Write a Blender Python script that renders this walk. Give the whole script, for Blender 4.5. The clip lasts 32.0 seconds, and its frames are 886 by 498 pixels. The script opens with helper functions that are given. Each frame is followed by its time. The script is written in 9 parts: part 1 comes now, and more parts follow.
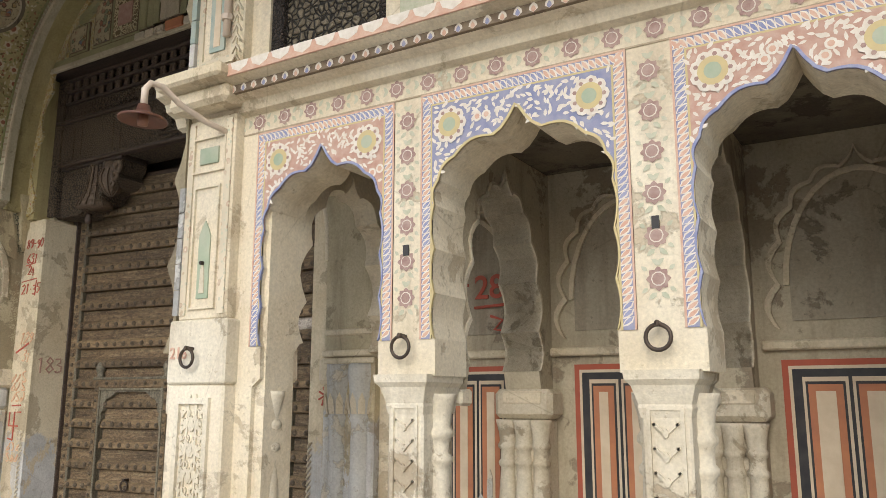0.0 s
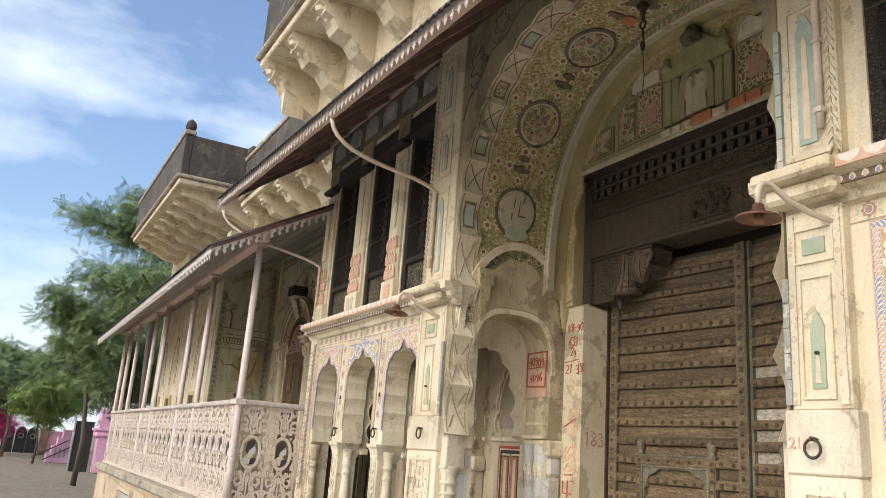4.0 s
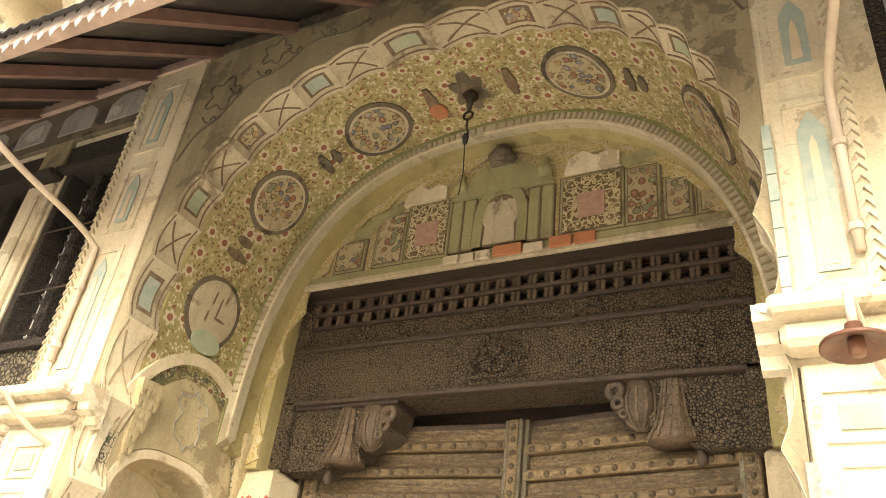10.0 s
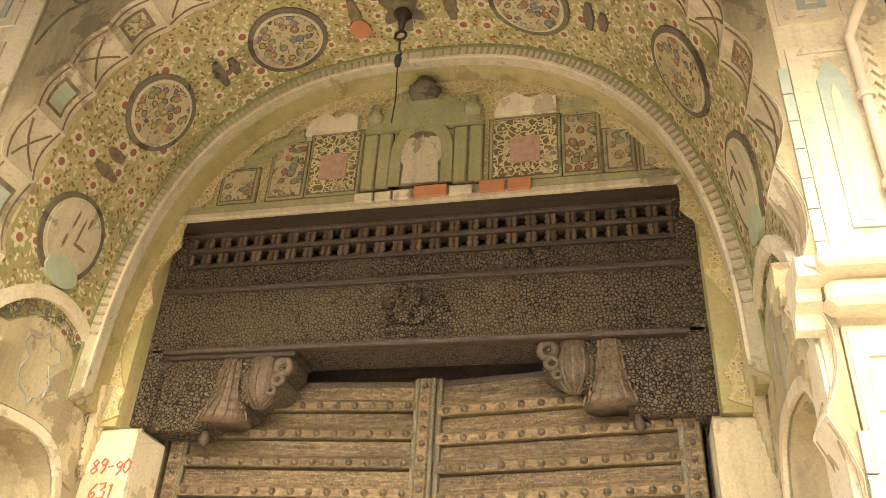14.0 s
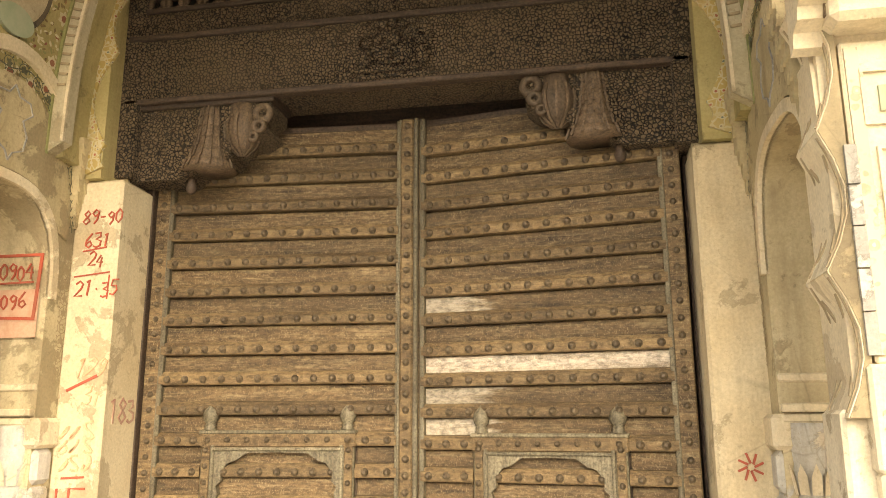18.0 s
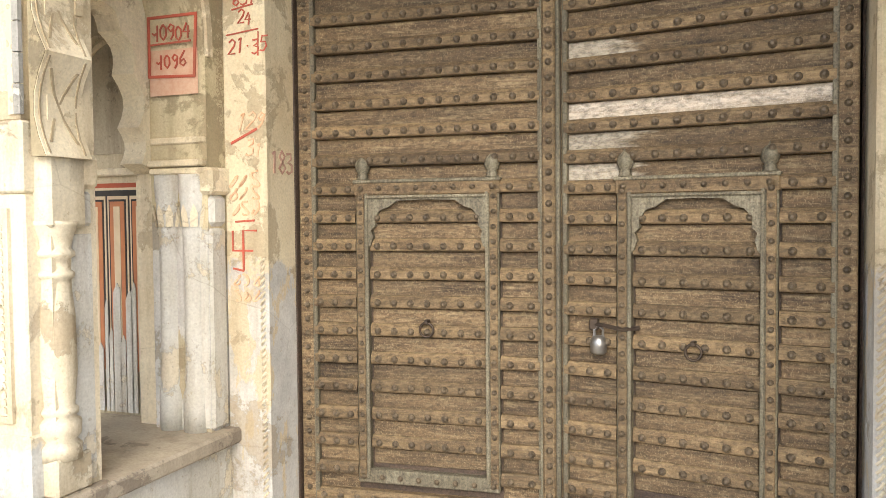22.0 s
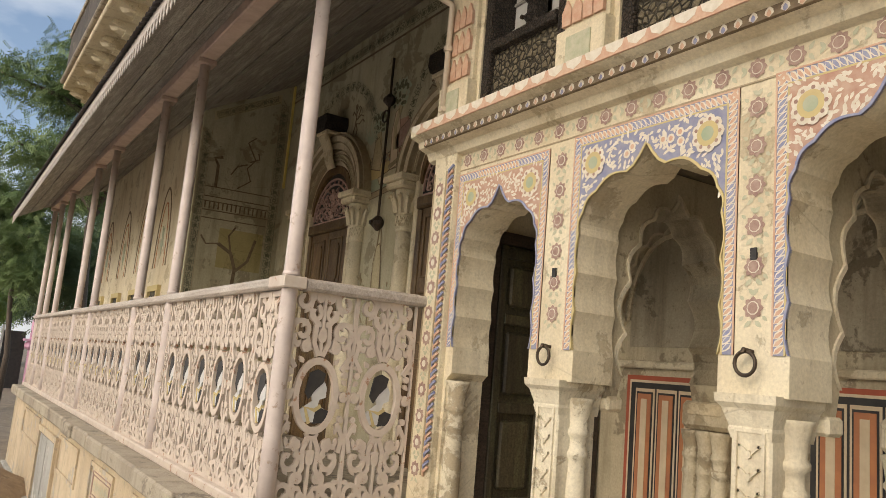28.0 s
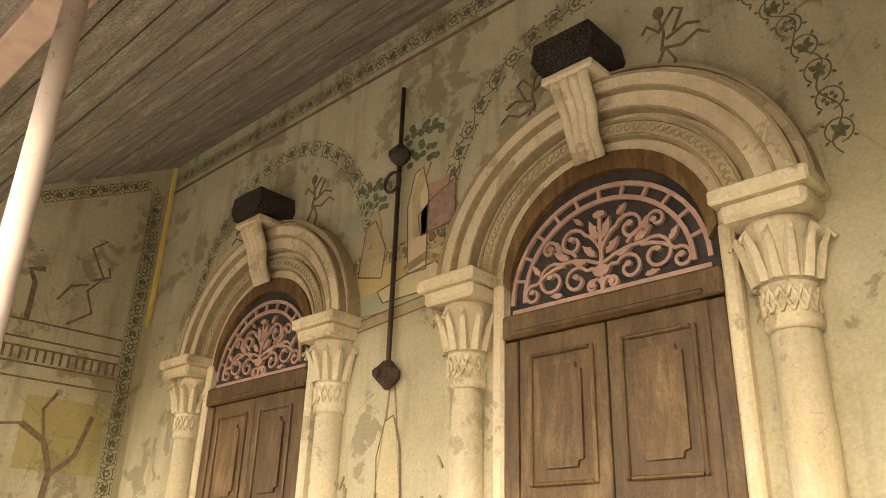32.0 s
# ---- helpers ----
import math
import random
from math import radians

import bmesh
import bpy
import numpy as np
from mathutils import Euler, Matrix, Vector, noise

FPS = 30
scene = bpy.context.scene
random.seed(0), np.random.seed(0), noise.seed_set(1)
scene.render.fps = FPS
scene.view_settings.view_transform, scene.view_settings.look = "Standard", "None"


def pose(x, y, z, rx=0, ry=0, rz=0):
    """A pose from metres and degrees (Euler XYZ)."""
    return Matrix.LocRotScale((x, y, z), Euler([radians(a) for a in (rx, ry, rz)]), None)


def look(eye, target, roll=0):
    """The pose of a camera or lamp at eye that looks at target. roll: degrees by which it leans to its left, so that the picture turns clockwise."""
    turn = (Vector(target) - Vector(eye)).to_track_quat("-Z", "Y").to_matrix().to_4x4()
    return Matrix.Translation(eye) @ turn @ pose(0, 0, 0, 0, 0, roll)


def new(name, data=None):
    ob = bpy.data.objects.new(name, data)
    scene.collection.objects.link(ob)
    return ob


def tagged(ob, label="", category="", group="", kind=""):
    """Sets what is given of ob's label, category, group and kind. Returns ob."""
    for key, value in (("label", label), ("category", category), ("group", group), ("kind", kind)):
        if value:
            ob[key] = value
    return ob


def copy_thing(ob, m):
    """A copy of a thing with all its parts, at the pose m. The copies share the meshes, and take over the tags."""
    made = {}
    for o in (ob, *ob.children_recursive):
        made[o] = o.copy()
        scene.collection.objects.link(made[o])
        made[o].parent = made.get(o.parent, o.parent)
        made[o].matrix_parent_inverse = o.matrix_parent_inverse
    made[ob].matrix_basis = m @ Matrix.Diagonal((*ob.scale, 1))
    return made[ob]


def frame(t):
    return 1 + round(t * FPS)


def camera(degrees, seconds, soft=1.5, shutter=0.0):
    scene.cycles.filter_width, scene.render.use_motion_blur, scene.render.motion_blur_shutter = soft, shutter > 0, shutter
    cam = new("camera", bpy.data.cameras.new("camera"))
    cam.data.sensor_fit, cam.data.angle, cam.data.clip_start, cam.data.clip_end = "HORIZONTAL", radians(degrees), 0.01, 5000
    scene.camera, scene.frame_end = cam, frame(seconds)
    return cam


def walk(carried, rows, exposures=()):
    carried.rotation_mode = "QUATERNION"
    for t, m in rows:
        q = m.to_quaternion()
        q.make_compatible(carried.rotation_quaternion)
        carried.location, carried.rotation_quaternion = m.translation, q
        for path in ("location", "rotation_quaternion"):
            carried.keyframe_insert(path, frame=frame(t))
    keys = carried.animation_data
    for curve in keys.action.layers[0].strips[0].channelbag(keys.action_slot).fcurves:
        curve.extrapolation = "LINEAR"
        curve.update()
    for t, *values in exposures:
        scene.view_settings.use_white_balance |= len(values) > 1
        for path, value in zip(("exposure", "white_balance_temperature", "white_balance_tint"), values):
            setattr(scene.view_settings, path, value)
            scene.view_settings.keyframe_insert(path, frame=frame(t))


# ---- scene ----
cam = camera(58.7, 32.0, soft=0.85)
PATH = [
    (0, (4.058, -2.119, 1.687), (3.044, -0.436, 2.062), 0.1),
    (0.5, (4.044, -2.134, 1.675), (2.967, -0.515, 2.140), 0.4),
    (1, (4.000, -2.175, 1.689), (2.777, -0.684, 2.218), 1.4),
    (1.5, (3.893, -2.220, 1.680), (2.502, -0.899, 2.244), 3.0),
    (2, (3.774, -2.332, 1.702), (2.301, -1.124, 2.311), 3.2),
    (2.5, (3.740, -2.509, 1.731), (2.235, -1.377, 2.405), 3.4),
    (3, (3.732, -2.647, 1.741), (2.225, -1.520, 2.419), 3.1),
    (3.5, (3.720, -2.710, 1.732), (2.126, -1.688, 2.378), 3.6),
    (4, (3.709, -2.757, 1.709), (2.001, -1.850, 2.216), 4.3),
    (4.5, (3.712, -2.782, 1.690), (1.922, -1.965, 2.047), 4.8),
    (6.5, (3.441, -2.762, 1.625), (1.676, -1.834, 1.767), 3.0),
    (7, (3.180, -2.634, 1.726), (1.438, -1.665, 1.888), 2.2),
    (7.5, (2.807, -2.618, 1.750), (1.182, -1.487, 2.029), 2.6),
    (8, (2.468, -2.563, 1.737), (0.938, -1.352, 2.177), 2.0),
    (8.5, (2.195, -2.418, 1.765), (0.756, -1.219, 2.466), 2.1),
    (9, (1.973, -2.346, 1.771), (0.646, -1.086, 2.577), 1.2),
    (9.5, (1.807, -2.274, 1.827), (0.741, -0.852, 2.745), 2.3),
    (10, (1.725, -2.217, 1.810), (0.866, -0.749, 2.863), 7.4),
    (10.5, (1.657, -2.230, 1.782), (0.943, -0.754, 2.927), 8.3),
    (11, (1.521, -2.236, 1.783), (0.926, -0.721, 2.945), 5.5),
    (11.5, (1.339, -2.083, 1.866), (0.812, -0.538, 3.021), 4.1),
    (12, (1.162, -1.985, 1.907), (0.689, -0.444, 3.091), 3.8),
    (12.5, (1.080, -1.995, 1.888), (0.677, -0.443, 3.084), 3.3),
    (13, (1.040, -2.009, 1.875), (0.649, -0.429, 3.036), 3.4),
    (13.5, (1.066, -1.998, 1.885), (0.654, -0.370, 2.972), 3.7),
    (15.5, (1.075, -2.030, 1.907), (0.662, -0.245, 2.708), 2.0),
    (16, (1.070, -2.030, 1.901), (0.655, -0.210, 2.619), 1.2),
    (16.5, (1.036, -2.027, 1.882), (0.638, -0.175, 2.523), 0.6),
    (17, (0.978, -2.030, 1.855), (0.615, -0.151, 2.438), 0.2),
    (17.5, (0.963, -2.026, 1.850), (0.604, -0.126, 2.362), 0.1),
    (18, (0.971, -2.011, 1.851), (0.622, -0.090, 2.284), -0.2),
    (18.5, (0.958, -2.021, 1.837), (0.638, -0.079, 2.194), -0.4),
    (19, (0.953, -2.025, 1.817), (0.637, -0.067, 2.076), -0.5),
    (19.5, (0.954, -2.014, 1.773), (0.637, -0.043, 1.892), -0.5),
    (20, (0.998, -1.984, 1.708), (0.671, -0.011, 1.687), -0.7),
    (20.5, (0.963, -1.978, 1.648), (0.680, -0.002, 1.527), -0.8),
    (21, (0.966, -1.983, 1.634), (0.698, -0.010, 1.453), -0.7),
    (21.5, (1.001, -1.998, 1.645), (0.588, -0.049, 1.472), -0.9),
    (22, (0.934, -2.030, 1.637), (0.251, -0.152, 1.565), -0.5),
    (22.5, (0.899, -2.074, 1.663), (-0.113, -0.349, 1.707), 0.1),
    (23, (0.889, -2.106, 1.669), (-0.360, -0.548, 1.772), 0.3),
    (23.5, (0.878, -2.115, 1.661), (-0.544, -0.718, 1.822), 0.6),
    (24, (0.847, -2.141, 1.672), (-0.677, -0.863, 1.882), 0.9),
    (24.5, (0.797, -2.184, 1.684), (-0.794, -0.995, 1.925), 1.0),
    (25, (0.754, -2.200, 1.678), (-0.889, -1.085, 1.926), 1.7),
    (25.5, (0.700, -2.219, 1.672), (-0.988, -1.174, 1.916), 2.2),
    (27.5, (-0.522, -1.965, 1.754), (-2.211, -0.933, 2.045), 5.8),
    (28, (-0.992, -1.958, 1.741), (-2.664, -0.907, 2.059), 5.0),
    (28.5, (-1.517, -1.986, 1.764), (-3.171, -0.941, 2.180), 4.8),
    (29, (-2.032, -2.017, 1.790), (-3.619, -0.888, 2.244), 3.3),
    (29.5, (-2.526, -1.925, 1.848), (-4.092, -0.791, 2.359), 1.9),
    (30, (-3.037, -1.921, 1.859), (-4.521, -0.701, 2.415), 2.8),
    (30.5, (-3.461, -1.817, 1.924), (-4.882, -0.532, 2.498), 2.0),
    (31, (-3.845, -1.611, 1.999), (-5.188, -0.301, 2.692), 2.6),
    (31.5, (-4.084, -1.392, 2.080), (-5.378, -0.061, 2.826), 2.6),
    (32, (-4.170, -1.264, 2.126), (-5.447, 0.064, 2.904), 1.8),
]
EXPOSURES = [(0.0, 0.5, 5900, 10), (1.5, 0.62, 6000, 10), (4.5, 0.70, 6200, 10), (6.5, 0.52, 6200, 10), (8.0, 0.8, 6000, 10), (9.0, 1.45, 6700, 10), (10.0, 2.1, 7400, 9), (12.0, 2.5, 7500, 9), (13.5, 2.45, 7800, 9), (16.0, 2.08, 8400, 10), (18.0, 1.66, 8300, 10), (19.5, 1.42, 7800, 10),
             (20.5, 1.28, 6700, 10), (21.0, 1.24, 5900, 10), (22.0, 1.33, 6300, 10), (22.6, 0.86, 7300, 10), (23.0, 0.66, 6900, 10), (24.0, 0.44, 5950, 10), (25.0, 0.36, 5650, 10), (27.5, 0.32, 6700, 10), (28.5, 0.36, 7000, 10), (29.5, 0.48, 6900, 10), (30.0, 0.56, 7250, 10), (31.0, 1.10, 7800, 10), (32.0, 2.05, 8200, 10)]
walk(cam, [(t, look(eye, target, roll)) for t, eye, target, roll in PATH], EXPOSURES)

# ---- sky and sun ----
world = bpy.data.worlds.new("sky")
scene.world = world
world.use_nodes = True
sky = world.node_tree.nodes.new("ShaderNodeTexSky")
sky.sky_type, sky.sun_disc = "NISHITA", False
SUN_EL, SUN_AZ = 35.0, 163.0        # degrees; azimuth clockwise from +y
sky.sun_elevation, sky.sun_rotation = radians(SUN_EL), radians(SUN_AZ)
sky.air_density, sky.dust_density, sky.ozone_density = 1.0, 3.0, 1.5
back = world.node_tree.nodes["Background"]
back.inputs["Strength"].default_value = 0.15
wn = world.node_tree.nodes
at_sky = wn.new("ShaderNodeTexCoord")
stretch = wn.new("ShaderNodeMapping")
stretch.inputs["Scale"].default_value = (1.0, 1.0, 2.6)
wisps = wn.new("ShaderNodeTexNoise")
wisps.inputs["Scale"].default_value, wisps.inputs["Detail"].default_value, wisps.inputs["Roughness"].default_value = 2.4, 7, 0.55
veil = wn.new("ShaderNodeValToRGB")
veil.color_ramp.elements[0].position, veil.color_ramp.elements[1].position = 0.44, 0.70
veil.color_ramp.elements[1].color = (0.9, 0.9, 0.9, 1)
cloud = wn.new("ShaderNodeMix")
cloud.data_type = "RGBA"
cloud.inputs[7].default_value = (5.4, 5.7, 6.1, 1)
for a, b in ((at_sky.outputs["Generated"], stretch.inputs[0]), (stretch.outputs[0], wisps.inputs["Vector"]), (wisps.outputs["Fac"], veil.inputs[0]), (veil.outputs[0], cloud.inputs[0]), (sky.outputs[0], cloud.inputs[6]), (cloud.outputs[2], back.inputs[0])):
    world.node_tree.links.new(a, b)
sun_data = bpy.data.lights.new("sun", "SUN")
sun_data.energy, sun_data.angle, sun_data.color = 0.95, radians(44), (1.0, 0.92, 0.80)
sun = new("sun", sun_data)
sd = Vector((math.sin(radians(SUN_AZ)) * math.cos(radians(SUN_EL)), math.cos(radians(SUN_AZ)) * math.cos(radians(SUN_EL)), math.sin(radians(SUN_EL))))
sun.matrix_world = look(sd * 40, (0, 0, 0))

# ---- materials ----
class Nodes:
    """Short hand for building a node material."""
    def __init__(self, name):
        self.m = bpy.data.materials.new(name)
        self.m.use_nodes = True
        self.t = self.m.node_tree
        self.b = self.t.nodes["Principled BSDF"]
        self.co = self.t.nodes.new("ShaderNodeTexCoord").outputs["Object"]

    def put(self, a, b):
        if isinstance(a, bpy.types.NodeSocket):
            self.t.links.new(a, b)
        else:
            b.default_value = a

    def scaled(self, s):
        n = self.t.nodes.new("ShaderNodeMapping")
        n.inputs["Scale"].default_value = s if isinstance(s, tuple) else (s, s, s)
        self.put(self.co, n.inputs["Vector"])
        return n.outputs[0]

    def noise(self, scale, detail=4, rough=0.55, vec=None, dist=0.0):
        n = self.t.nodes.new("ShaderNodeTexNoise")
        n.inputs["Scale"].default_value, n.inputs["Detail"].default_value = scale, detail
        n.inputs["Roughness"].default_value, n.inputs["Distortion"].default_value = rough, dist
        self.put(vec if vec is not None else self.co, n.inputs["Vector"])
        return n.outputs["Fac"]

    def voronoi(self, scale, feature="F1", vec=None, out="Distance", rnd=1.0):
        n = self.t.nodes.new("ShaderNodeTexVoronoi")
        n.feature = feature
        n.inputs["Scale"].default_value, n.inputs["Randomness"].default_value = scale, rnd
        self.put(vec if vec is not None else self.co, n.inputs["Vector"])
        return n.outputs[out]

    def ramp(self, fac, *stops, constant=False):
        n = self.t.nodes.new("ShaderNodeValToRGB")
        n.color_ramp.interpolation = "CONSTANT" if constant else "LINEAR"
        el = n.color_ramp.elements
        while len(el) < len(stops):
            el.new(0.5)
        for e, (p, c) in zip(el, stops):
            e.position = p
            e.color = (c, c, c, 1) if isinstance(c, (int, float)) else (*c, 1)
        self.put(fac, n.inputs[0])
        return n.outputs[0]

    def mix(self, fac, a, b, how="MIX"):
        n = self.t.nodes.new("ShaderNodeMix")
        n.data_type, n.blend_type = "RGBA", how
        for v, i in ((fac, 0), (a, 6), (b, 7)):
            if isinstance(v, tuple) and len(v) == 3:
                v = (*v, 1)
            self.put(v, n.inputs[i])
        return n.outputs[2]

    def math(self, op, a, b=0.0):
        n = self.t.nodes.new("ShaderNodeMath")
        n.operation = op
        self.put(a, n.inputs[0]); self.put(b, n.inputs[1])
        return n.outputs[0]

    def rand(self):
        return self.t.nodes.new("ShaderNodeObjectInfo").outputs["Random"]

    def done(self, color, rough=0.8, height=None, bump=0.3, dist=0.01, metal=0.0):
        self.put(color if not isinstance(color, tuple) else (*color, 1), self.b.inputs["Base Color"])
        self.put(rough, self.b.inputs["Roughness"])
        self.put(metal, self.b.inputs["Metallic"])
        if height is not None:
            n = self.t.nodes.new("ShaderNodeBump")
            n.inputs["Strength"].default_value, n.inputs["Distance"].default_value = bump, dist
            self.put(height, n.inputs["Height"])
            self.put(n.outputs[0], self.b.inputs["Normal"])
        return self.m


def plaster(name, light, dark, stain, amount=0.45, scale=1.6, patch=None, bump=0.5, dado=None, edge=1.5, ragged=0.9):
    """Old limewash: cloudy tone, streaks that run down, flaked patches with sharp edges, specks and hairline cracks;
    dado: a bluish wash below a ragged line at the height edge."""
    n = Nodes(name)
    n.co = n.t.nodes.new("ShaderNodeNewGeometry").outputs["Position"]
    cloud = n.ramp(n.noise(scale, 7, 0.66), (0.36, 0.0), (0.66, 1.0))
    c = n.mix(cloud, dark, light)
    flake = n.ramp(n.noise(scale * 2.3, 9, 0.68, None, 0.3), (0.575, 0.0), (0.592, 1.0))
    if dado:
        sep = n.t.nodes.new("ShaderNodeSeparateXYZ")
        n.put(n.co, sep.inputs[0])
        line = n.math("ADD", n.math("MULTIPLY", n.math("SUBTRACT", n.noise(2.6, 8, 0.66), 0.5), ragged * 4), n.math("MULTIPLY", n.math("SUBTRACT", sep.outputs[2], edge), 2.0))
        low = n.ramp(n.math("ADD", line, 0.5), (0.46, 1.0), (0.53, 0.0))
        wash = n.mix(n.ramp(n.noise(4.5, 8, 0.7), (0.38, 0.0), (0.62, 1.0)), tuple(0.72 * v for v in dado), dado)
        wash = n.mix(n.ramp(n.noise(3.4, 8, 0.66, n.scaled((1.6, 1.6, 0.6))), (0.55, 0.0), (0.575, 0.85)), wash, dark)
        c = n.mix(low, c, wash)
    streak = n.ramp(n.noise(3.0, 6, 0.66, n.scaled((2.6, 2.6, 0.30))), (0.50, 0.0), (0.70, 1.0))
    c = n.mix(n.math("MULTIPLY", streak, amount), c, stain)
    c = n.mix(n.math("MULTIPLY", flake, amount * 1.2), c, patch or stain)
    rim = n.ramp(n.noise(scale * 2.3, 9, 0.68, None, 0.3), (0.56, 0.0), (0.573, 1.0), (0.578, 1.0), (0.60, 0.0))
    c = n.mix(n.math("MULTIPLY", rim, amount * 0.5), c, tuple(0.5 * v for v in stain))
    speck = n.ramp(n.noise(38, 6, 0.7), (0.61, 0.0), (0.66, 1.0))
    c = n.mix(n.math("MULTIPLY", speck, amount * 0.8), c, stain)
    crack = n.ramp(n.voronoi(1.7, "DISTANCE_TO_EDGE", n.scaled(1.0)), (0.0, 1.0), (0.006, 0.0))
    c = n.mix(n.math("MULTIPLY", n.math("MULTIPLY", crack, n.ramp(n.noise(2.1, 3), (0.5, 0.0), (0.6, 1.0))), 0.3), c, tuple(0.45 * v for v in stain))
    grain = n.noise(85, 5, 0.65)
    c = n.mix(0.8, c, n.ramp(grain, (0.3, 0.80), (0.7, 1.12)), "MULTIPLY")
    h = n.math("ADD", n.math("MULTIPLY", flake, -0.7), n.math("ADD", n.math("MULTIPLY", grain, 0.4), n.math("ADD", n.math("MULTIPLY", crack, -0.15), n.math("MULTIPLY", n.noise(14, 5, 0.6), 0.8))))
    return n.done(c, 0.88, h, bump, 0.007)


def wood(name, light, dark, along=(1, 14, 14), rough=0.65, bump=0.5, pale=None, pits=0.9):
    """Weathered timber with grain along one axis, each piece in a tone of its own."""
    n = Nodes(name)
    grain = n.noise(4, 7, 0.74, n.scaled(along), 0.6)
    c = n.mix(n.ramp(grain, (0.30, 0.0), (0.72, 1.0)), dark, light)
    wear = n.ramp(n.noise(3.2, 8, 0.72, n.scaled(tuple(0.35 * a + 0.65 for a in along))), (0.48, 0.0), (0.66, 1.0))
    c = n.mix(n.math("MULTIPLY", wear, 0.7), c, pale or light)
    pit = n.noise(95, 5, 0.7)
    c = n.mix(pits, c, n.ramp(pit, (0.34, 0.40), (0.60, 1.2)), "MULTIPLY")
    c = n.mix(0.7, c, n.ramp(n.rand(), (0.0, 0.55), (1.0, 1.30)), "MULTIPLY")
    return n.done(c, rough, n.math("ADD", grain, n.math("MULTIPLY", pit, 0.6)), bump, 0.005)


def gatewood(name, light, dark, worn, bleach=None, speckle=1.0):
    """Scrubbed hardwood: dark stains in long runs, a fine upright fleck of bare fibre, some boards bleached at one end."""
    n = Nodes(name)
    run = n.noise(2.2, 6, 0.62, n.scaled((1.0, 7, 7)), 0.4)
    c = n.mix(n.ramp(run, (0.34, 0.0), (0.63, 1.0)), dark, light)
    if bleach:
        sep = n.t.nodes.new("ShaderNodeSeparateXYZ")
        n.put(n.co, sep.inputs[0])
        far = n.math("ADD", n.math("MULTIPLY", sep.outputs[0], -1.3), n.noise(5, 6, 0.6, n.scaled((1.0, 8, 8))))
        c = n.mix(n.ramp(far, (0.02, 0.0), (0.16, 0.85)), c, bleach)
    streak = n.noise(9, 7, 0.7, n.scaled((0.7, 9, 9)), 0.3)
    c = n.mix(n.math("MULTIPLY", n.ramp(streak, (0.50, 0.0), (0.68, 0.55)), speckle), c, worn)
    fleck = n.noise(210, 3, 0.6, n.scaled((1.0, 1.0, 0.5)))
    c = n.mix(n.math("MULTIPLY", n.ramp(fleck, (0.55, 0.0), (0.66, 0.55)), speckle), c, worn)
    c = n.mix(0.85, c, n.ramp(n.noise(70, 5, 0.7, n.scaled((0.5, 1.0, 1.0))), (0.36, 0.42), (0.58, 1.15)), "MULTIPLY")
    c = n.mix(0.7, c, n.ramp(n.rand(), (0.0, 0.62), (1.0, 1.25)), "MULTIPLY")
    return n.done(c, 0.72, n.math("ADD", run, fleck), 0.8, 0.004)


def paint(name, a, b, rough=0.5, metal=0.0, rust=None, scale=9):
    n = Nodes(name)
    f = n.noise(scale, 6, 0.65)
    c = n.mix(n.ramp(f, (0.35, 0.0), (0.65, 1.0)), a, b)
    if rust:
        c = n.mix(n.ramp(n.noise(scale * 1.7, 6, 0.7), (0.6, 0.0), (0.66, 1.0)), c, rust)
    return n.done(c, rough, n.noise(120, 3), 0.15, 0.003, metal)


def floral(name, ground, colours, scale=26.0, cover=0.36, leaf=(0.25, 0.33, 0.22), outline=(0.25, 0.13, 0.08)):
    """Hand-painted flowers and leaves: rounded blossoms with an outline, small leaves between."""
    n = Nodes(name)
    wob = n.t.nodes.new("ShaderNodeVectorMath")
    wob.operation = "MULTIPLY_ADD"
    nz = n.t.nodes.new("ShaderNodeTexNoise")
    nz.inputs["Scale"].default_value = scale * 1.1
    n.put(n.co, nz.inputs["Vector"])
    n.put(nz.outputs["Color"], wob.inputs[0])
    wob.inputs[1].default_value = (0.5 / scale,) * 3
    n.put(n.co, wob.inputs[2])
    v = wob.outputs[0]
    d = n.voronoi(scale, "F1", v, rnd=0.8)
    cell = n.voronoi(scale, "F1", v, "Color", 0.8)
    k = len(colours)
    col = n.ramp(cell, *[(0.18 + 0.64 * i / k, c) for i, c in enumerate(colours)], constant=True)
    base = plain = n.mix(n.ramp(n.noise(3, 5), (0.35, 0.0), (0.7, 1.0)), tuple(0.78 * g for g in ground), ground)
    leaves = n.ramp(n.voronoi(scale * 2.1, "F1", v), (0.26, 1.0), (0.33, 0.0))
    c = n.mix(leaves, base, leaf)
    edge = n.ramp(d, (cover, 1.0), (cover + 0.05, 0.0))
    c = n.mix(edge, c, outline)
    c = n.mix(n.ramp(d, (cover - 0.08, 1.0), (cover - 0.04, 0.0)), c, col)
    c = n.mix(n.ramp(d, (0.10, 1.0), (0.14, 0.0)), c, ground)
    worn = n.ramp(n.noise(7, 6, 0.7), (0.50, 0.0), (0.62, 0.85))
    c = n.mix(worn, c, plain)
    return n.done(c, 0.85, n.noise(90, 3), 0.15, 0.003)


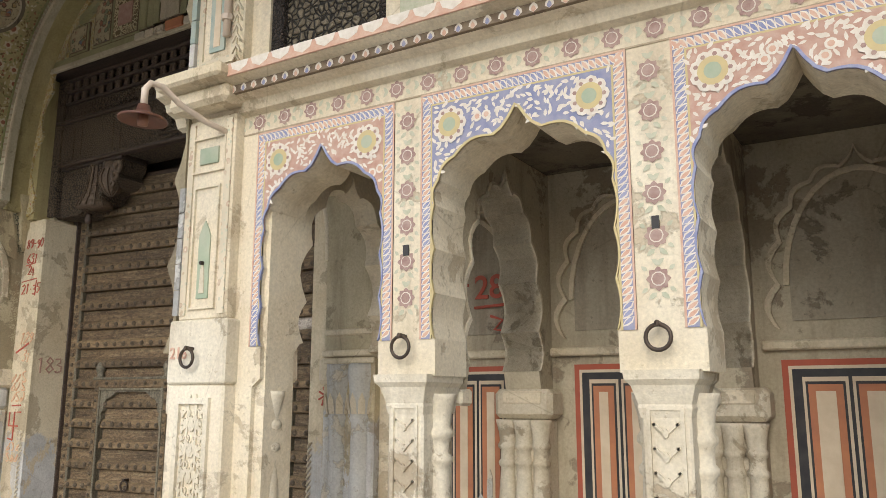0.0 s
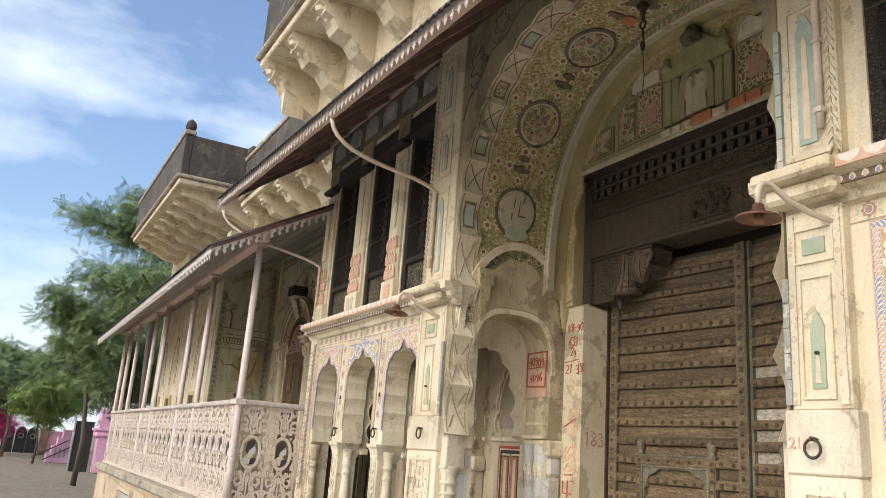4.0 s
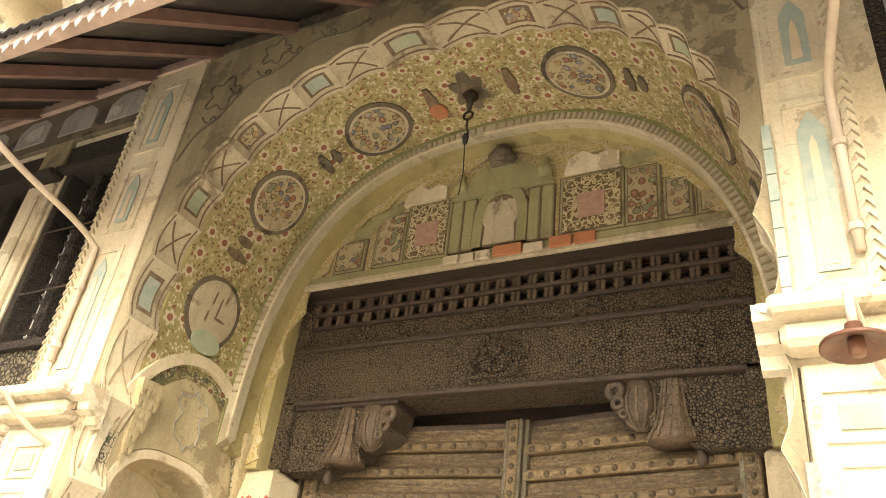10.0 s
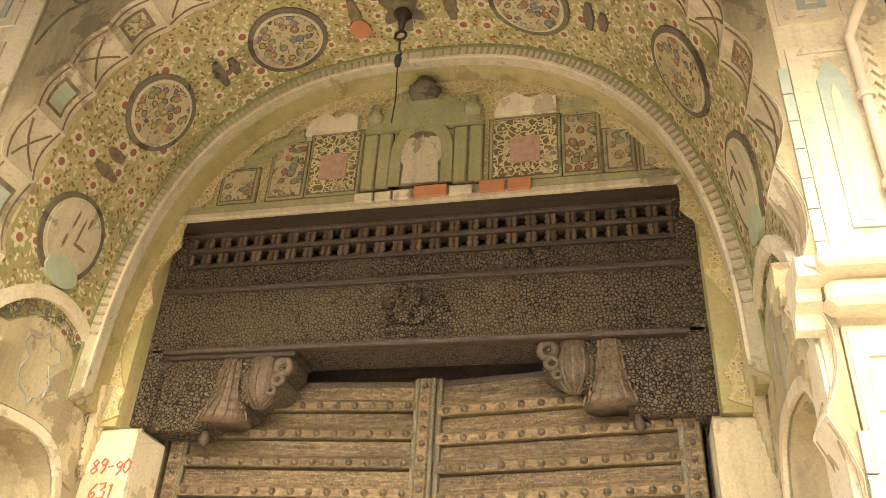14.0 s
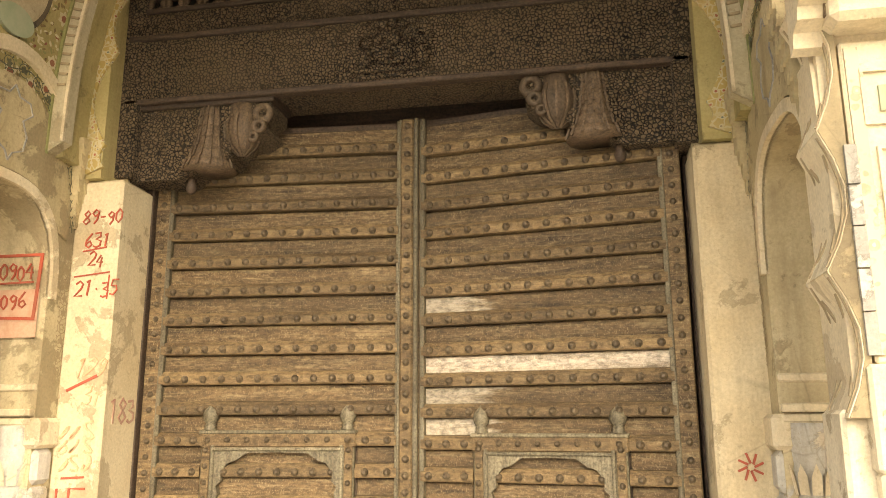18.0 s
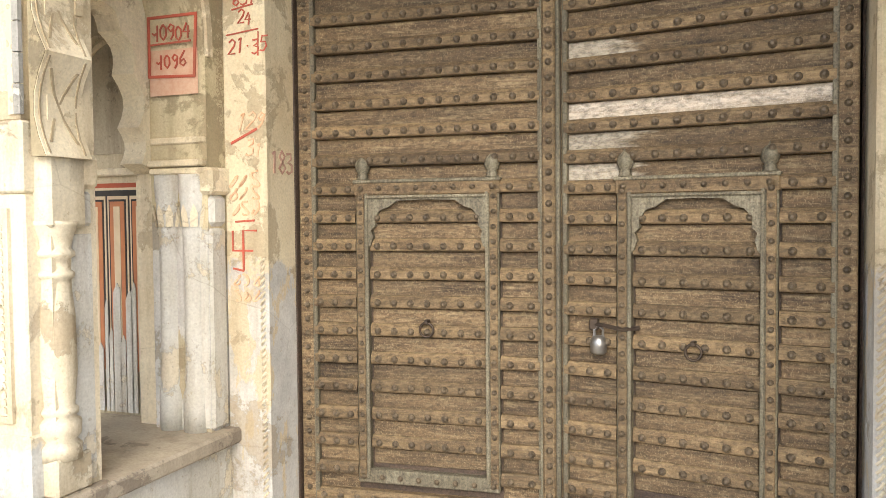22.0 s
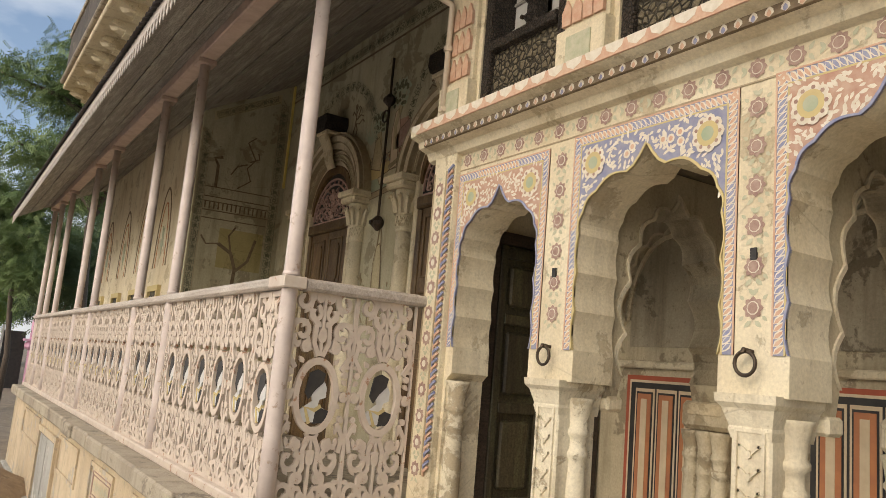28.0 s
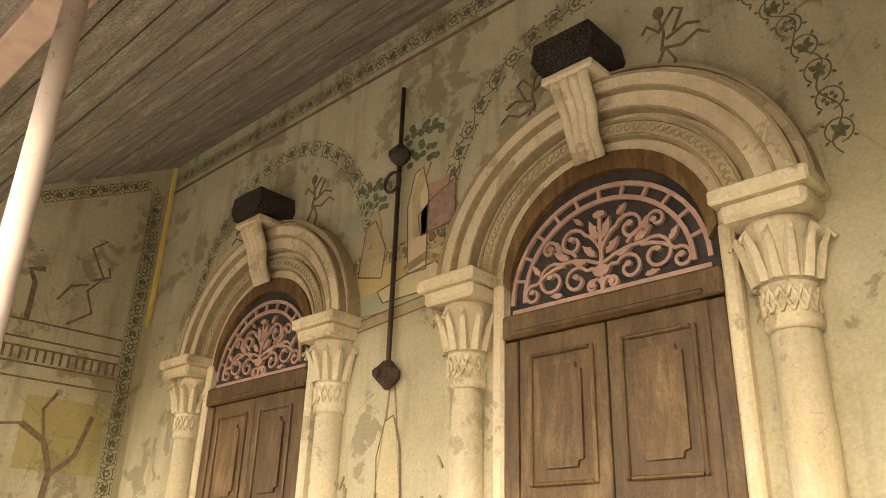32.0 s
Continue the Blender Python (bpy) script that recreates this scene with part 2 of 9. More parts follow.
def filigree(name, ground, motif, accents, scale=62.0, worn_to=(0.66, 0.58, 0.42)):
    """Dense small painting: pale blossoms and stems close together on a coloured ground."""
    n = Nodes(name)
    nz = n.t.nodes.new("ShaderNodeTexNoise")
    nz.inputs["Scale"].default_value = scale * 0.8
    n.put(n.co, nz.inputs["Vector"])
    wob = n.t.nodes.new("ShaderNodeVectorMath")
    wob.operation = "MULTIPLY_ADD"
    n.put(nz.outputs["Color"], wob.inputs[0])
    wob.inputs[1].default_value = (0.7 / scale,) * 3
    n.put(n.co, wob.inputs[2])
    v = wob.outputs[0]
    d = n.voronoi(scale, "F1", v, rnd=0.9)
    cell = n.voronoi(scale, "F1", v, "Color", 0.9)
    stem = n.ramp(n.voronoi(scale * 0.8, "DISTANCE_TO_EDGE", v), (0.05, 1.0), (0.09, 0.0))
    c = n.mix(stem, ground, motif)
    c = n.mix(n.ramp(d, (0.34, 1.0), (0.40, 0.0)), c, motif)
    k = len(accents)
    col = n.ramp(cell, *[(0.2 + 0.6 * i / k, a) for i, a in enumerate(accents)], constant=True)
    c = n.mix(n.ramp(d, (0.18, 1.0), (0.23, 0.0)), c, col)
    worn = n.ramp(n.noise(9, 6, 0.7), (0.52, 0.0), (0.66, 0.8))
    c = n.mix(worn, c, worn_to)
    tone = n.ramp(n.noise(2.2, 4), (0.3, 0.75), (0.7, 1.08))
    c = n.mix(1.0, c, tone, "MULTIPLY")
    return n.done(c, 0.85, n.noise(90, 3), 0.2, 0.003)


def carved(name, a, b, scale=40.0, rough=0.75, depth=0.012):
    """Close carving: raised curling forms, with the shade of the hollows coloured in near black."""
    n = Nodes(name)
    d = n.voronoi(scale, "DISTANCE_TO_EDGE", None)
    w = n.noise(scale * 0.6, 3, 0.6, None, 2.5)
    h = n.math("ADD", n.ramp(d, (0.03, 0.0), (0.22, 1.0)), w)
    # colour follows height: low parts go to a, as painted shade
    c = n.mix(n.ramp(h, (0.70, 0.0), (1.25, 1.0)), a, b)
    dust = n.ramp(n.noise(3, 5, 0.6), (0.4, 0.0), (0.75, 0.4))
    c = n.mix(dust, c, b)
    return n.done(c, rough, h, 0.9, depth)


CREAM = (0.72, 0.63, 0.44)
MAT = dict(
    cream=plaster("cream_limewash", (0.74, 0.67, 0.50), (0.60, 0.51, 0.34), (0.36, 0.28, 0.17), 0.45),
    white=plaster("white_limewash", (0.71, 0.65, 0.50), (0.52, 0.45, 0.31), (0.34, 0.27, 0.17), 0.62),
    pier=plaster("dado_washed_pier", (0.74, 0.67, 0.51), (0.62, 0.53, 0.36), (0.38, 0.31, 0.21), 0.45, dado=(0.66, 0.665, 0.63), edge=0.95, ragged=0.35),
    pillar=plaster("peeling_pillar_plaster", (0.70, 0.63, 0.45), (0.56, 0.46, 0.29), (0.33, 0.26, 0.16), 0.5, dado=(0.585, 0.575, 0.53), edge=1.42, ragged=0.4),
    recess=plaster("recess_wall_plaster", (0.58, 0.51, 0.34), (0.42, 0.35, 0.21), (0.24, 0.19, 0.11), 0.5, dado=(0.575, 0.565, 0.52), edge=1.62, ragged=0.22),
    rib=plaster("greyed_limewash_rib", (0.56, 0.51, 0.37), (0.42, 0.37, 0.24), (0.27, 0.22, 0.13), 0.55),
    ochre=plaster("aged_ochre_plaster", (0.56, 0.48, 0.30), (0.40, 0.33, 0.19), (0.22, 0.17, 0.10), 0.5),
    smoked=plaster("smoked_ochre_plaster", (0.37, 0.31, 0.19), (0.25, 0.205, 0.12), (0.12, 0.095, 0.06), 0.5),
    # dark brown plaster; ceilings and inner rooms carry their shade in this colour
    dusky=plaster("dusky_plaster", (0.20, 0.165, 0.11), (0.11, 0.09, 0.06), (0.045, 0.037, 0.027), 0.6),
    # darker copy of the cream limewash, with more stains
    dim=plaster("darker_stained_cream", (0.58, 0.51, 0.36), (0.42, 0.36, 0.24), (0.22, 0.17, 0.11), 0.55),
    verandah=plaster("stained_verandah_plaster", (0.53, 0.495, 0.355), (0.41, 0.37, 0.245), (0.22, 0.18, 0.11), 0.5),
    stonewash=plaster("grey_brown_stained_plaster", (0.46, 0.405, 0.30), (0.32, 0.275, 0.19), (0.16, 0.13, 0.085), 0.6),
    grey=plaster("grey_cement_plaster", (0.42, 0.41, 0.37), (0.30, 0.29, 0.26), (0.17, 0.16, 0.13), 0.6, patch=(0.55, 0.53, 0.46)),
    plinth=plaster("dusty_plinth_plaster", (0.62, 0.51, 0.35), (0.47, 0.37, 0.24), (0.25, 0.20, 0.14), 0.5, patch=(0.40, 0.38, 0.34)),
    dado=plaster("bluish_dado_limewash", (0.605, 0.60, 0.555), (0.48, 0.46, 0.39), (0.31, 0.26, 0.18), 0.6, patch=(0.58, 0.50, 0.35)),
    stone=plaster("worn_sandstone_slab", (0.46, 0.40, 0.30), (0.32, 0.27, 0.20), (0.15, 0.12, 0.09), 0.5),
    blackstone=plaster("lichen_black_parapet", (0.10, 0.085, 0.07), (0.045, 0.04, 0.035), (0.20, 0.17, 0.13), 0.4),
    ground=plaster("pale_concrete_yard", (0.52, 0.485, 0.43), (0.44, 0.41, 0.355), (0.26, 0.225, 0.18), 0.35, 0.5),
    slabmat=plaster("pale_concrete_slab", (0.60, 0.56, 0.50), (0.53, 0.49, 0.43), (0.33, 0.28, 0.22), 0.3, 0.7, bump=0.25),
    dirt=plaster("bare_earth", (0.30, 0.24, 0.17), (0.21, 0.165, 0.115), (0.12, 0.095, 0.07), 0.5, 2.5, patch=(0.36, 0.31, 0.24), bump=1.0),
    sand=plaster("brown_sandy_gravel", (0.33, 0.235, 0.14), (0.24, 0.165, 0.095), (0.14, 0.10, 0.06), 0.5, 5.0, patch=(0.38, 0.28, 0.18), bump=1.0),
    gate=gatewood("studded_gate_plank", (0.168, 0.112, 0.056), (0.056, 0.034, 0.016), (0.34, 0.268, 0.152)),
    gatepale=gatewood("bleached_gate_plank", (0.56, 0.50, 0.41), (0.30, 0.24, 0.17), (0.66, 0.61, 0.53)),
    gateworn=gatewood("half_bleached_gate_plank", (0.168, 0.112, 0.056), (0.056, 0.034, 0.016), (0.34, 0.268, 0.152), (0.50, 0.45, 0.36)),
    batten=gatewood("gate_batten", (0.195, 0.135, 0.067), (0.090, 0.058, 0.028), (0.33, 0.25, 0.14), speckle=0.7),
    gateframe=wood("greyed_wicket_frame", (0.20, 0.178, 0.118), (0.085, 0.07, 0.044), (14, 14, 1), pale=(0.27, 0.245, 0.17)),
    iron=paint("dark_iron", (0.05, 0.04, 0.033), (0.09, 0.065, 0.045), 0.5, 0.7),
    stud=paint("worn_iron_stud", (0.055, 0.041, 0.026), (0.16, 0.122, 0.076), 0.6, 0.1, scale=40),
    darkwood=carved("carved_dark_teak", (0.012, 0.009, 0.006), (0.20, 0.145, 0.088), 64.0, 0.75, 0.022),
    plaindark=wood("dark_teak", (0.09, 0.06, 0.04), (0.03, 0.02, 0.014)),
    doorwood=wood("brown_panel_door", (0.170, 0.096, 0.035), (0.062, 0.034, 0.013), (10, 10, 1), 0.5, pale=(0.27, 0.18, 0.082), pits=0.45),
    greendoor=wood("old_green_door", (0.085, 0.07, 0.034), (0.028, 0.02, 0.012), (14, 14, 1), 0.6, pale=(0.095, 0.095, 0.045)),
    plank=wood("grey_ceiling_plank", (0.33, 0.305, 0.27), (0.135, 0.122, 0.107), (1, 14, 14), 0.75, pale=(0.45, 0.425, 0.38)),
    pinkwood=paint("dusty_pink_timber", (0.50, 0.375, 0.31), (0.38, 0.28, 0.225), 0.6),
    rafter=paint("brown_painted_rafter", (0.25, 0.15, 0.12), (0.17, 0.10, 0.08), 0.6),
    tin=paint("corrugated_tin", (0.045, 0.042, 0.042), (0.09, 0.08, 0.074), 0.5, 0.4),
    fringe=paint("white_painted_tin_fringe", (0.62, 0.56, 0.50), (0.48, 0.42, 0.37), 0.5),
    railing=paint("pinkish_white_cast_iron", (0.64, 0.55, 0.455), (0.52, 0.43, 0.35), 0.55, 0.0, (0.36, 0.20, 0.12)),
    post=paint("pale_painted_iron_post", (0.62, 0.535, 0.485), (0.52, 0.44, 0.40), 0.5, 0.0, (0.40, 0.30, 0.23)),
    lamp=paint("rusty_enamel_lamp", (0.17, 0.075, 0.045), (0.10, 0.045, 0.03), 0.5, 0.2, (0.30, 0.14, 0.07)),
    lampin=paint("lamp_inside", (0.32, 0.17, 0.10), (0.20, 0.09, 0.05), 0.5),
    pipe=paint("cream_painted_pipe", (0.62, 0.52, 0.40), (0.50, 0.41, 0.31), 0.5),
    red=paint("brick_red_paint", (0.42, 0.10, 0.05), (0.34, 0.09, 0.05), 0.8),
    redthin=paint("red_scrawl_paint", (0.48, 0.09, 0.05), (0.36, 0.10, 0.06), 0.8),
    orangethin=paint("faded_orange_scrawl", (0.60, 0.33, 0.18), (0.66, 0.50, 0.33), 0.8, scale=40),
    black=paint("black_paint_and_void", (0.02, 0.02, 0.022), (0.05, 0.045, 0.04), 0.7),
    stripe=paint("cream_stripe_paint", (0.66, 0.55, 0.38), (0.56, 0.45, 0.30), 0.8),
    orange=paint("orange_stripe_paint", (0.50, 0.21, 0.09), (0.40, 0.16, 0.08), 0.8),
    blueline=paint("blue_border_paint", (0.19, 0.21, 0.36), (0.32, 0.33, 0.42), 0.8, scale=30),
    peach=paint("peach_border_paint", (0.53, 0.31, 0.21), (0.60, 0.42, 0.30), 0.8, scale=30),
    yellow=paint("yellow_painted_band", (0.55, 0.45, 0.21), (0.50, 0.40, 0.20), 0.8, scale=24),
    greenp=paint("faded_green_paint", (0.30, 0.36, 0.24), (0.40, 0.42, 0.30), 0.8),
    teal=paint("faded_teal_paint", (0.29, 0.36, 0.31), (0.40, 0.43, 0.35), 0.85, scale=24),
    maroon=paint("maroon_medallion_paint", (0.36, 0.20, 0.15), (0.46, 0.31, 0.23), 0.8, scale=30),
    ink=paint("brown_line_paint", (0.13, 0.09, 0.055), (0.22, 0.165, 0.10), 0.85, scale=30),
    darkvoid=paint("dark_void_colour", (0.02, 0.02, 0.022), (0.035, 0.035, 0.035), 0.3),
    shutter=paint("grey_white_shutter", (0.62, 0.62, 0.60), (0.52, 0.51, 0.48), 0.5),
    pinkwall=plaster("pink_wall", (0.68, 0.36, 0.40), (0.58, 0.28, 0.33), (0.42, 0.20, 0.21), 0.3),
    blackpaint=paint("black_gate_paint", (0.02, 0.018, 0.018), (0.04, 0.035, 0.03), 0.4),
    brass=paint("gold_strip", (0.78, 0.64, 0.20), (0.66, 0.52, 0.15), 0.4, 0.0),
    steel=paint("steel_padlock", (0.45, 0.44, 0.42), (0.30, 0.29, 0.27), 0.35, 0.9),
    f_red=filigree("red_floral_painting", (0.52, 0.22, 0.13), (0.68, 0.60, 0.46), [(0.16, 0.20, 0.36), (0.60, 0.40, 0.20), (0.62, 0.54, 0.40), (0.45, 0.16, 0.10)]),
    f_blue=filigree("blue_floral_painting", (0.13, 0.16, 0.33), (0.66, 0.60, 0.48), [(0.52, 0.24, 0.14), (0.60, 0.44, 0.16), (0.64, 0.58, 0.46), (0.30, 0.32, 0.40)]),
    f_pale=floral("pale_floral_band", (0.66, 0.58, 0.41), [(0.46, 0.33, 0.24), (0.42, 0.42, 0.33), (0.50, 0.38, 0.27)], 24, 0.30, (0.45, 0.44, 0.32), (0.42, 0.33, 0.22)),
    f_dark=filigree("mosaic_vault_painting", (0.16, 0.115, 0.055), (0.56, 0.49, 0.29), [(0.28, 0.10, 0.06), (0.09, 0.075, 0.04), (0.40, 0.30, 0.12), (0.20, 0.085, 0.05)], 32.0, (0.42, 0.35, 0.20)),
    f_vine=plaster("pale_border_plaster", (0.56, 0.50, 0.33), (0.46, 0.39, 0.23), (0.26, 0.20, 0.12), 0.4),
    f_scene=floral("small_mural_painting", (0.48, 0.40, 0.24), [(0.28, 0.13, 0.08), (0.16, 0.17, 0.20), (0.34, 0.24, 0.10), (0.20, 0.22, 0.13)], 22, 0.46, (0.20, 0.16, 0.09), (0.10, 0.07, 0.04)),
    jali=carved("pierced_lattice", (0.012, 0.01, 0.007), (0.20, 0.165, 0.105), 34, 0.8, 0.025),
    leaf=paint("neem_leaf", (0.115, 0.185, 0.062), (0.19, 0.26, 0.10), 0.6),
    leaf2=paint("banana_leaf", (0.20, 0.27, 0.06), (0.14, 0.21, 0.05), 0.5),
    flower=paint("magenta_bougainvillea", (0.50, 0.03, 0.16), (0.38, 0.03, 0.13), 0.6),
    bark=wood("bark", (0.16, 0.12, 0.085), (0.08, 0.06, 0.045), (14, 14, 2)),
    winwood=carved("carved_black_window_timber", (0.010, 0.008, 0.006), (0.065, 0.047, 0.033), 60.0, 0.7, 0.02),
    fanpink=paint("dusty_pink_fanlight", (0.50, 0.34, 0.29), (0.38, 0.25, 0.21), 0.6, scale=14),
    handrail=wood("weathered_white_handrail", (0.56, 0.50, 0.44), (0.33, 0.28, 0.23), (1, 14, 14), 0.6, pale=(0.62, 0.57, 0.50), pits=0.35),
    strap=paint("rust_streaked_strap", (0.68, 0.60, 0.51), (0.56, 0.47, 0.39), 0.5, 0.1, (0.40, 0.17, 0.06)),
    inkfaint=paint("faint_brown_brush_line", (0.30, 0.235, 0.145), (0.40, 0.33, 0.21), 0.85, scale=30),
    f_crown=filigree("yellow_crown_painting", (0.46, 0.35, 0.13), (0.56, 0.50, 0.32), [(0.36, 0.12, 0.07), (0.16, 0.20, 0.16), (0.48, 0.36, 0.12), (0.20, 0.16, 0.12)], 38.0, (0.50, 0.42, 0.22)),
    leafdark=paint("shaded_leaf", (0.05, 0.095, 0.035), (0.085, 0.13, 0.05), 0.6),
    rosepink=paint("bright_pink_gate_paint", (0.74, 0.42, 0.56), (0.66, 0.34, 0.48), 0.6),
    brickish=plaster("brown_stone_facing", (0.30, 0.20, 0.15), (0.22, 0.14, 0.10), (0.12, 0.08, 0.06), 0.5),
    spandblue=paint("blue_spandrel_ground", (0.20, 0.215, 0.33), (0.30, 0.30, 0.37), 0.85, scale=24),
    spandred=paint("terracotta_spandrel_ground", (0.42, 0.235, 0.17), (0.50, 0.35, 0.26), 0.85, scale=24),
    chalk=paint("off_white_brush_paint", (0.70, 0.65, 0.55), (0.60, 0.54, 0.43), 0.85, scale=40),
    mauve=paint("faded_mauve_paint", (0.27, 0.165, 0.135), (0.39, 0.28, 0.225), 0.85, scale=40),
    sage=paint("faded_sage_leaf_paint", (0.39, 0.40, 0.27), (0.50, 0.48, 0.35), 0.85, scale=40),
    olive=plaster("olive_painted_plaster", (0.38, 0.355, 0.19), (0.28, 0.265, 0.13), (0.16, 0.13, 0.08), 0.45),
    spindle=wood("turned_dark_spindle", (0.165, 0.115, 0.072), (0.06, 0.042, 0.026), (8, 8, 1)),
    vaultbase=plaster("yellow_olive_vault_plaster", (0.47, 0.40, 0.20), (0.34, 0.29, 0.125), (0.20, 0.16, 0.075), 0.4),
    leafbrown=paint("dark_brown_leaf_paint", (0.15, 0.105, 0.048), (0.26, 0.19, 0.085), 0.85, scale=40),
    leafred=paint("maroon_leaf_paint", (0.24, 0.085, 0.05), (0.32, 0.15, 0.09), 0.85, scale=40),
    leafolive=paint("olive_leaf_paint", (0.20, 0.21, 0.085), (0.30, 0.29, 0.13), 0.85, scale=40),
    leafcream=paint("cream_petal_paint", (0.60, 0.55, 0.38), (0.51, 0.45, 0.28), 0.85, scale=40),
    vineink=paint("olive_black_vine_paint", (0.085, 0.088, 0.052), (0.17, 0.165, 0.10), 0.85, scale=30),
)

# ---- building tools ----
def mesh_of(bm, name, mat, smooth=False):
    bmesh.ops.recalc_face_normals(bm, faces=bm.faces)
    me = bpy.data.meshes.new(name)
    bm.to_mesh(me)
    bm.free()
    if mat:
        me.materials.append(MAT[mat] if isinstance(mat, str) else mat)
    if smooth:
        for p in me.polygons:
            p.use_smooth = True
    return me


def solid(name, bm, mat, label="", category="", group="", kind="", smooth=False, at=None):
    """A top-level mesh object."""
    ob = new(name, mesh_of(bm, name, mat, smooth))
    if at is not None:
        ob.matrix_world = at
    return tagged(ob, label, category, group, kind)


def thing(name, label, category, group="", at=None, kind=""):
    """An Empty that carries parts."""
    ob = new(name)
    ob.empty_display_size = 0.1
    if at is not None:
        ob.matrix_world = at
    return tagged(ob, label, category, group, kind)


def part(name, bm, mat, parent, label="", smooth=False, m=None):
    ob = new(name, bm if isinstance(bm, bpy.types.Mesh) else mesh_of(bm, name, mat, smooth))
    ob.parent = parent
    if m is not None:
        ob.matrix_local = m
    return tagged(ob, label)


def box(x0, x1, y0, y1, z0, z1, bevel=0.0, bm=None):
    own = bmesh.new()
    bmesh.ops.create_cube(own, size=1)
    for v in own.verts:
        v.co = Vector(((x0 + x1) / 2 + v.co.x * (x1 - x0), (y0 + y1) / 2 + v.co.y * (y1 - y0), (z0 + z1) / 2 + v.co.z * (z1 - z0)))
    if bevel:
        bmesh.ops.bevel(own, geom=own.edges[:], offset=bevel, segments=1, affect="EDGES")
    return join(bm, own)


def join(bm, own):
    if bm is None:
        return own
    me = bpy.data.meshes.new("join")
    own.to_mesh(me)
    own.free()
    bm.from_mesh(me)
    bpy.data.meshes.remove(me)
    return bm


def lathe(profile, segs=12, c=(0, 0), bm=None, turn=0.0):
    """A turned body from (radius, z) pairs round a vertical axis."""
    own = bmesh.new()
    rings = []
    for r, z in profile:
        rings.append([own.verts.new((c[0] + r * math.cos(turn + 2 * math.pi * k / segs), c[1] + r * math.sin(turn + 2 * math.pi * k / segs), z)) for k in range(segs)])
    for a, b in zip(rings, rings[1:]):
        for k in range(segs):
            own.faces.new((a[k], a[(k + 1) % segs], b[(k + 1) % segs], b[k]))
    for ring in (rings[0], rings[-1]):
        own.faces.new(ring)
    return join(bm, own)


def slab(outline, y0, y1, bm=None):
    """A plate whose outline lies in x and z, from y0 to y1."""
    own = bmesh.new()
    face = own.faces.new([own.verts.new((x, y0, z)) for x, z in outline])
    got = bmesh.ops.extrude_face_region(own, geom=[face])
    for v in got["geom"]:
        if isinstance(v, bmesh.types.BMVert):
            v.co.y = y1
    bmesh.ops.triangulate(own, faces=[f for f in own.faces if len(f.verts) > 4])
    return join(bm, own)


def band(outer, inner, y0, y1, bm=None):
    """A plate between two open lines of equal length in x and z."""
    own = bmesh.new()
    a = [[own.verts.new((x, y, z)) for x, z in line] for line in (outer, inner) for y in (y0, y1)]
    o0, o1, i0, i1 = a
    for k in range(len(outer) - 1):
        for p, q in ((o0, o1), (o1, i1), (i1, i0), (i0, o0)):
            own.faces.new((p[k], p[k + 1], q[k + 1], q[k]))
    for k in (0, len(outer) - 1):
        own.faces.new((o0[k], o1[k], i1[k], i0[k]))
    return join(bm, own)


def tube(points, r, segs=8, bm=None, r_end=None):
    own = bmesh.new()
    pts = [Vector(p) for p in points]
    rings, side = [], None
    for k, p in enumerate(pts):
        d = (pts[min(k + 1, len(pts) - 1)] - pts[max(k - 1, 0)]).normalized()
        if side is None:
            side = d.orthogonal().normalized()
        side = (side - d * side.dot(d)).normalized()
        up = d.cross(side)
        rr = r if r_end is None else r + (r_end - r) * k / (len(pts) - 1)
        rings.append([own.verts.new(p + rr * (math.cos(2 * math.pi * j / segs) * side + math.sin(2 * math.pi * j / segs) * up)) for j in range(segs)])
    for a, b in zip(rings, rings[1:]):
        for j in range(segs):
            own.faces.new((a[j], a[(j + 1) % segs], b[(j + 1) % segs], b[j]))
    own.faces.new(rings[0]); own.faces.new(rings[-1])
    return join(bm, own)


TURN = [0]


def apart(y0, y1):
    TURN[0] += 1
    d = 0.0009 * (TURN[0] * 0.618034 % 1)
    return (y0 - d, y1 + d * 0.5) if y0 < y1 else (y0 + d * 0.5, y1 - d)


def ribbon(points, w, y0, y1, bm=None):
    """A line drawn in x and z, w wide, as a thin raised strip; crossing strips lie a hair apart."""
    y0, y1 = apart(y0, y1)
    p = [Vector((x, z)) for x, z in points]
    left, right = [], []
    for k in range(len(p)):
        d = (p[min(k + 1, len(p) - 1)] - p[max(k - 1, 0)])
        d = d.normalized() if d.length > 1e-9 else Vector((1, 0))
        n = Vector((-d.y, d.x)) * w / 2
        left.append(tuple(p[k] + n)); right.append(tuple(p[k] - n))
    return band(left, right, y0, y1, bm)


def torus(c, r, t, axis="y", segs=18, tsegs=6, bm=None):
    own = bmesh.new()
    rings = []
    for k in range(segs):
        a = 2 * math.pi * k / segs
        ring = []
        for j in range(tsegs):
            b = 2 * math.pi * j / tsegs
            u, v, w = (r + t * math.cos(b)) * math.cos(a), (r + t * math.cos(b)) * math.sin(a), t * math.sin(b)
            ring.append(own.verts.new(Vector(c) + (Vector((u, w, v)) if axis == "y" else Vector((w, u, v)) if axis == "x" else Vector((u, v, w)))))
        rings.append(ring)
    for k in range(segs):
        a, b = rings[k], rings[(k + 1) % segs]
        for j in range(tsegs):
            own.faces.new((a[j], a[(j + 1) % tsegs], b[(j + 1) % tsegs], b[j]))
    return join(bm, own)


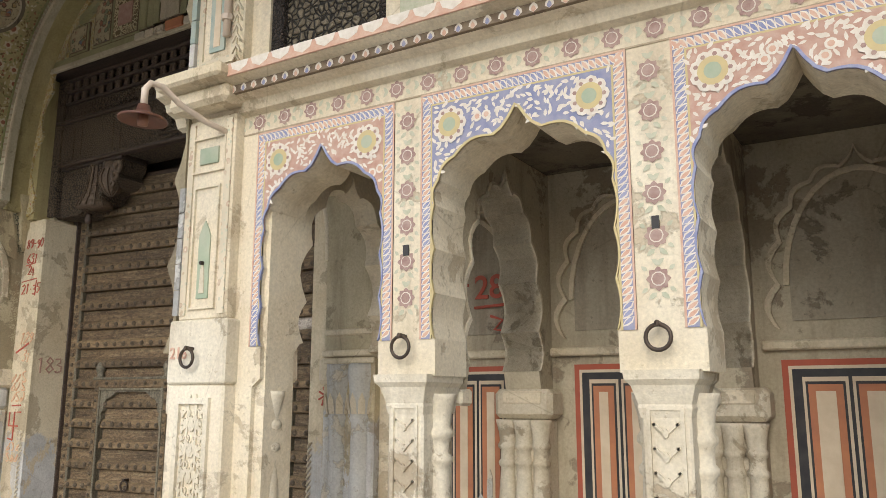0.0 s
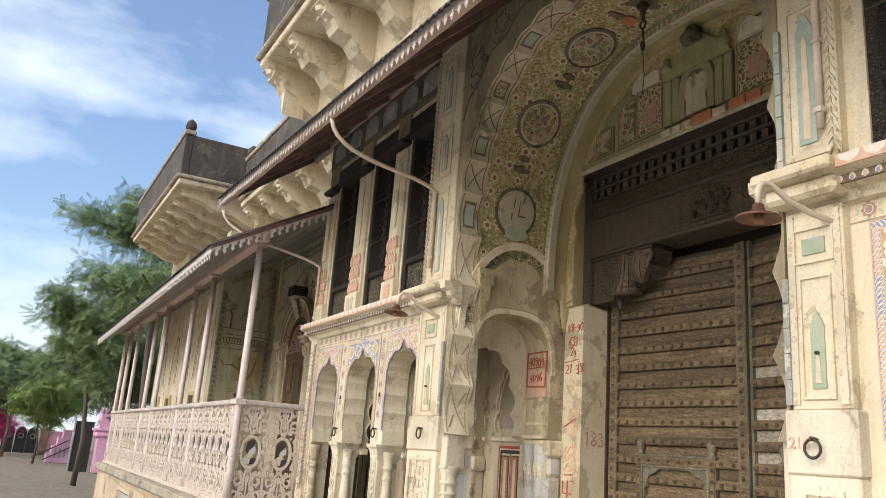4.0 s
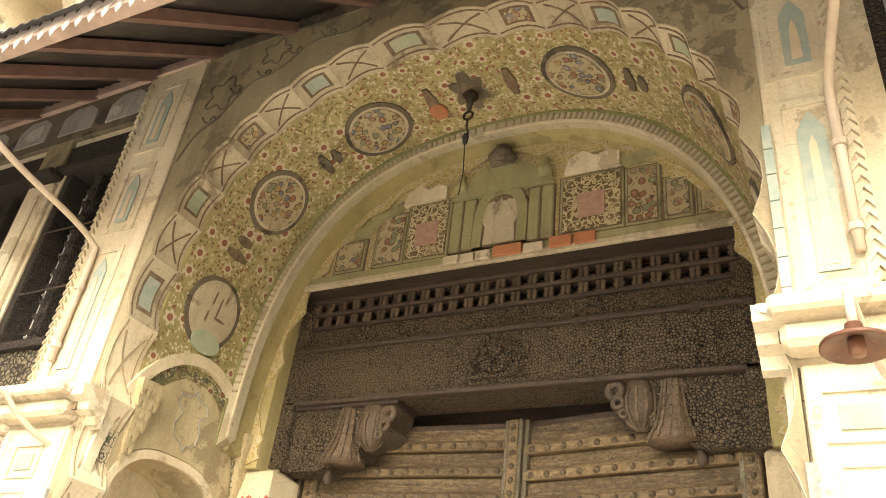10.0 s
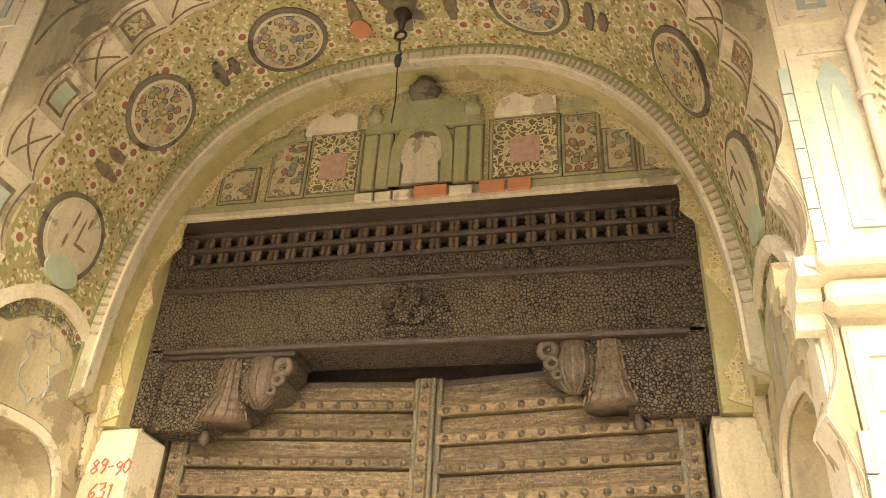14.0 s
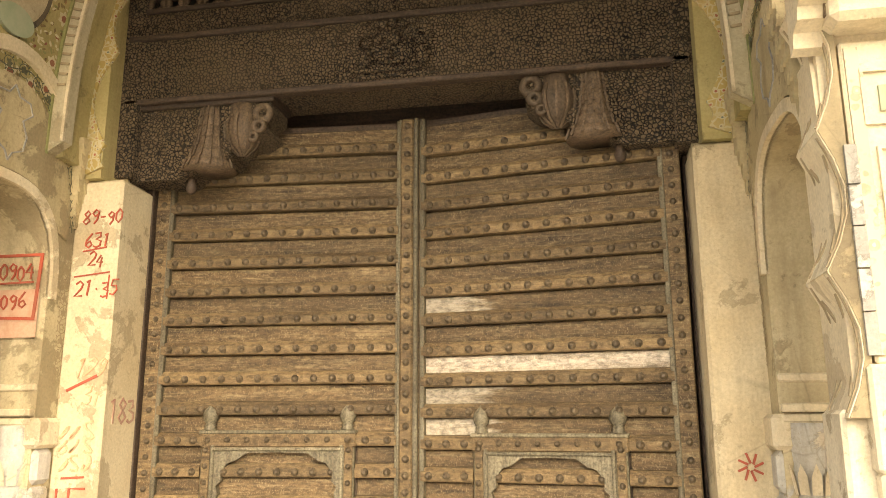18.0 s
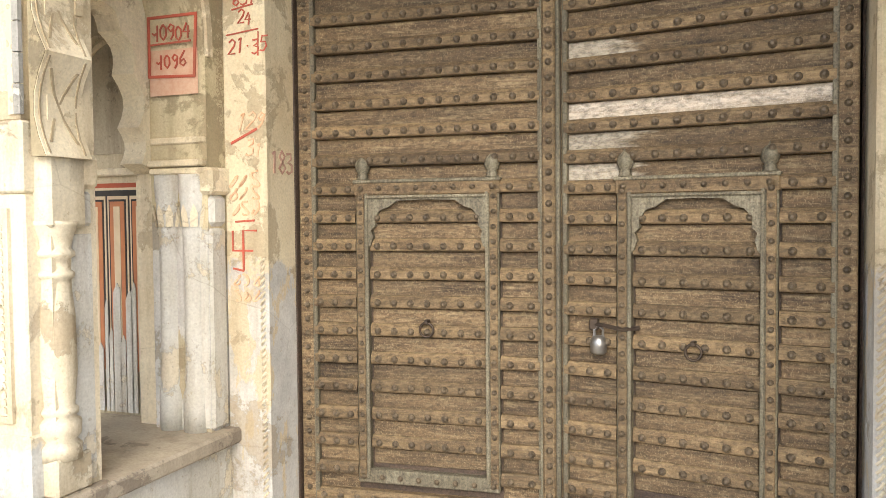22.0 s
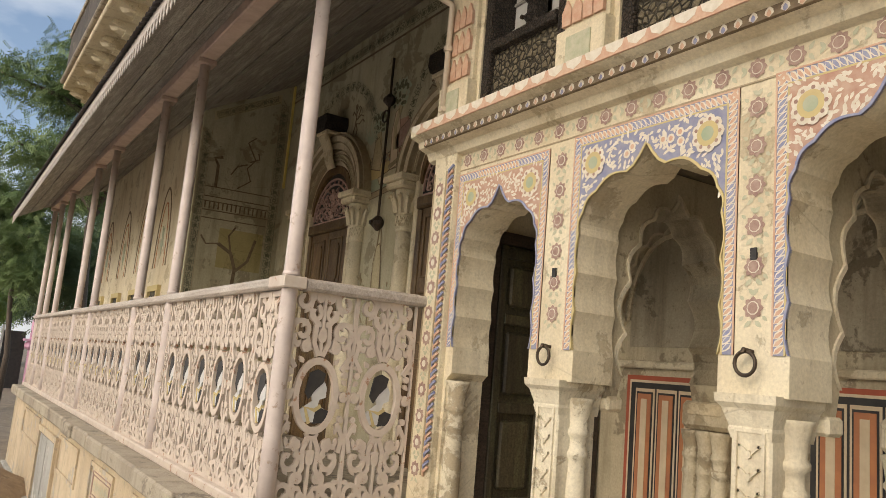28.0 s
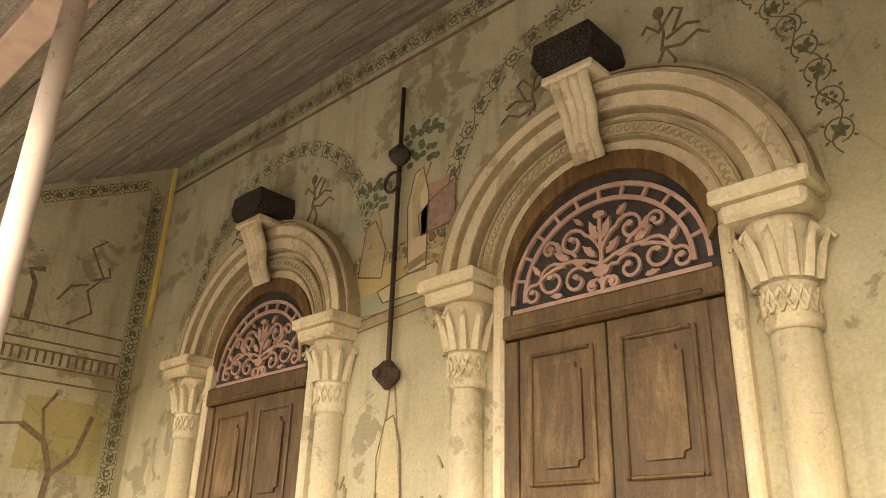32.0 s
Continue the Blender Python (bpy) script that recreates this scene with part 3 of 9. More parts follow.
def disc(cx, cz, rx, rz, y0, y1, n=20, petals=0, deep=0.0, bm=None):
    """A round or petalled plate."""
    y0, y1 = apart(y0, y1)
    out = []
    for k in range(n):
        a = 2 * math.pi * k / n
        s = 1 - deep * (0.5 + 0.5 * math.cos(petals * a)) if petals else 1
        out.append((cx + rx * s * math.sin(a), cz + rz * s * math.cos(a)))
    return slab(out, y0, y1, bm)


def super_arch(cx, half, spring, apex, n=24, p=2.4):
    """An arch line from the left spring over the top to the right one."""
    out = []
    for k in range(n + 1):
        a = math.pi * k / n
        c, s = math.cos(a), math.sin(a)
        out.append((cx - half * math.copysign(abs(c) ** (2 / p), c), spring + (apex - spring) * abs(s) ** (2 / p)))
    return out


def foils(line, bulge, each=5, tip=0.0, skip=()):
    """Turns a line of cusp points into scallops that swell outward, seen from the middle of the line."""
    mid = Vector((sum(p[0] for p in line) / len(line), min(p[1] for p in line)))
    out = []
    for k in range(len(line) - 1):
        a, b = Vector(line[k]), Vector(line[k + 1])
        d = b - a
        n = Vector((-d.y, d.x)).normalized()
        if n.dot((a + b) / 2 - mid) < 0:
            n = -n
        for j in range(each):
            f = j / each
            out.append(tuple(a + d * f + n * bulge * d.length * math.sin(math.pi * f)))
    out.append(tuple(line[-1]))
    return out


def cusped(cx, half, spring, apex, lobes=9, p=2.2, bulge=0.24, jamb=0.16):
    """A cusped arch line: an upright foil on each jamb, scallops round the head, an ogee point on top."""
    base = super_arch(cx, half * 0.90, spring + jamb, apex - 0.10 * half - 0.03, lobes, p)
    line = [(cx - half * 0.94, spring)] + base + [(cx + half * 0.94, spring)]
    pts = foils(line, bulge)
    m = len(line) // 2 - 1
    top = []
    for x, z in pts:
        if abs(x - cx) < half * 0.17 and z > spring + (apex - spring) * 0.6:
            continue
        top.append((x, z))
    i = next(k for k, (x, z) in enumerate(top) if x > cx and z > spring + (apex - spring) * 0.5)
    w, zb = half * 0.17, max(z for x, z in top if abs(x - cx) < half * 0.6) - 0.01
    point = [(cx - w, zb), (cx - w * 0.55, zb + (apex - zb) * 0.25), (cx - w * 0.2, zb + (apex - zb) * 0.6), (cx, apex),
             (cx + w * 0.2, zb + (apex - zb) * 0.6), (cx + w * 0.55, zb + (apex - zb) * 0.25), (cx + w, zb)]
    return top[:i] + point + top[i:]


def loggia_arch(cx, half, spring, apex):
    """A flat-headed cusped arch: three shallow foils up each jamb, four round the shoulder, an ogee tip."""
    jamb = [spring + (apex - 0.285 - spring) * k / 3 for k in range(3)]
    side = [(0.985, z) for z in jamb] + [(0.985, apex - 0.285), (0.93, apex - 0.205), (0.73, apex - 0.135), (0.27, apex - 0.088)]
    tip = [(0.17, apex - 0.070), (0.08, apex - 0.038), (0.03, apex - 0.014), (0.0, apex)]

    def run(s):
        out = []
        for k, ((a, za), (b, zb)) in enumerate(zip(side, side[1:])):
            p, q = Vector((cx + s * a * half, za)), Vector((cx + s * b * half, zb))
            d = q - p
            n = Vector((d.y, -d.x)).normalized() * (1 if s > 0 else -1)
            deep = 0.085 if k < 3 else 0.16
            out += [tuple(p + d * f / 6 + n * deep * d.length * math.sin(math.pi * f / 6)) for f in range(6)]
        return out + [(cx + s * side[-1][0] * half, side[-1][1])] + [(cx + s * a * half, z) for a, z in tip]
    left = run(-1)
    return left + list(reversed(run(1)))[1:]


def turned(axis):
    """Poses that lay an x-z plate onto a side wall: its x then runs along +y; 'right' faces +x, 'left' faces -x."""
    return Matrix(((0, -1, 0, 0), (1, 0, 0, 0), (0, 0, 1, 0), (0, 0, 0, 1))) if axis == "right" else Matrix(((0, 1, 0, 0), (1, 0, 0, 0), (0, 0, 1, 0), (0, 0, 0, 1)))


def painted(name, polys, y, mat, parent, label="", m=None):
    """Brushwork: many small flat shapes in x and z, laid on a wall at depth y."""
    verts, faces = [], []
    for k, poly in enumerate(polys):
        faces.append(tuple(range(len(verts), len(verts) + len(poly))))
        verts += [(x, y - 0.0006 * (k * 0.618034 % 1), z) for x, z in poly]
    me = bpy.data.meshes.new(name)
    me.from_pydata(verts, [], faces)
    me.materials.append(MAT[mat])
    return tagged(part(name, me, None, parent, label, m=m), label, kind="stuff")


def leaf_poly(x, z, long, wide, ang):
    """A pointed leaf from its foot, along ang."""
    c, s = math.cos(ang), math.sin(ang)
    return [(x + long * f * c - wide * g * s, z + long * f * s + wide * g * c) for f, g in ((0, 0), (0.3, -0.5), (0.65, -0.42), (1, 0), (0.65, 0.42), (0.3, 0.5))]


def oval(x, z, rx, rz, n=12, ang=0.0):
    return [(x + rx * math.cos(2 * math.pi * k / n + ang), z + rz * math.sin(2 * math.pi * k / n + ang)) for k in range(n)]


def rosette(x, z, r, petals=8):
    """Petals of a flower round x, z."""
    return [oval(x + 0.66 * r * math.cos(2 * math.pi * k / petals), z + 0.66 * r * math.sin(2 * math.pi * k / petals), 0.34 * r, 0.34 * r, 8) for k in range(petals)]


def vine_shapes(path, w, step=0.042, seed=1):
    """Shapes of a winding vine along a line: a thin stem, leaves to both sides and small curls."""
    r = random.Random(seed)
    P = [Vector(p) for p in path]
    pts, out = [], []
    for a, b in zip(P, P[1:]):
        n = max(1, int((b - a).length / 0.012))
        pts += [a.lerp(b, k / n) for k in range(n)]
    pts.append(P[-1])
    run = 0.0
    stem = []
    for k, p in enumerate(pts):
        d = (pts[min(k + 1, len(pts) - 1)] - pts[max(k - 1, 0)]).normalized()
        n = Vector((-d.y, d.x))
        stem.append(p + n * w * 0.22 * math.sin(run * math.pi / (2 * step)))
        run += 0.012
    for a, b in zip(stem, stem[1:]):
        d = (b - a)
        if d.length > 1e-6:
            n = Vector((-d.y, d.x)).normalized() * 0.0028
            out.append([tuple(a + n), tuple(b + n), tuple(b - n), tuple(a - n)])
    every = max(2, int(w * 0.92 / 0.012))
    for j, k in enumerate(range(every // 2, len(stem) - 1, every)):
        p = pts[k]
        d = (pts[min(k + 1, len(pts) - 1)] - pts[k - 1]).normalized()
        g = math.atan2(d.y, d.x)
        for a in range(11):
            v0, v1 = g + 0.5 * a, g + 0.5 * a + 0.5
            out.append([(p.x + w * q * math.cos(v), p.y + w * q * math.sin(v)) for q, v in ((0.41, v0), (0.41, v1), (0.355, v1), (0.355, v0))])
        if j % 3:
            for t in (-2.2, -1.1, 0.0, 1.1, 2.2):
                out.append(leaf_poly(p.x, p.y, w * 0.30 * r.uniform(0.85, 1.1), w * 0.19, g + t + 1.57 * (j % 2)))
        else:
            for t in range(6):
                out.append(oval(p.x + w * 0.16 * math.cos(t * 1.047), p.y + w * 0.16 * math.sin(t * 1.047), w * 0.075, w * 0.075, 7))
        for t in (0.9, 2.2, -0.9, -2.2):
            out.append(leaf_poly(p.x + w * 0.40 * math.cos(g + t), p.y + w * 0.40 * math.sin(g + t), w * 0.17, w * 0.10, g + t))
    return out


DIGIT = {"0": [[(0.25, 1), (0.03, 0.7), (0.05, 0.25), (0.28, 0), (0.5, 0.3), (0.48, 0.75), (0.25, 1)]], "1": [[(0.12, 0.85), (0.3, 1), (0.27, 0)]],
         "2": [[(0, 0.8), (0.25, 1), (0.5, 0.8), (0.42, 0.5), (0, 0), (0.55, 0.03)]], "3": [[(0, 0.95), (0.4, 1), (0.42, 0.72), (0.12, 0.55), (0.5, 0.42), (0.48, 0.1), (0.2, -0.02), (0, 0.08)]],
         "4": [[(0.32, 1), (0, 0.4), (0.55, 0.4)], [(0.42, 0.8), (0.38, -0.05)]], "5": [[(0.55, 1), (0.1, 1), (0.05, 0.6), (0.4, 0.6), (0.5, 0.3), (0.3, 0), (0, 0.05)]],
         "6": [[(0.42, 1), (0.06, 0.5), (0.06, 0.15), (0.3, 0), (0.5, 0.2), (0.35, 0.45), (0.06, 0.3)]], "8": [[(0.28, 0.52), (0.05, 0.75), (0.25, 1), (0.48, 0.78), (0.28, 0.52), (0.02, 0.22), (0.25, 0), (0.52, 0.25), (0.28, 0.52)]],
         "9": [[(0.5, 0.7), (0.25, 0.52), (0.05, 0.75), (0.25, 1), (0.5, 0.85), (0.45, 0.3), (0.25, 0)]], "-": [[(0.08, 0.45), (0.42, 0.5)]], ".": [[(0.2, 0.45), (0.28, 0.42)]],
         "n": [[(0.0, 0.55), (0.15, 0.4), (0.42, 0.55)], [(0.42, 1.05), (0.40, -0.05)]]}


def handwrite(words, x, z, h, y, mat, label, at=None, lean=0.0, seed=0):
    """Brushed digits: strokes of a flat brush on a wall, x to the side and z up."""
    r = random.Random(seed + len(words))
    bm = bmesh.new()
    for k, ch in enumerate(words):
        ox, oz, sc = x + k * h * 0.66, z + r.uniform(-0.08, 0.08) * h, h * r.uniform(0.9, 1.1)
        for stroke in DIGIT[ch]:
            ribbon([(ox + sc * a + lean * sc * b, oz + sc * b) for a, b in stroke], h * 0.115, y - 0.0015, y + 0.002, bm)
    return tagged(solid("painted_writing", bm, mat, label, "writing", "painted scrawls", at=at), label, "writing", "painted scrawls", "stuff")

# ---- ground ----
GZ = -0.06
bm = bmesh.new()
bmesh.ops.create_grid(bm, x_segments=60, y_segments=60, size=400)
solid("ground", bm, "dirt", "dusty bare earth ground around the old mansion", "ground", kind="structure", at=Matrix.Translation((0, 0, GZ - 0.02)))
solid("pavement", box(-12.3, 9, -9, 1.4, GZ - 0.015, GZ - 0.005), "ground", "pale smooth concrete yard in front of the mansion", "pavement", kind="structure")

# ---- loggia bays either side of the gate ----
FLOOR, CORN = 0.71, 2.80
PIER = 1.76          # underside of the impost blocks
PAINT = 1.875        # foot of the painted borders


def bay(side, left, right, arches, flowers, rings):
    """A loggia bay: front wall with cusped arches, painted spandrels, borders, rosettes, cornice and platform."""
    out = [(left, FLOOR)]
    lines = []
    for k, (a, b, apex) in enumerate(arches):
        line = loggia_arch((a + b) / 2, (b - a) / 2, PAINT, apex)
        lines.append(line)
        foot = [(a - 0.03, FLOOR), (a - 0.03, PIER - 0.03), (a + 0.008, PIER)] if k == 0 else [(a + 0.004, PIER)]
        end = [(b - 0.008, PIER), (b + 0.03, PIER - 0.03), (b + 0.03, FLOOR)] if k == len(arches) - 1 else [(b - 0.004, PIER)]
        out += foot + line + end
    out += [(right, FLOOR), (right, CORN), (left, CORN)]
    clean = [p for k, p in enumerate(out) if k == 0 or (Vector(p) - Vector(out[k - 1])).length > 1e-4]
    wall = solid(f"wall_{side}_bay", slab(clean, 0.0, 0.20), "cream", "cream limewashed loggia wall with cusped arches and painted panels", "wall", kind="structure")
    rnd = random.Random(5)
    for k, ((a, b, apex), line) in enumerate(zip(arches, lines)):
        c = (a + b) / 2
        x0, x1 = a - 0.006, b + 0.006
        top = apex + 0.055
        foot = apex - 0.33
        shape = [(x0, foot)] + [(min(max(x, x0 + 0.003), x1 - 0.003), z) for x, z in line if z > foot + 0.002] + [(x1, foot), (x1, top), (x0, top)]
        part("spandrel", slab(shape, -0.005, 0.002), "spandblue" if k % 2 else "spandred", wall, "painted spandrel with white vines on blue or terracotta")
        mine = [f for f in flowers if x0 < f[0] < x1]

        def over(x):
            zs = [p[1] + (q[1] - p[1]) * (x - p[0]) / (q[0] - p[0]) for p, q in zip(line, line[1:]) if min(p[0], q[0]) <= x <= max(p[0], q[0]) and abs(q[0] - p[0]) > 1e-6]
            return max(zs) if zs else foot
        white, knot, knot_in = [], [], []
        knots = []
        for x in np.arange(x0 + 0.045, x1 - 0.03, 0.052):
            for z in np.arange(foot + 0.05, top - 0.03, 0.066):
                xx, zz = x + rnd.uniform(-0.014, 0.014), z + rnd.uniform(-0.016, 0.016)
                if zz > over(xx) + 0.035 and zz > max(over(xx - 0.025), over(xx + 0.025)) + 0.012 and all(math.hypot(xx - f[0], zz - f[1]) > 0.095 for f in mine) and rnd.random() < 0.6:
                    knots.append((xx, zz))
                    g = rnd.random() * 6.28
                    for s in (-1, 1):
                        knot.append(oval(xx + s * 0.0165 * math.cos(g), zz + s * 0.0165 * math.sin(g), 0.0165, 0.0165, 9))
                        knot_in.append(oval(xx + s * 0.0165 * math.cos(g), zz + s * 0.0165 * math.sin(g), 0.0095, 0.0095, 7))
        for x in np.arange(x0 + 0.012, x1 - 0.008, 0.0195):
            for z in np.arange(foot + 0.02, top - 0.008, 0.0195):
                xx, zz = x + rnd.uniform(-0.008, 0.008), z + rnd.uniform(-0.008, 0.008)
                if zz > over(xx) + 0.016 and all(math.hypot(xx - f[0], zz - f[1]) > 0.066 for f in mine) and all(math.hypot(xx - f[0], zz - f[1]) > 0.024 for f in knots):
                    white.append(leaf_poly(xx, zz, rnd.uniform(0.020, 0.031), rnd.uniform(0.0085, 0.0135), 2.2 * math.sin(xx * 23) + 2.6 * math.cos(zz * 27) + rnd.uniform(-0.5, 0.5)))
        painted("vine_leaves", white, -0.0068, "chalk", wall, "small off-white painted leaves")
        painted("knot_motifs", knot, -0.0076, "chalk", wall)
        painted("knot_motifs", knot_in, -0.0084, "peach", wall)
        w = 0.045
        frame_in = [(x0, PAINT), (x0, top), (x1, top), (x1, PAINT)]
        frame_out = [(x0 - w, PAINT), (x0 - w, top + w), (x1 + w, top + w), (x1 + w, PAINT)]
        part("border", band(frame_out, frame_in, -0.004, 0.002), "spandblue", wall)
        for e, f, mt in ((0.0, 0.006, "peach"), (w - 0.006, w, "yellow")):
            part("border_line", band([(x0 - w + e, PAINT), (x0 - w + e, top + w - e), (x1 + w - e, top + w - e), (x1 + w - e, PAINT)], [(x0 - w + f, PAINT), (x0 - w + f, top + w - f), (x1 + w - f, top + w - f), (x1 + w - f, PAINT)], -0.0056, 0.002), mt, wall)
        rim_, warm, cold = [], [], []
        for p, q in zip(frame_out, frame_out[1:]):
            p, q = Vector(p), Vector(q)
            d = (q - p)
            L = d.length
            d.normalize()
            nn = Vector((d.y, -d.x))
            g = math.atan2((nn + d * 0.75).y, (nn + d * 0.75).x)
            for j, t in enumerate(np.arange(0.004, L - 0.02, 0.021)):
                o = p + d * t + nn * 0.006
                rim_.append(leaf_poly(o.x, o.y, 0.046, 0.019, g))
                o = p + d * (t + 0.001) + nn * 0.009
                (warm if (j // 7 + k) % 3 else cold).append(leaf_poly(o.x, o.y, 0.037, 0.011, g))
        painted("border_leaves", rim_, -0.0048, "chalk", wall, "white outlines of slanting leaves")
        painted("border_leaves", warm, -0.0054, "peach", wall, "slanting peach leaves painted along the border")
        painted("border_leaves", cold, -0.0054, "blueline", wall, "slanting blue leaves painted along the border")
        rim = [(x + (0.007 if x > c else -0.007) * 0.8, z + 0.007) for x, z in line]
        part("arch_edge", band(rim, line, -0.009, 0.004), "yellow" if k % 2 else "blueline", wall, "thin painted line along the cusped arch")
    for x, z in flowers:
        painted("sunflower", rosette(x, z, 0.064, 9), -0.0092, "chalk", wall, "round painted sunflower")
        painted("sunflower", [oval(x, z, 0.042, 0.042, 16)], -0.0101, "yellow", wall)
        painted("sunflower", [oval(x, z, 0.024, 0.024, 14)], -0.0108, "greenp", wall)
        painted("sunflower", [oval(x + 0.047 * math.cos(6.283 * k / 9), z + 0.047 * math.sin(6.283 * k / 9), 0.007, 0.007, 6) for k in range(9)], -0.0112, "mauve", wall)
    # small flowers with leaves between, along the frieze and down the piers
    fl, inner_ring, core, lv = [], [], [], []

    def flower(x, z, r, along):
        fl.append([(x + r * (0.9 + 0.12 * math.cos(8 * a)) * math.cos(a), z + r * (0.9 + 0.12 * math.cos(8 * a)) * math.sin(a)) for a in np.linspace(0, 6.283, 33)[:-1]])
        inner_ring.append(oval(x, z, r * 0.60, r * 0.60, 10))
        core.append(oval(x, z, r * 0.50, r * 0.50, 10))
        for s in (-1, 1):
            for t in (-1, 1):
                if along:
                    lv.append(leaf_poly(x + s * r * 1.15, z + t * 0.005, 0.030, 0.014, (0 if s > 0 else math.pi) + t * 0.9))
                else:
                    lv.append(leaf_poly(x + t * 0.006, z + s * r * 1.1, 0.030, 0.015, s * math.pi / 2 + t * 0.9))
                    lv.append(leaf_poly(x + t * r * 0.9, z + s * r * 0.7, 0.022, 0.012, (0 if t > 0 else math.pi) + s * t * 0.7))
    for x in np.arange(left + 0.12, right - 0.1, 0.128):
        flower(x, 2.737, 0.033, True)
    for x in rings:
        for z in np.arange(2.01, 2.66, 0.1205):
            flower(x, z, 0.034, False)
        # small black block colours in the dark of the socket
        part("socket_hole", box(x - 0.010, x + 0.010, -0.009, 0.002, 2.15, 2.185), "black", wall)
    painted("small_flowers", fl, -0.003, "mauve", wall, "row of faded mauve painted flowers")
    painted("small_flowers", inner_ring, -0.0042, "chalk", wall)
    painted("small_flowers", core, -0.0054, "mauve", wall)
    painted("vine_leaves", lv, -0.0025, "sage", wall, "faded green leaves between the flowers")
    for z in (2.692, 2.775):
        part("frieze_line", box(left + 0.02, right - 0.02, -0.003, 0.002, z, z + 0.006), "inkfaint", wall)
    # moulded cornice
    corn = thing(f"cornice_{side}", "moulded cream cornice with red and green painted scallops", "cornice", kind="structure")
    prof = [(0.0, 2.77), (-0.03, 2.78), (-0.045, 2.815), (-0.09, 2.83), (-0.10, 2.86), (-0.145, 2.875), (-0.15, 2.925), (0.0, 2.94)]
    cb = bmesh.new()
    rows = [[cb.verts.new((x, y, z)) for y, z in prof] for x in (left - 0.06, right + (0.06 if side == "left" else 0))]
    for k in range(len(prof)):
        j = (k + 1) % len(prof)
        cb.faces.new((rows[0][k], rows[1][k], rows[1][j], rows[0][j]))
    cb.faces.new(rows[0]); cb.faces.new(rows[1])
    part("moulding", cb, "cream", corn)
    part("scallop_ground", box(left, right - 0.01, -0.153, -0.14, 2.878, 2.924), "peach", corn, "peach painted edge of the cornice")
    painted("scallops", [[(x - 0.046, 2.925), (x - 0.036, 2.900), (x, 2.884), (x + 0.036, 2.900), (x + 0.046, 2.925)] for x in np.arange(left, right - 0.04, 0.102)], -0.1545, "chalk", corn, "row of off-white painted scallops")
    part("leaf_ground", box(left, right - 0.01, -0.103, -0.08, 2.829, 2.861), "ink", corn, "dark painted hollow of the cornice")
    painted("leaves", [leaf_poly(x, 2.829, 0.034, 0.030, math.pi / 2) for x in np.arange(left + 0.02, right - 0.03, 0.052)], -0.1045, "chalk", corn, "row of small pointed leaves")
    painted("leaves", [leaf_poly(x, 2.829, 0.024, 0.016, math.pi / 2) for x in np.arange(left + 0.02, right - 0.03, 0.104)], -0.106, "peach", corn)
    painted("leaves", [leaf_poly(x, 2.829, 0.024, 0.016, math.pi / 2) for x in np.arange(left + 0.072, right - 0.03, 0.104)], -0.106, "blueline", corn)
    return wall


LB_ARCH = [(-3.955, -3.41, 2.575), (-3.165, -2.525, 2.59), (-2.30, -1.745, 2.60)]
RB_ARCH = [(2.005, 2.538, 2.59), (2.748, 3.352, 2.592), (3.583, 4.115, 2.593)]
for side, x0, x1, arches, piers in (("left", -4.20, -1.20, LB_ARCH, [-3.287, -2.412]), ("right", 1.58, 4.75, RB_ARCH, [2.643, 3.467])):
    bay(side, x0, x1, arches, [(x, apex - 0.022) for a, b, apex in arches for x in (a + 0.062, b - 0.062)], piers)

# platforms under the loggias
for side, x0, x1 in (("left", -4.14, -1.14), ("right", 1.52, 9.0)):
    solid(f"platform_{side}", box(x0 + 0.05, x1 - 0.05, -0.07, 1.06, GZ, FLOOR - 0.07), "dado", "peeling whitewashed masonry platform under the loggia", "platform", kind="structure")
    solid(f"platform_slab_{side}", box(x0, x1, -0.12, 1.10, FLOOR - 0.07, FLOOR, 0.012), "stone", "worn stone slab edging the loggia floor", "slab", kind="structure")

# loggia rooms: back wall, ceiling, ends
BACK = 1.0
for side, x0, x1 in (("left", -4.20, -1.52), ("right", 1.90, 9.0)):
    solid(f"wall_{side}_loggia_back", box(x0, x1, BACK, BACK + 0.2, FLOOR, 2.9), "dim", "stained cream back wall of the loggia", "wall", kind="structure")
    # the loggia's overhead shade is put into the ceiling's dark colour
    solid(f"ceiling_{side}_loggia", box(x0, x1, 0.20, BACK, 2.66, 2.90), "dusky", "dark flat loggia ceiling", "ceiling", kind="structure")
solid("wall_left_loggia_end", box(-4.20, -4.06, 0.20, BACK, FLOOR, 2.66), "cream", "end wall of the loggia beside the old door", "wall", kind="structure")
solid("wall_right_end", box(4.75, 9.0, 0.0, 0.2, FLOOR, 2.9), "cream", "plain cream facade wall", "wall", kind="structure")

# ---- gate recess ----
GX = 0.195
XL, XR = -1.21, 1.60
APEX = 4.73
half = (XR - XL) / 2
# front arch plate with a scalloped edge
inner = super_arch(GX, half - 0.05, 3.30, APEX - 0.04, 18, 2.4)
cusps = [(XL + 0.05, 1.86), (XL + 0.06, 2.20), (XL + 0.05, 2.55), (XL + 0.06, 2.92)] + inner + [(XR - 0.06, 2.92), (XR - 0.05, 2.55), (XR - 0.06, 2.20), (XR - 0.05, 1.86)]
edge = foils(cusps, 0.16)
edge = [(min(max(x, XL - 0.005), XR + 0.005) if z < 3.3 else x, z) for x, z in edge]
TOP = 5.55
front = [(XL - 0.01, 1.86)] + edge + [(XR + 0.01, 1.86), (XR + 0.02, TOP), (XL - 0.02, TOP)]
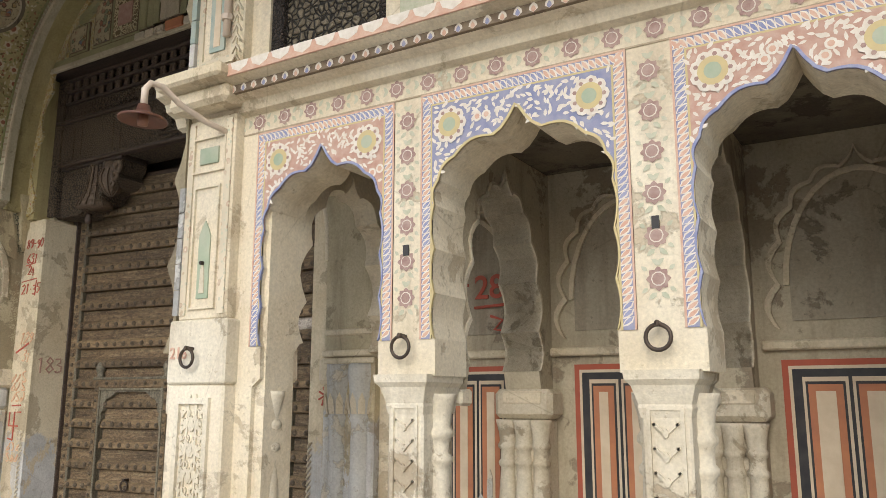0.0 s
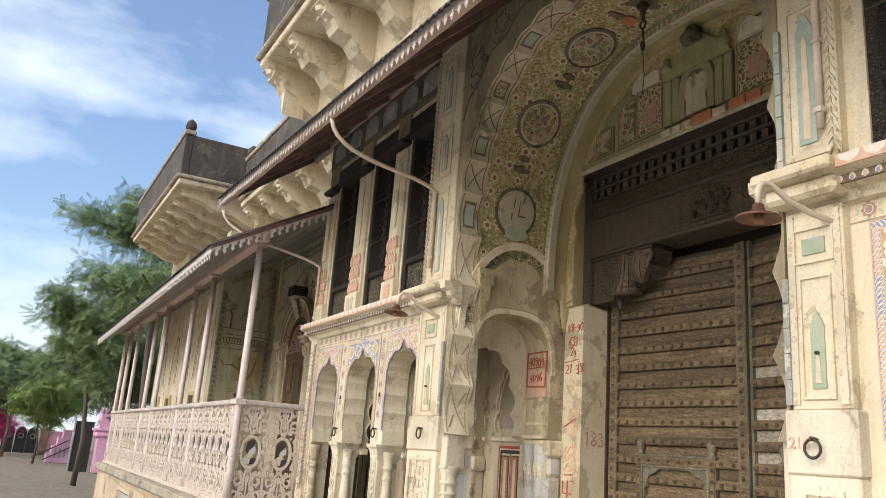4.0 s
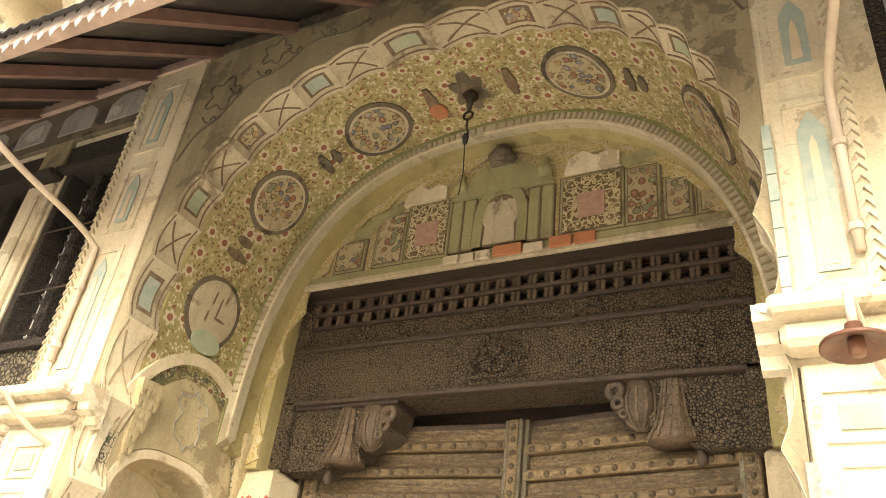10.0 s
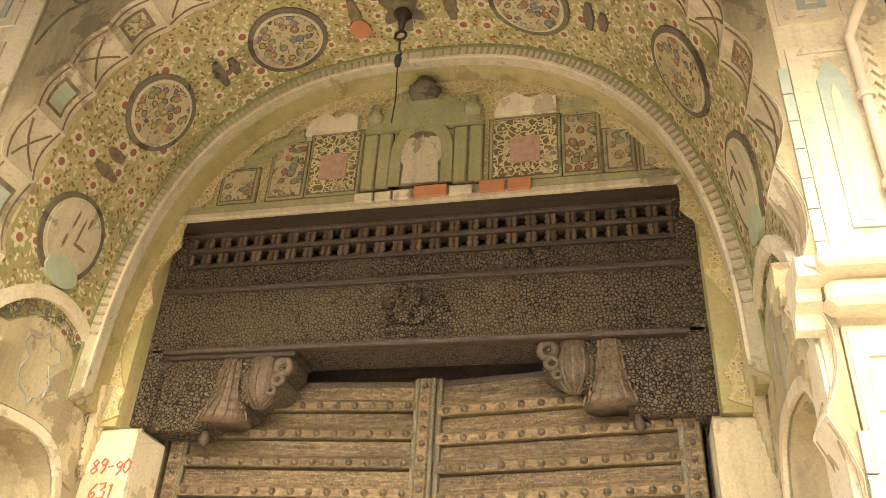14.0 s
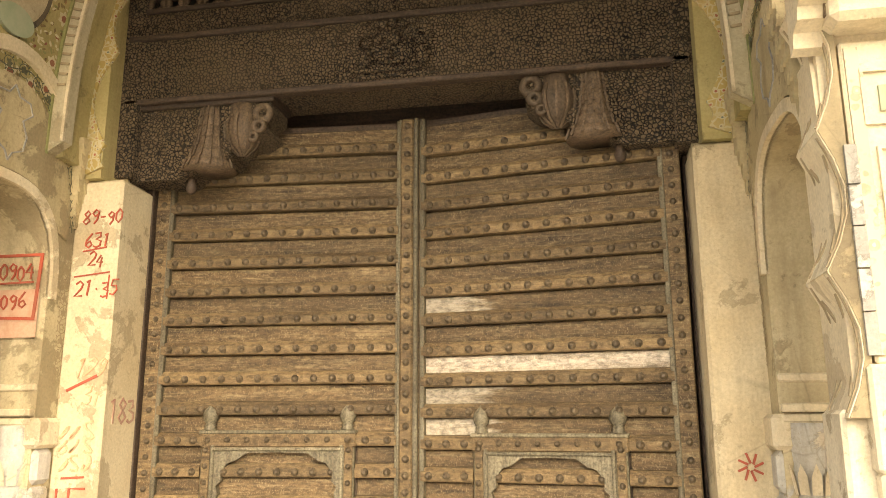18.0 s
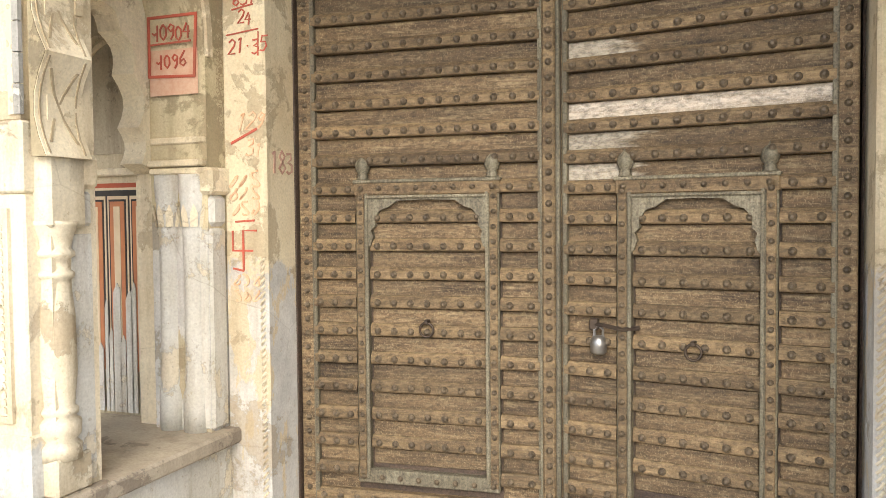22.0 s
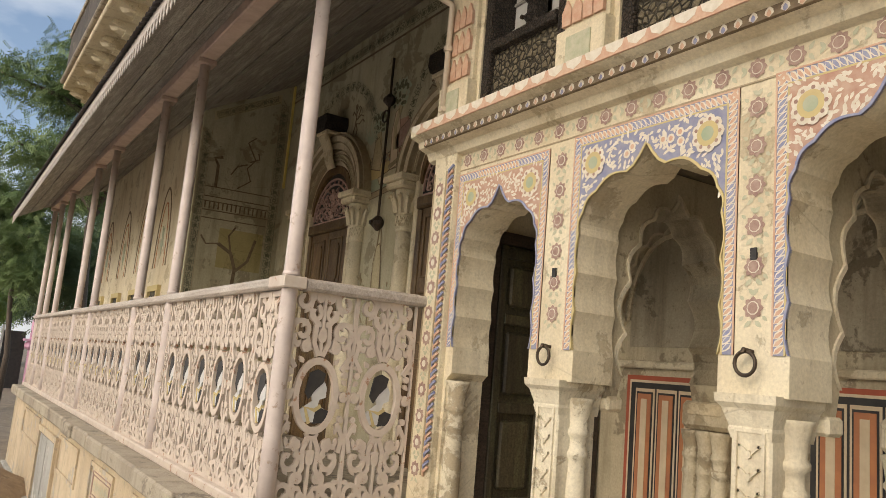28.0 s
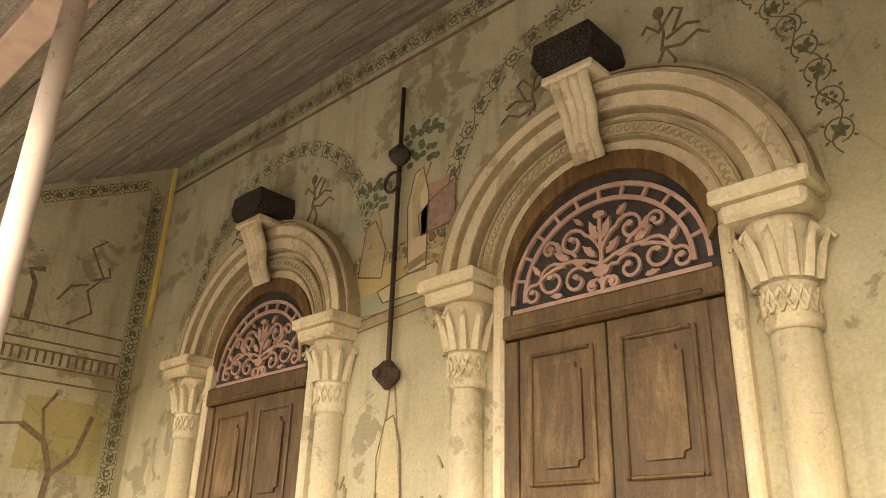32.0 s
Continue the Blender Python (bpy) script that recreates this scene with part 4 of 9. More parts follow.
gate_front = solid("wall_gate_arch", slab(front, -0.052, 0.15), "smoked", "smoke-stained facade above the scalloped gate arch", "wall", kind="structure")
# vault, a shell over the recess
v_in = super_arch(GX, half, 2.95, APEX, 48, 2.5)
v_out = super_arch(GX, half + 0.2, 2.95, APEX + 0.2, 48, 2.5)
vault = solid("ceiling_vault", band(v_out, v_in, 0.15, 1.0), "vaultbase", "barrel vault painted all over with dark floral mosaic", "ceiling", kind="structure")
w_in = super_arch(GX, half - 0.085, 3.0, APEX - 0.08, 48, 2.5)
part("white_rib", band(v_in, w_in, 0.745, 0.80), "rib", vault, "white moulded rib along the back of the vault")
part("rib_back", band(v_in, super_arch(GX, half - 0.05, 2.95, APEX - 0.05, 48, 2.5), 0.80, 0.955), "vaultbase", vault)
part("rib_fillet", band(super_arch(GX, half - 0.004, 2.95, APEX - 0.004, 48, 2.5), super_arch(GX, half - 0.016, 2.95, APEX - 0.016, 48, 2.5), 0.735, 0.75), "leafolive", vault, "dark painted leaf line along the rib")
part("rib_fillet", band(super_arch(GX, half - 0.072, 3.0, APEX - 0.068, 48, 2.5), w_in, 0.737, 0.75), "cream", vault)
cusp_line = foils([(GX - half + 0.14, 2.95)] + super_arch(GX, half - 0.14, 3.05, APEX - 0.135, 15, 2.5) + [(GX + half - 0.14, 2.95)], 0.20, 6)
back_line = [tuple(Vector(p) + (Vector(p) - Vector((GX, 3.45))).normalized() * 0.085) for p in cusp_line]
part("cusped_border", band(back_line, cusp_line, 0.940, 0.957), "f_crown", vault, "yellow cusped border behind the rib")
# tympanum above the beam
tym = [(XL + 0.12, 3.945)] + [(x, z) for x, z in super_arch(GX, half - 0.06, 2.90, APEX - 0.05, 48, 2.5) if z > 3.96] + [(XR - 0.12, 3.945)]
tympanum = solid("wall_tympanum", slab(tym, 0.96, 1.3), "f_crown", "painted tympanum with niches above the gate beam", "wall", kind="structure")
# wall that carries the gate
solid("wall_gate_left", box(-1.60, -1.03, 1.07, 1.5, GZ, 4.0), "recess", "plaster wall at the gate's hinge side", "wall", kind="structure")
solid("wall_gate_right", box(1.41, 2.0, 1.07, 1.5, GZ, 4.0), "recess", "plaster wall at the gate's hinge side", "wall", kind="structure")
# added wall: the passage's darkness is put into its near-black colour
solid("wall_behind_gate", box(-1.6, 2.0, 1.5, 1.6, GZ, 5.6), "plaindark", "added dark-coloured wall in place of the deep unlit passage", "wall", kind="structure")
for sx, x0, x1 in (("left", -1.30, -1.083), ("right", 1.437, 1.70)):
    solid(f"wall_beside_beam_{sx}", box(x0, x1, 0.953, 1.069, 2.902, 3.93), "vaultbase", "bare cream plaster beside the beam with nail holes", "wall", kind="structure")
for sx, x0, x1 in (("left", -1.21, -0.99), ("right", 1.40, 1.62)):
    p = solid(f"pillar_{sx}", box(x0, x1, 0.98, 1.30, GZ, 2.90, 0.012), "pillar", "cream plastered gate pillar with red scrawled numbers", "pillar", kind="structure")
# side walls of the recess: a round arch in front, a cusped one behind
for sx, face, sgn in (("left", XL, -1), ("right", XR, 1)):
    m = Matrix.Translation((face, 0, 0)) @ turned("right" if sgn < 0 else "left")
    line = super_arch(0.51, 0.35, 2.36, 2.775, 24, 2.9)
    shape = [(0.02, FLOOR), (0.16, FLOOR)] + line + [(0.86, FLOOR), (1.06, FLOOR), (1.06, 3.4), (0.152, 3.4), (0.152, 1.862), (0.02, 1.862)]
    w = solid(f"wall_recess_{sx}", slab(shape, 0.0, 0.30), "recess", "side wall of the gate recess with a round arched opening", "wall", kind="structure", at=m)
    arch2 = cusped(0.51, 0.31, 1.90, 2.63, 7, 2.1)
    shape2 = [(0.02, FLOOR), (0.17, FLOOR), (0.17, 1.86), (0.20, 1.895)] + arch2 + [(0.82, 1.895), (0.90, 1.86), (0.90, FLOOR), (1.0, FLOOR), (1.0, 3.0), (0.02, 3.0)]
    solid(f"wall_recess_inner_{sx}", slab(shape2, 0.30, 0.42), "cream", "inner cusped arch leading into the loggia", "wall", kind="structure", at=m)
    o = super_arch(0.51, 0.385, 2.36, 2.815, 24, 2.9)
    part("arch_moulding", band(o, line, -0.016, 0.01), "cream", w, "pale moulded edge of the round arch")
    o2 = super_arch(0.53, 0.52, 2.60, 3.34, 20, 2.0)
    i2 = super_arch(0.53, 0.47, 2.60, 3.28, 20, 2.0)
    part("outer_moulding", band(o2, i2, -0.03, 0.01), "cream", w, "white hood moulding above the arch")

# ---- upper storey ----
for side, x0, x1, wins in (("left", -4.20, XL, [(-3.92, -3.33), (-3.02, -2.50), (-2.22, -1.72)]), ("right", XR, 9.0, [(1.98, 2.56), (2.86, 3.40), (3.70, 4.25)])):
    xs = [x0] + [v for w in wins for v in w] + [x1]
    b = bmesh.new()
    for a, c in zip(xs[::2], xs[1::2]):
        box(a, c, 0.004, 0.30, 2.90, 4.62, 0, b)
    box(x0, x1, 0.004, 0.30, 4.62, 5.55, 0, b)
    box(x0, x1, 0.004, 0.30, 2.90, 2.98, 0, b)
    solid(f"wall_upper_{side}", b, "cream", "weathered cream upper storey wall between carved windows", "wall", kind="structure")
    # darkness of the unlit rooms is given by the wall colour
    solid(f"wall_upper_inside_{side}", box(x0, x1, 0.75, 0.85, 2.9, 5.5), "dusky", "dark room wall behind the upper windows", "wall", kind="structure")
solid("wall_upper_end_left", box(-4.20, -4.0, 0.304, 1.0, 2.9, 5.5), "dusky", "side of the upper bay above the verandah", "wall", kind="structure")
solid("wall_upper_terrace", box(-4.2, 9.0, 0.0, 0.4, 5.56, 6.2), "dusky", "dark wall band above the awning", "wall", kind="structure")

# ---- verandah ----
VF = 1.10
solid("plinth_verandah", box(-14.0, -4.08, -0.80, 0.92, GZ, 0.98), "plinth", "dusty cream verandah plinth with arched vents", "plinth", kind="structure")
solid("plinth_slab", box(-14.0, -4.00, -0.88, 0.92, 0.98, VF, 0.015), "stone", "broken stone slab edging the verandah floor", "slab", kind="structure")
solid("wall_verandah", box(-8.85, -4.2, 0.92, 1.2, VF, 5.0), "verandah", "painted verandah wall with two arched doors", "wall", kind="structure")
solid("wall_verandah_end", box(-9.1, -8.83, 0.0, 1.2, VF, 5.0), "verandah", "end wall of the verandah recess with painted panels", "wall", kind="structure")
solid("wall_verandah_left", box(-14.0, -9.1, 0.0, 0.3, VF, 4.6), "cream", "long cream verandah wall with small windows", "wall", kind="structure")
solid("wall_beyond", box(-16.0, -4.2, 1.2, 1.6, 3.5, 7.2), "ochre", "stained wall of the storey above the verandah", "wall", kind="structure")

# ---- the studded gate ----
def stud_bm(bm, x, y, z, r=0.010):
    """A round rivet with a blunt point."""
    rings = []
    for f, d in ((1.0, 0.0), (0.86, 0.42), (0.34, 1.0)):
        rings.append([bm.verts.new((x + f * r * math.cos(k * math.pi / 4 + 0.39), y - d * r * 0.95, z + f * r * math.sin(k * math.pi / 4 + 0.39))) for k in range(8)])
    for a, b in zip(rings, rings[1:]):
        for k in range(8):
            bm.faces.new((a[k], a[(k + 1) % 8], b[(k + 1) % 8], b[k]))
    bm.faces.new(rings[-1])


def gate_leaf(width, wx0, wx1, wz0, wz1, low, high, rows, pale, stile_a, stile_b, studded, at, label):
    """One leaf: a dark back board, panels, battens with studs, two stiles, and a wicket door of its own. x runs from 0 to width, the face is at y = 0."""
    leaf = thing("gate_leaf", label, "gate", "leaves of the great gate", at)
    studs = bmesh.new()
    POST = 0.060
    wi0, wi1, wtop = wx0 + POST, wx1 - POST, wz1 - 0.06
    # dark board shows through the gaps as the battens' shadow line
    part("back_board", box(0.0, width, 0.006, 0.04, low - 0.08, high), "plaindark", leaf)

    def spans(z0, z1):
        if z1 > wz0 and z0 < wz1:
            return [(stile_a, wx0), (wx1, width - stile_b)]
        return [(stile_a, width - stile_b)]

    def panel(a, b, z0, z1, mat, par, y):
        """A board with a worn chamfer, set between two battens."""
        if b - a > 0.03 and z1 - z0 > 0.02:
            part("plank", box(a + 0.008, b - 0.008, y, 0.03, z0, z1, 0.004), mat, par)

    wicket = part("wicket_door", box(wi0 - 0.01, wi1 + 0.01, 0.010, 0.03, wz0 + 0.06, wtop + 0.02), "plaindark", leaf, "low wicket door with an ogee head")
    edges = [low] + rows + [high]
    for z0, z1 in zip(edges, edges[1:]):
        mid = (z0 + z1) / 2
        lo, hi = z0 + 0.027, z1 - 0.0295
        for a, b in spans(mid - 0.03, mid + 0.03):
            mat = next((m for p0, p1, m in pale if p0 <= mid <= p1), "gate")
            panel(a, b, lo, hi, mat, leaf, random.Random(int(z0 * 1000 + a * 77)).uniform(-0.006, -0.001))
        if wz0 + 0.05 < mid < wtop:
            panel(wi0, wi1, max(lo, wz0 + 0.07), min(hi, wtop), "gate", wicket, -0.001)

    def batten(a, b, z, y, par):
        """A board that slopes forward to a square lower edge."""
        own = bmesh.new()
        prof = [(0.006, 0.034), (y + 0.014, 0.030), (y, 0.012), (y, -0.020), (y + 0.004, -0.026), (0.006, -0.028)]
        ends = [[own.verts.new((x, yy, z + dz)) for yy, dz in prof] for x in (a + 0.003, b - 0.003)]
        for k in range(len(prof)):
            j = (k + 1) % len(prof)
            own.faces.new((ends[0][k], ends[1][k], ends[1][j], ends[0][j]))
        own.faces.new(ends[0]); own.faces.new(ends[1])
        part("batten", own, "batten", par)
        n = max(2, round((b - a) / 0.085))
        for k in range(n):
            stud_bm(studs, a + (k + 0.5) * (b - a) / n, y, z - 0.003, 0.0175)

    for z in rows:
        for a, b in spans(z - 0.02, z + 0.02):
            if b - a > 0.03:
                batten(a, b, z, -0.034, leaf)
        if wz0 + 0.12 < z < wtop - 0.06:
            batten(wi0, wi1, z, -0.022, wicket)
    # stiles
    for a, b, rivets in ((0.0, stile_a, studded[0]), (width - stile_b, width, studded[1])):
        part("stile", box(a, b, -0.026, 0.035, low - 0.08, high, 0.005), "gate", leaf)
        inner = b + 0.006 if a == 0 else a - 0.006
        part("stile_fillet", box(inner - 0.011, inner + 0.011, -0.032, 0.0, low - 0.08, high, 0.004), "gateframe", leaf, "greyed fillet beside the stile")
        if rivets:
            for z in np.arange(low, high, 0.067):
                stud_bm(studs, (a + b) / 2, -0.026, z, 0.0145)
    part("bottom_rail", box(stile_a, width - stile_b, -0.020, 0.035, low - 0.08, low + 0.01, 0.004), "batten", leaf)
    # wicket frame with a cusped head
    c, hw = (wi0 + wi1) / 2, (wi1 - wi0) / 2
    for a, b, s in ((wx0, wi0, 1), (wi1, wx1, -1)):
        part("frame_post", box(a, b, -0.034, 0.02, wz0, wz1, 0.005), "gateframe", leaf)
        e = b - 0.006 if s > 0 else a + 0.006
        part("frame_fillet", box(e - 0.008, e + 0.008, -0.042, -0.03, wz0 + 0.02, wz1 - 0.04, 0.003), "gateframe", leaf)
        part("frame_board", box(a + (0.006 if s > 0 else 0.018), b - (0.018 if s > 0 else 0.006), -0.040, -0.03, wz0 + 0.02, wz1 - 0.01, 0.003), "batten", leaf)
        for z in np.arange(wz0 + 0.05, wz1 - 0.03, 0.067):
            stud_bm(studs, (a + b) / 2 - s * 0.006, -0.040, z, 0.013)
    part("frame_sill", box(wx0, wx1, -0.036, 0.02, wz0, wz0 + 0.065, 0.005), "gateframe", leaf)
    part("frame_head", box(wx0 - 0.006, wx1 + 0.006, -0.040, 0.02, wz1 - 0.050, wz1 + 0.010, 0.005), "batten", leaf)
    part("head_fillet", box(wx0 - 0.010, wx1 + 0.010, -0.046, 0.02, wz1 + 0.006, wz1 + 0.022, 0.004), "gateframe", leaf)
    part("head_fillet", box(wi0 - 0.01, wi1 + 0.01, -0.044, 0.02, wz1 - 0.064, wz1 - 0.050, 0.003), "gateframe", leaf)
    for z in (wz0 + 0.03, wz1 - 0.018):
        for k in range(8):
            stud_bm(studs, wx0 + 0.03 + k * (wx1 - wx0 - 0.06) / 7, -0.040, z, 0.0135)
    zt = wz1 - 0.055
    head = [(c - hw - 0.005, zt), (c + hw + 0.005, zt), (c + hw + 0.005, zt - 0.24), (c + hw - 0.012, zt - 0.225), (c + hw - 0.024, zt - 0.185), (c + hw - 0.014, zt - 0.155), (c + hw - 0.035, zt - 0.135),
            (c + hw - 0.032, zt - 0.10), (c + hw - 0.06, zt - 0.062), (c + hw - 0.10, zt - 0.048), (c + hw - 0.14, zt - 0.020), (c, zt - 0.016), (c - hw + 0.14, zt - 0.020), (c - hw + 0.10, zt - 0.048), (c - hw + 0.06, zt - 0.062),
            (c - hw + 0.032, zt - 0.10), (c - hw + 0.035, zt - 0.135), (c - hw + 0.014, zt - 0.155), (c - hw + 0.024, zt - 0.185), (c - hw + 0.012, zt - 0.225), (c - hw - 0.005, zt - 0.24)]
    part("cusped_head", slab(head, -0.034, 0.0), "gateframe", leaf, "greyed cusped timber head of the wicket")
    fin = mesh_of(lathe([(0.028, 0), (0.030, 0.008), (0.022, 0.014), (0.026, 0.022), (0.020, 0.030), (0.031, 0.042), (0.036, 0.062), (0.030, 0.085), (0.014, 0.105), (0.003, 0.118)], 10), "finial", "gateframe", True)
    for x in (wx0 + 0.032, wx1 - 0.032):
        part("finial", fin, None, leaf, m=Matrix.Translation((x, -0.020, wz1 + 0.020)))
    zr = (wz0 + wz1) / 2 + 0.03
    part("ring_pull", torus((c, -0.034, zr), 0.032, 0.006), "iron", wicket, "dark iron ring pull", True)
    part("ring_staple", box(c - 0.01, c + 0.01, -0.045, 0.0, zr + 0.025, zr + 0.045, 0.003), "iron", wicket)
    tagged(part("studs", studs, "stud", leaf, "rows of blunt iron rivets"), kind="stuff")
    return leaf


def along(x0, y0, x1, y1):
    return Matrix.Translation((x0, y0, 0)) @ Matrix.Rotation(math.atan2(y1 - y0, x1 - x0), 4, "Z")


left_rows = [0.347 + 0.1309 * k for k in range(22)]
right_rows = [0.350 + 0.1293 * k for k in range(22)]
left_leaf = gate_leaf(1.20, 0.288, 0.962, 0.42, 1.805, 0.24, 3.22, left_rows, [], 0.070, 0.05, (True, False), along(-0.98, 1.27, 0.22, 1.36), "closed leaf of an old studded plank gate with a wicket")
right_leaf = gate_leaf(1.165, 0.280, 0.900, 0.36, 1.79, 0.24, 3.22, right_rows, [(2.05, 2.14, "gatepale"), (2.30, 2.40, "gateworn"), (1.92, 2.02, "gateworn"), (1.79, 1.89, "gateworn")], 0.045, 0.070, (False, True), along(0.225, 1.36, 1.385, 1.165), "padlocked leaf of an old studded plank gate with bleached boards")
astragal = thing("gate_astragal", "studded closing moulding between the gate leaves", "moulding", at=Matrix.Translation((0.205, 1.335, 0)))
part("moulding", box(-0.030, 0.028, -0.03, 0.0, 0.22, 3.22, 0.008), "batten", astragal)
part("fillet", box(0.030, 0.050, -0.036, 0.0, 0.22, 3.22, 0.005), "gateframe", astragal, "greyed fillet")
part("fillet", box(-0.042, -0.031, -0.022, 0.0, 0.22, 3.22, 0.003), "gateframe", astragal)
bm = bmesh.new()
for z in np.arange(0.3, 3.2, 0.067):
    stud_bm(bm, 0.0, -0.03, z, 0.0165)
tagged(part("studs", bm, "stud", astragal), kind="stuff")
# dark jambs in the gate opening
for x0, x1 in ((-1.04, -0.985), (1.39, 1.43)):
    solid("gate_jamb", box(x0, x1, 1.22, 1.33, 0.0, 3.3, 0.006), "plaindark", "dark timber jamb beside the gate leaf", "jamb", "gate jambs")
solid("gate_threshold", box(-1.05, 1.45, 1.10, 1.50, GZ, 0.19, 0.01), "stone", "worn stone threshold under the gate", "threshold", kind="structure")
# padlock, hasp and chain
lock = thing("padlock", "steel padlock hanging from an iron hasp on the gate", "padlock", at=Matrix.Translation((0.42, 1.285, 1.12)))
part("body", lathe([(0.02, -0.05), (0.034, -0.04), (0.036, 0.0), (0.026, 0.025), (0.015, 0.03)], 12), "steel", lock, "", True)
part("shackle", tube([(-0.018, 0, 0.02), (-0.018, 0, 0.055), (0, 0, 0.072), (0.018, 0, 0.055), (0.018, 0, 0.02)], 0.006, 6), "steel", lock)
part("hasp", tube([(-0.03, 0.01, 0.075), (0.02, -0.01, 0.075), (0.10, -0.02, 0.06), (0.17, -0.01, 0.07)], 0.010, 6), "iron", lock)
part("bolt", box(-0.04, 0.0, -0.005, 0.03, 0.05, 0.10, 0.006), "iron", lock)

# ---- carved beam over the gate ----
beam = thing("gate_beam", "massive dark carved timber beam with a spindle gallery", "beam")
BX0, BX1 = -1.115, 1.465
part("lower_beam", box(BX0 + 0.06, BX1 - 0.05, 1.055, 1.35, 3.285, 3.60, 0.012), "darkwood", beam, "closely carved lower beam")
part("lower_lip", box(BX0 + 0.05, BX1 - 0.04, 1.045, 1.10, 3.275, 3.30, 0.006), "plaindark", beam)
part("middle_lip", box(BX0 + 0.05, BX1 - 0.04, 1.035, 1.10, 3.585, 3.612, 0.006), "plaindark", beam)
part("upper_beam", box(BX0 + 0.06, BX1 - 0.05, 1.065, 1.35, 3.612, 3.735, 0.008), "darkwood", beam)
# black sheet gives the gallery's voids their shade
part("gallery_back", box(BX0 + 0.06, BX1 - 0.05, 1.16, 1.35, 3.735, 3.93), "darkvoid", beam)
for z in (3.735, 3.825, 3.915):
    part("gallery_rail", box(BX0 + 0.05, BX1 - 0.04, 1.055, 1.13, z, z + 0.022, 0.004), "plaindark", beam)
spin = mesh_of(lathe([(0.012, 0), (0.020, 0.008), (0.010, 0.018), (0.021, 0.034), (0.010, 0.050), (0.020, 0.060), (0.012, 0.068)], 6), "spindle", "spindle", True)
n = 27
for z in (3.757, 3.847):
    for k in range(n):
        for o in (-0.013, 0.013):
            part("spindle", spin, None, beam, m=Matrix.Translation((BX0 + 0.11 + k * (BX1 - BX0 - 0.22) / (n - 1) + o, 1.085, z)))
knob = mesh_of(lathe([(0.016, 0.0), (0.022, 0.012), (0.016, 0.026)], 6), "knob", "spindle", True)
for z in (3.777, 3.867):
    for k in range(n - 1):
        part("knob", knob, None, beam, m=Matrix.Translation((BX0 + 0.11 + (k + 0.5) * (BX1 - BX0 - 0.22) / (n - 1), 1.13, z)))
sc = bmesh.new()
for x in np.arange(BX0 + 0.1, BX1 - 0.08, 0.034):
    slab([(x - 0.014, 3.712), (x - 0.012, 3.690), (x, 3.676), (x + 0.012, 3.690), (x + 0.014, 3.712)], 1.056, 1.07, sc)
for x in np.arange(BX0 + 0.1, BX1 - 0.08, 0.11):
    torus((x, 1.064, 3.643), 0.019, 0.006, "y", 8, 4, sc)
    disc(x + 0.055, 3.643, 0.020, 0.011, 1.058, 1.07, 6, bm=sc)
tagged(part("leaf_row", sc, "darkwood", beam, "row of carved upright leaves"), kind="stuff")
for x0, x1 in ((BX0 + 0.03, BX0 + 0.12), (BX1 - 0.11, BX1 - 0.025)):
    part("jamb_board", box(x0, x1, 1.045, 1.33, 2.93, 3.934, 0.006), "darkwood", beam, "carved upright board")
# carved plaque of scrolls and a lotus in the middle
bars = bmesh.new()
for x in (-0.86, -0.78, -0.44, -0.36, -0.06, 0.46, 0.74, 0.82, 1.16, 1.24):
    box(x - 0.010, x + 0.010, 1.047, 1.06, 3.315, 3.572, 0.003, bars)
for z in (3.318, 3.562):
    box(BX0 + 0.13, BX1 - 0.12, 1.048, 1.06, z - 0.007, z + 0.007, 0.002, bars)
tagged(part("carved_bands", bars, "darkwood", beam, "carved upright bands dividing the beam"), kind="stuff")
plq = bmesh.new()
cx, cz = 0.20, 3.44
torus((cx, 1.045, cz + 0.01), 0.075, 0.012, bm=plq)
disc(cx, cz + 0.045, 0.03, 0.03, 1.02, 1.06, 10, bm=plq)
for s in (-1, 1):
    torus((cx + s * 0.12, 1.045, cz + 0.03), 0.045, 0.010, bm=plq, segs=12)
    disc(cx + s * 0.12, cz + 0.03, 0.018, 0.02, 1.025, 1.06, 8, bm=plq)
    disc(cx + s * 0.13, cz - 0.055, 0.022, 0.03, 1.02, 1.06, 8, bm=plq)
    disc(cx + s * 0.045, cz - 0.03, 0.03, 0.035, 1.02, 1.06, 10, bm=plq)
for k in range(7):
    a = math.pi * (k + 0.5) / 7
    disc(cx + 0.11 * math.cos(a), cz + 0.02 + 0.10 * math.sin(a), 0.016, 0.016, 1.03, 1.06, 7, bm=plq)
box(cx - 0.17, cx + 0.17, 1.03, 1.06, cz - 0.105, cz - 0.09, 0, plq)
part("plaque", plq, "darkwood", beam, "carved plaque of scrolls round a lotus", True)


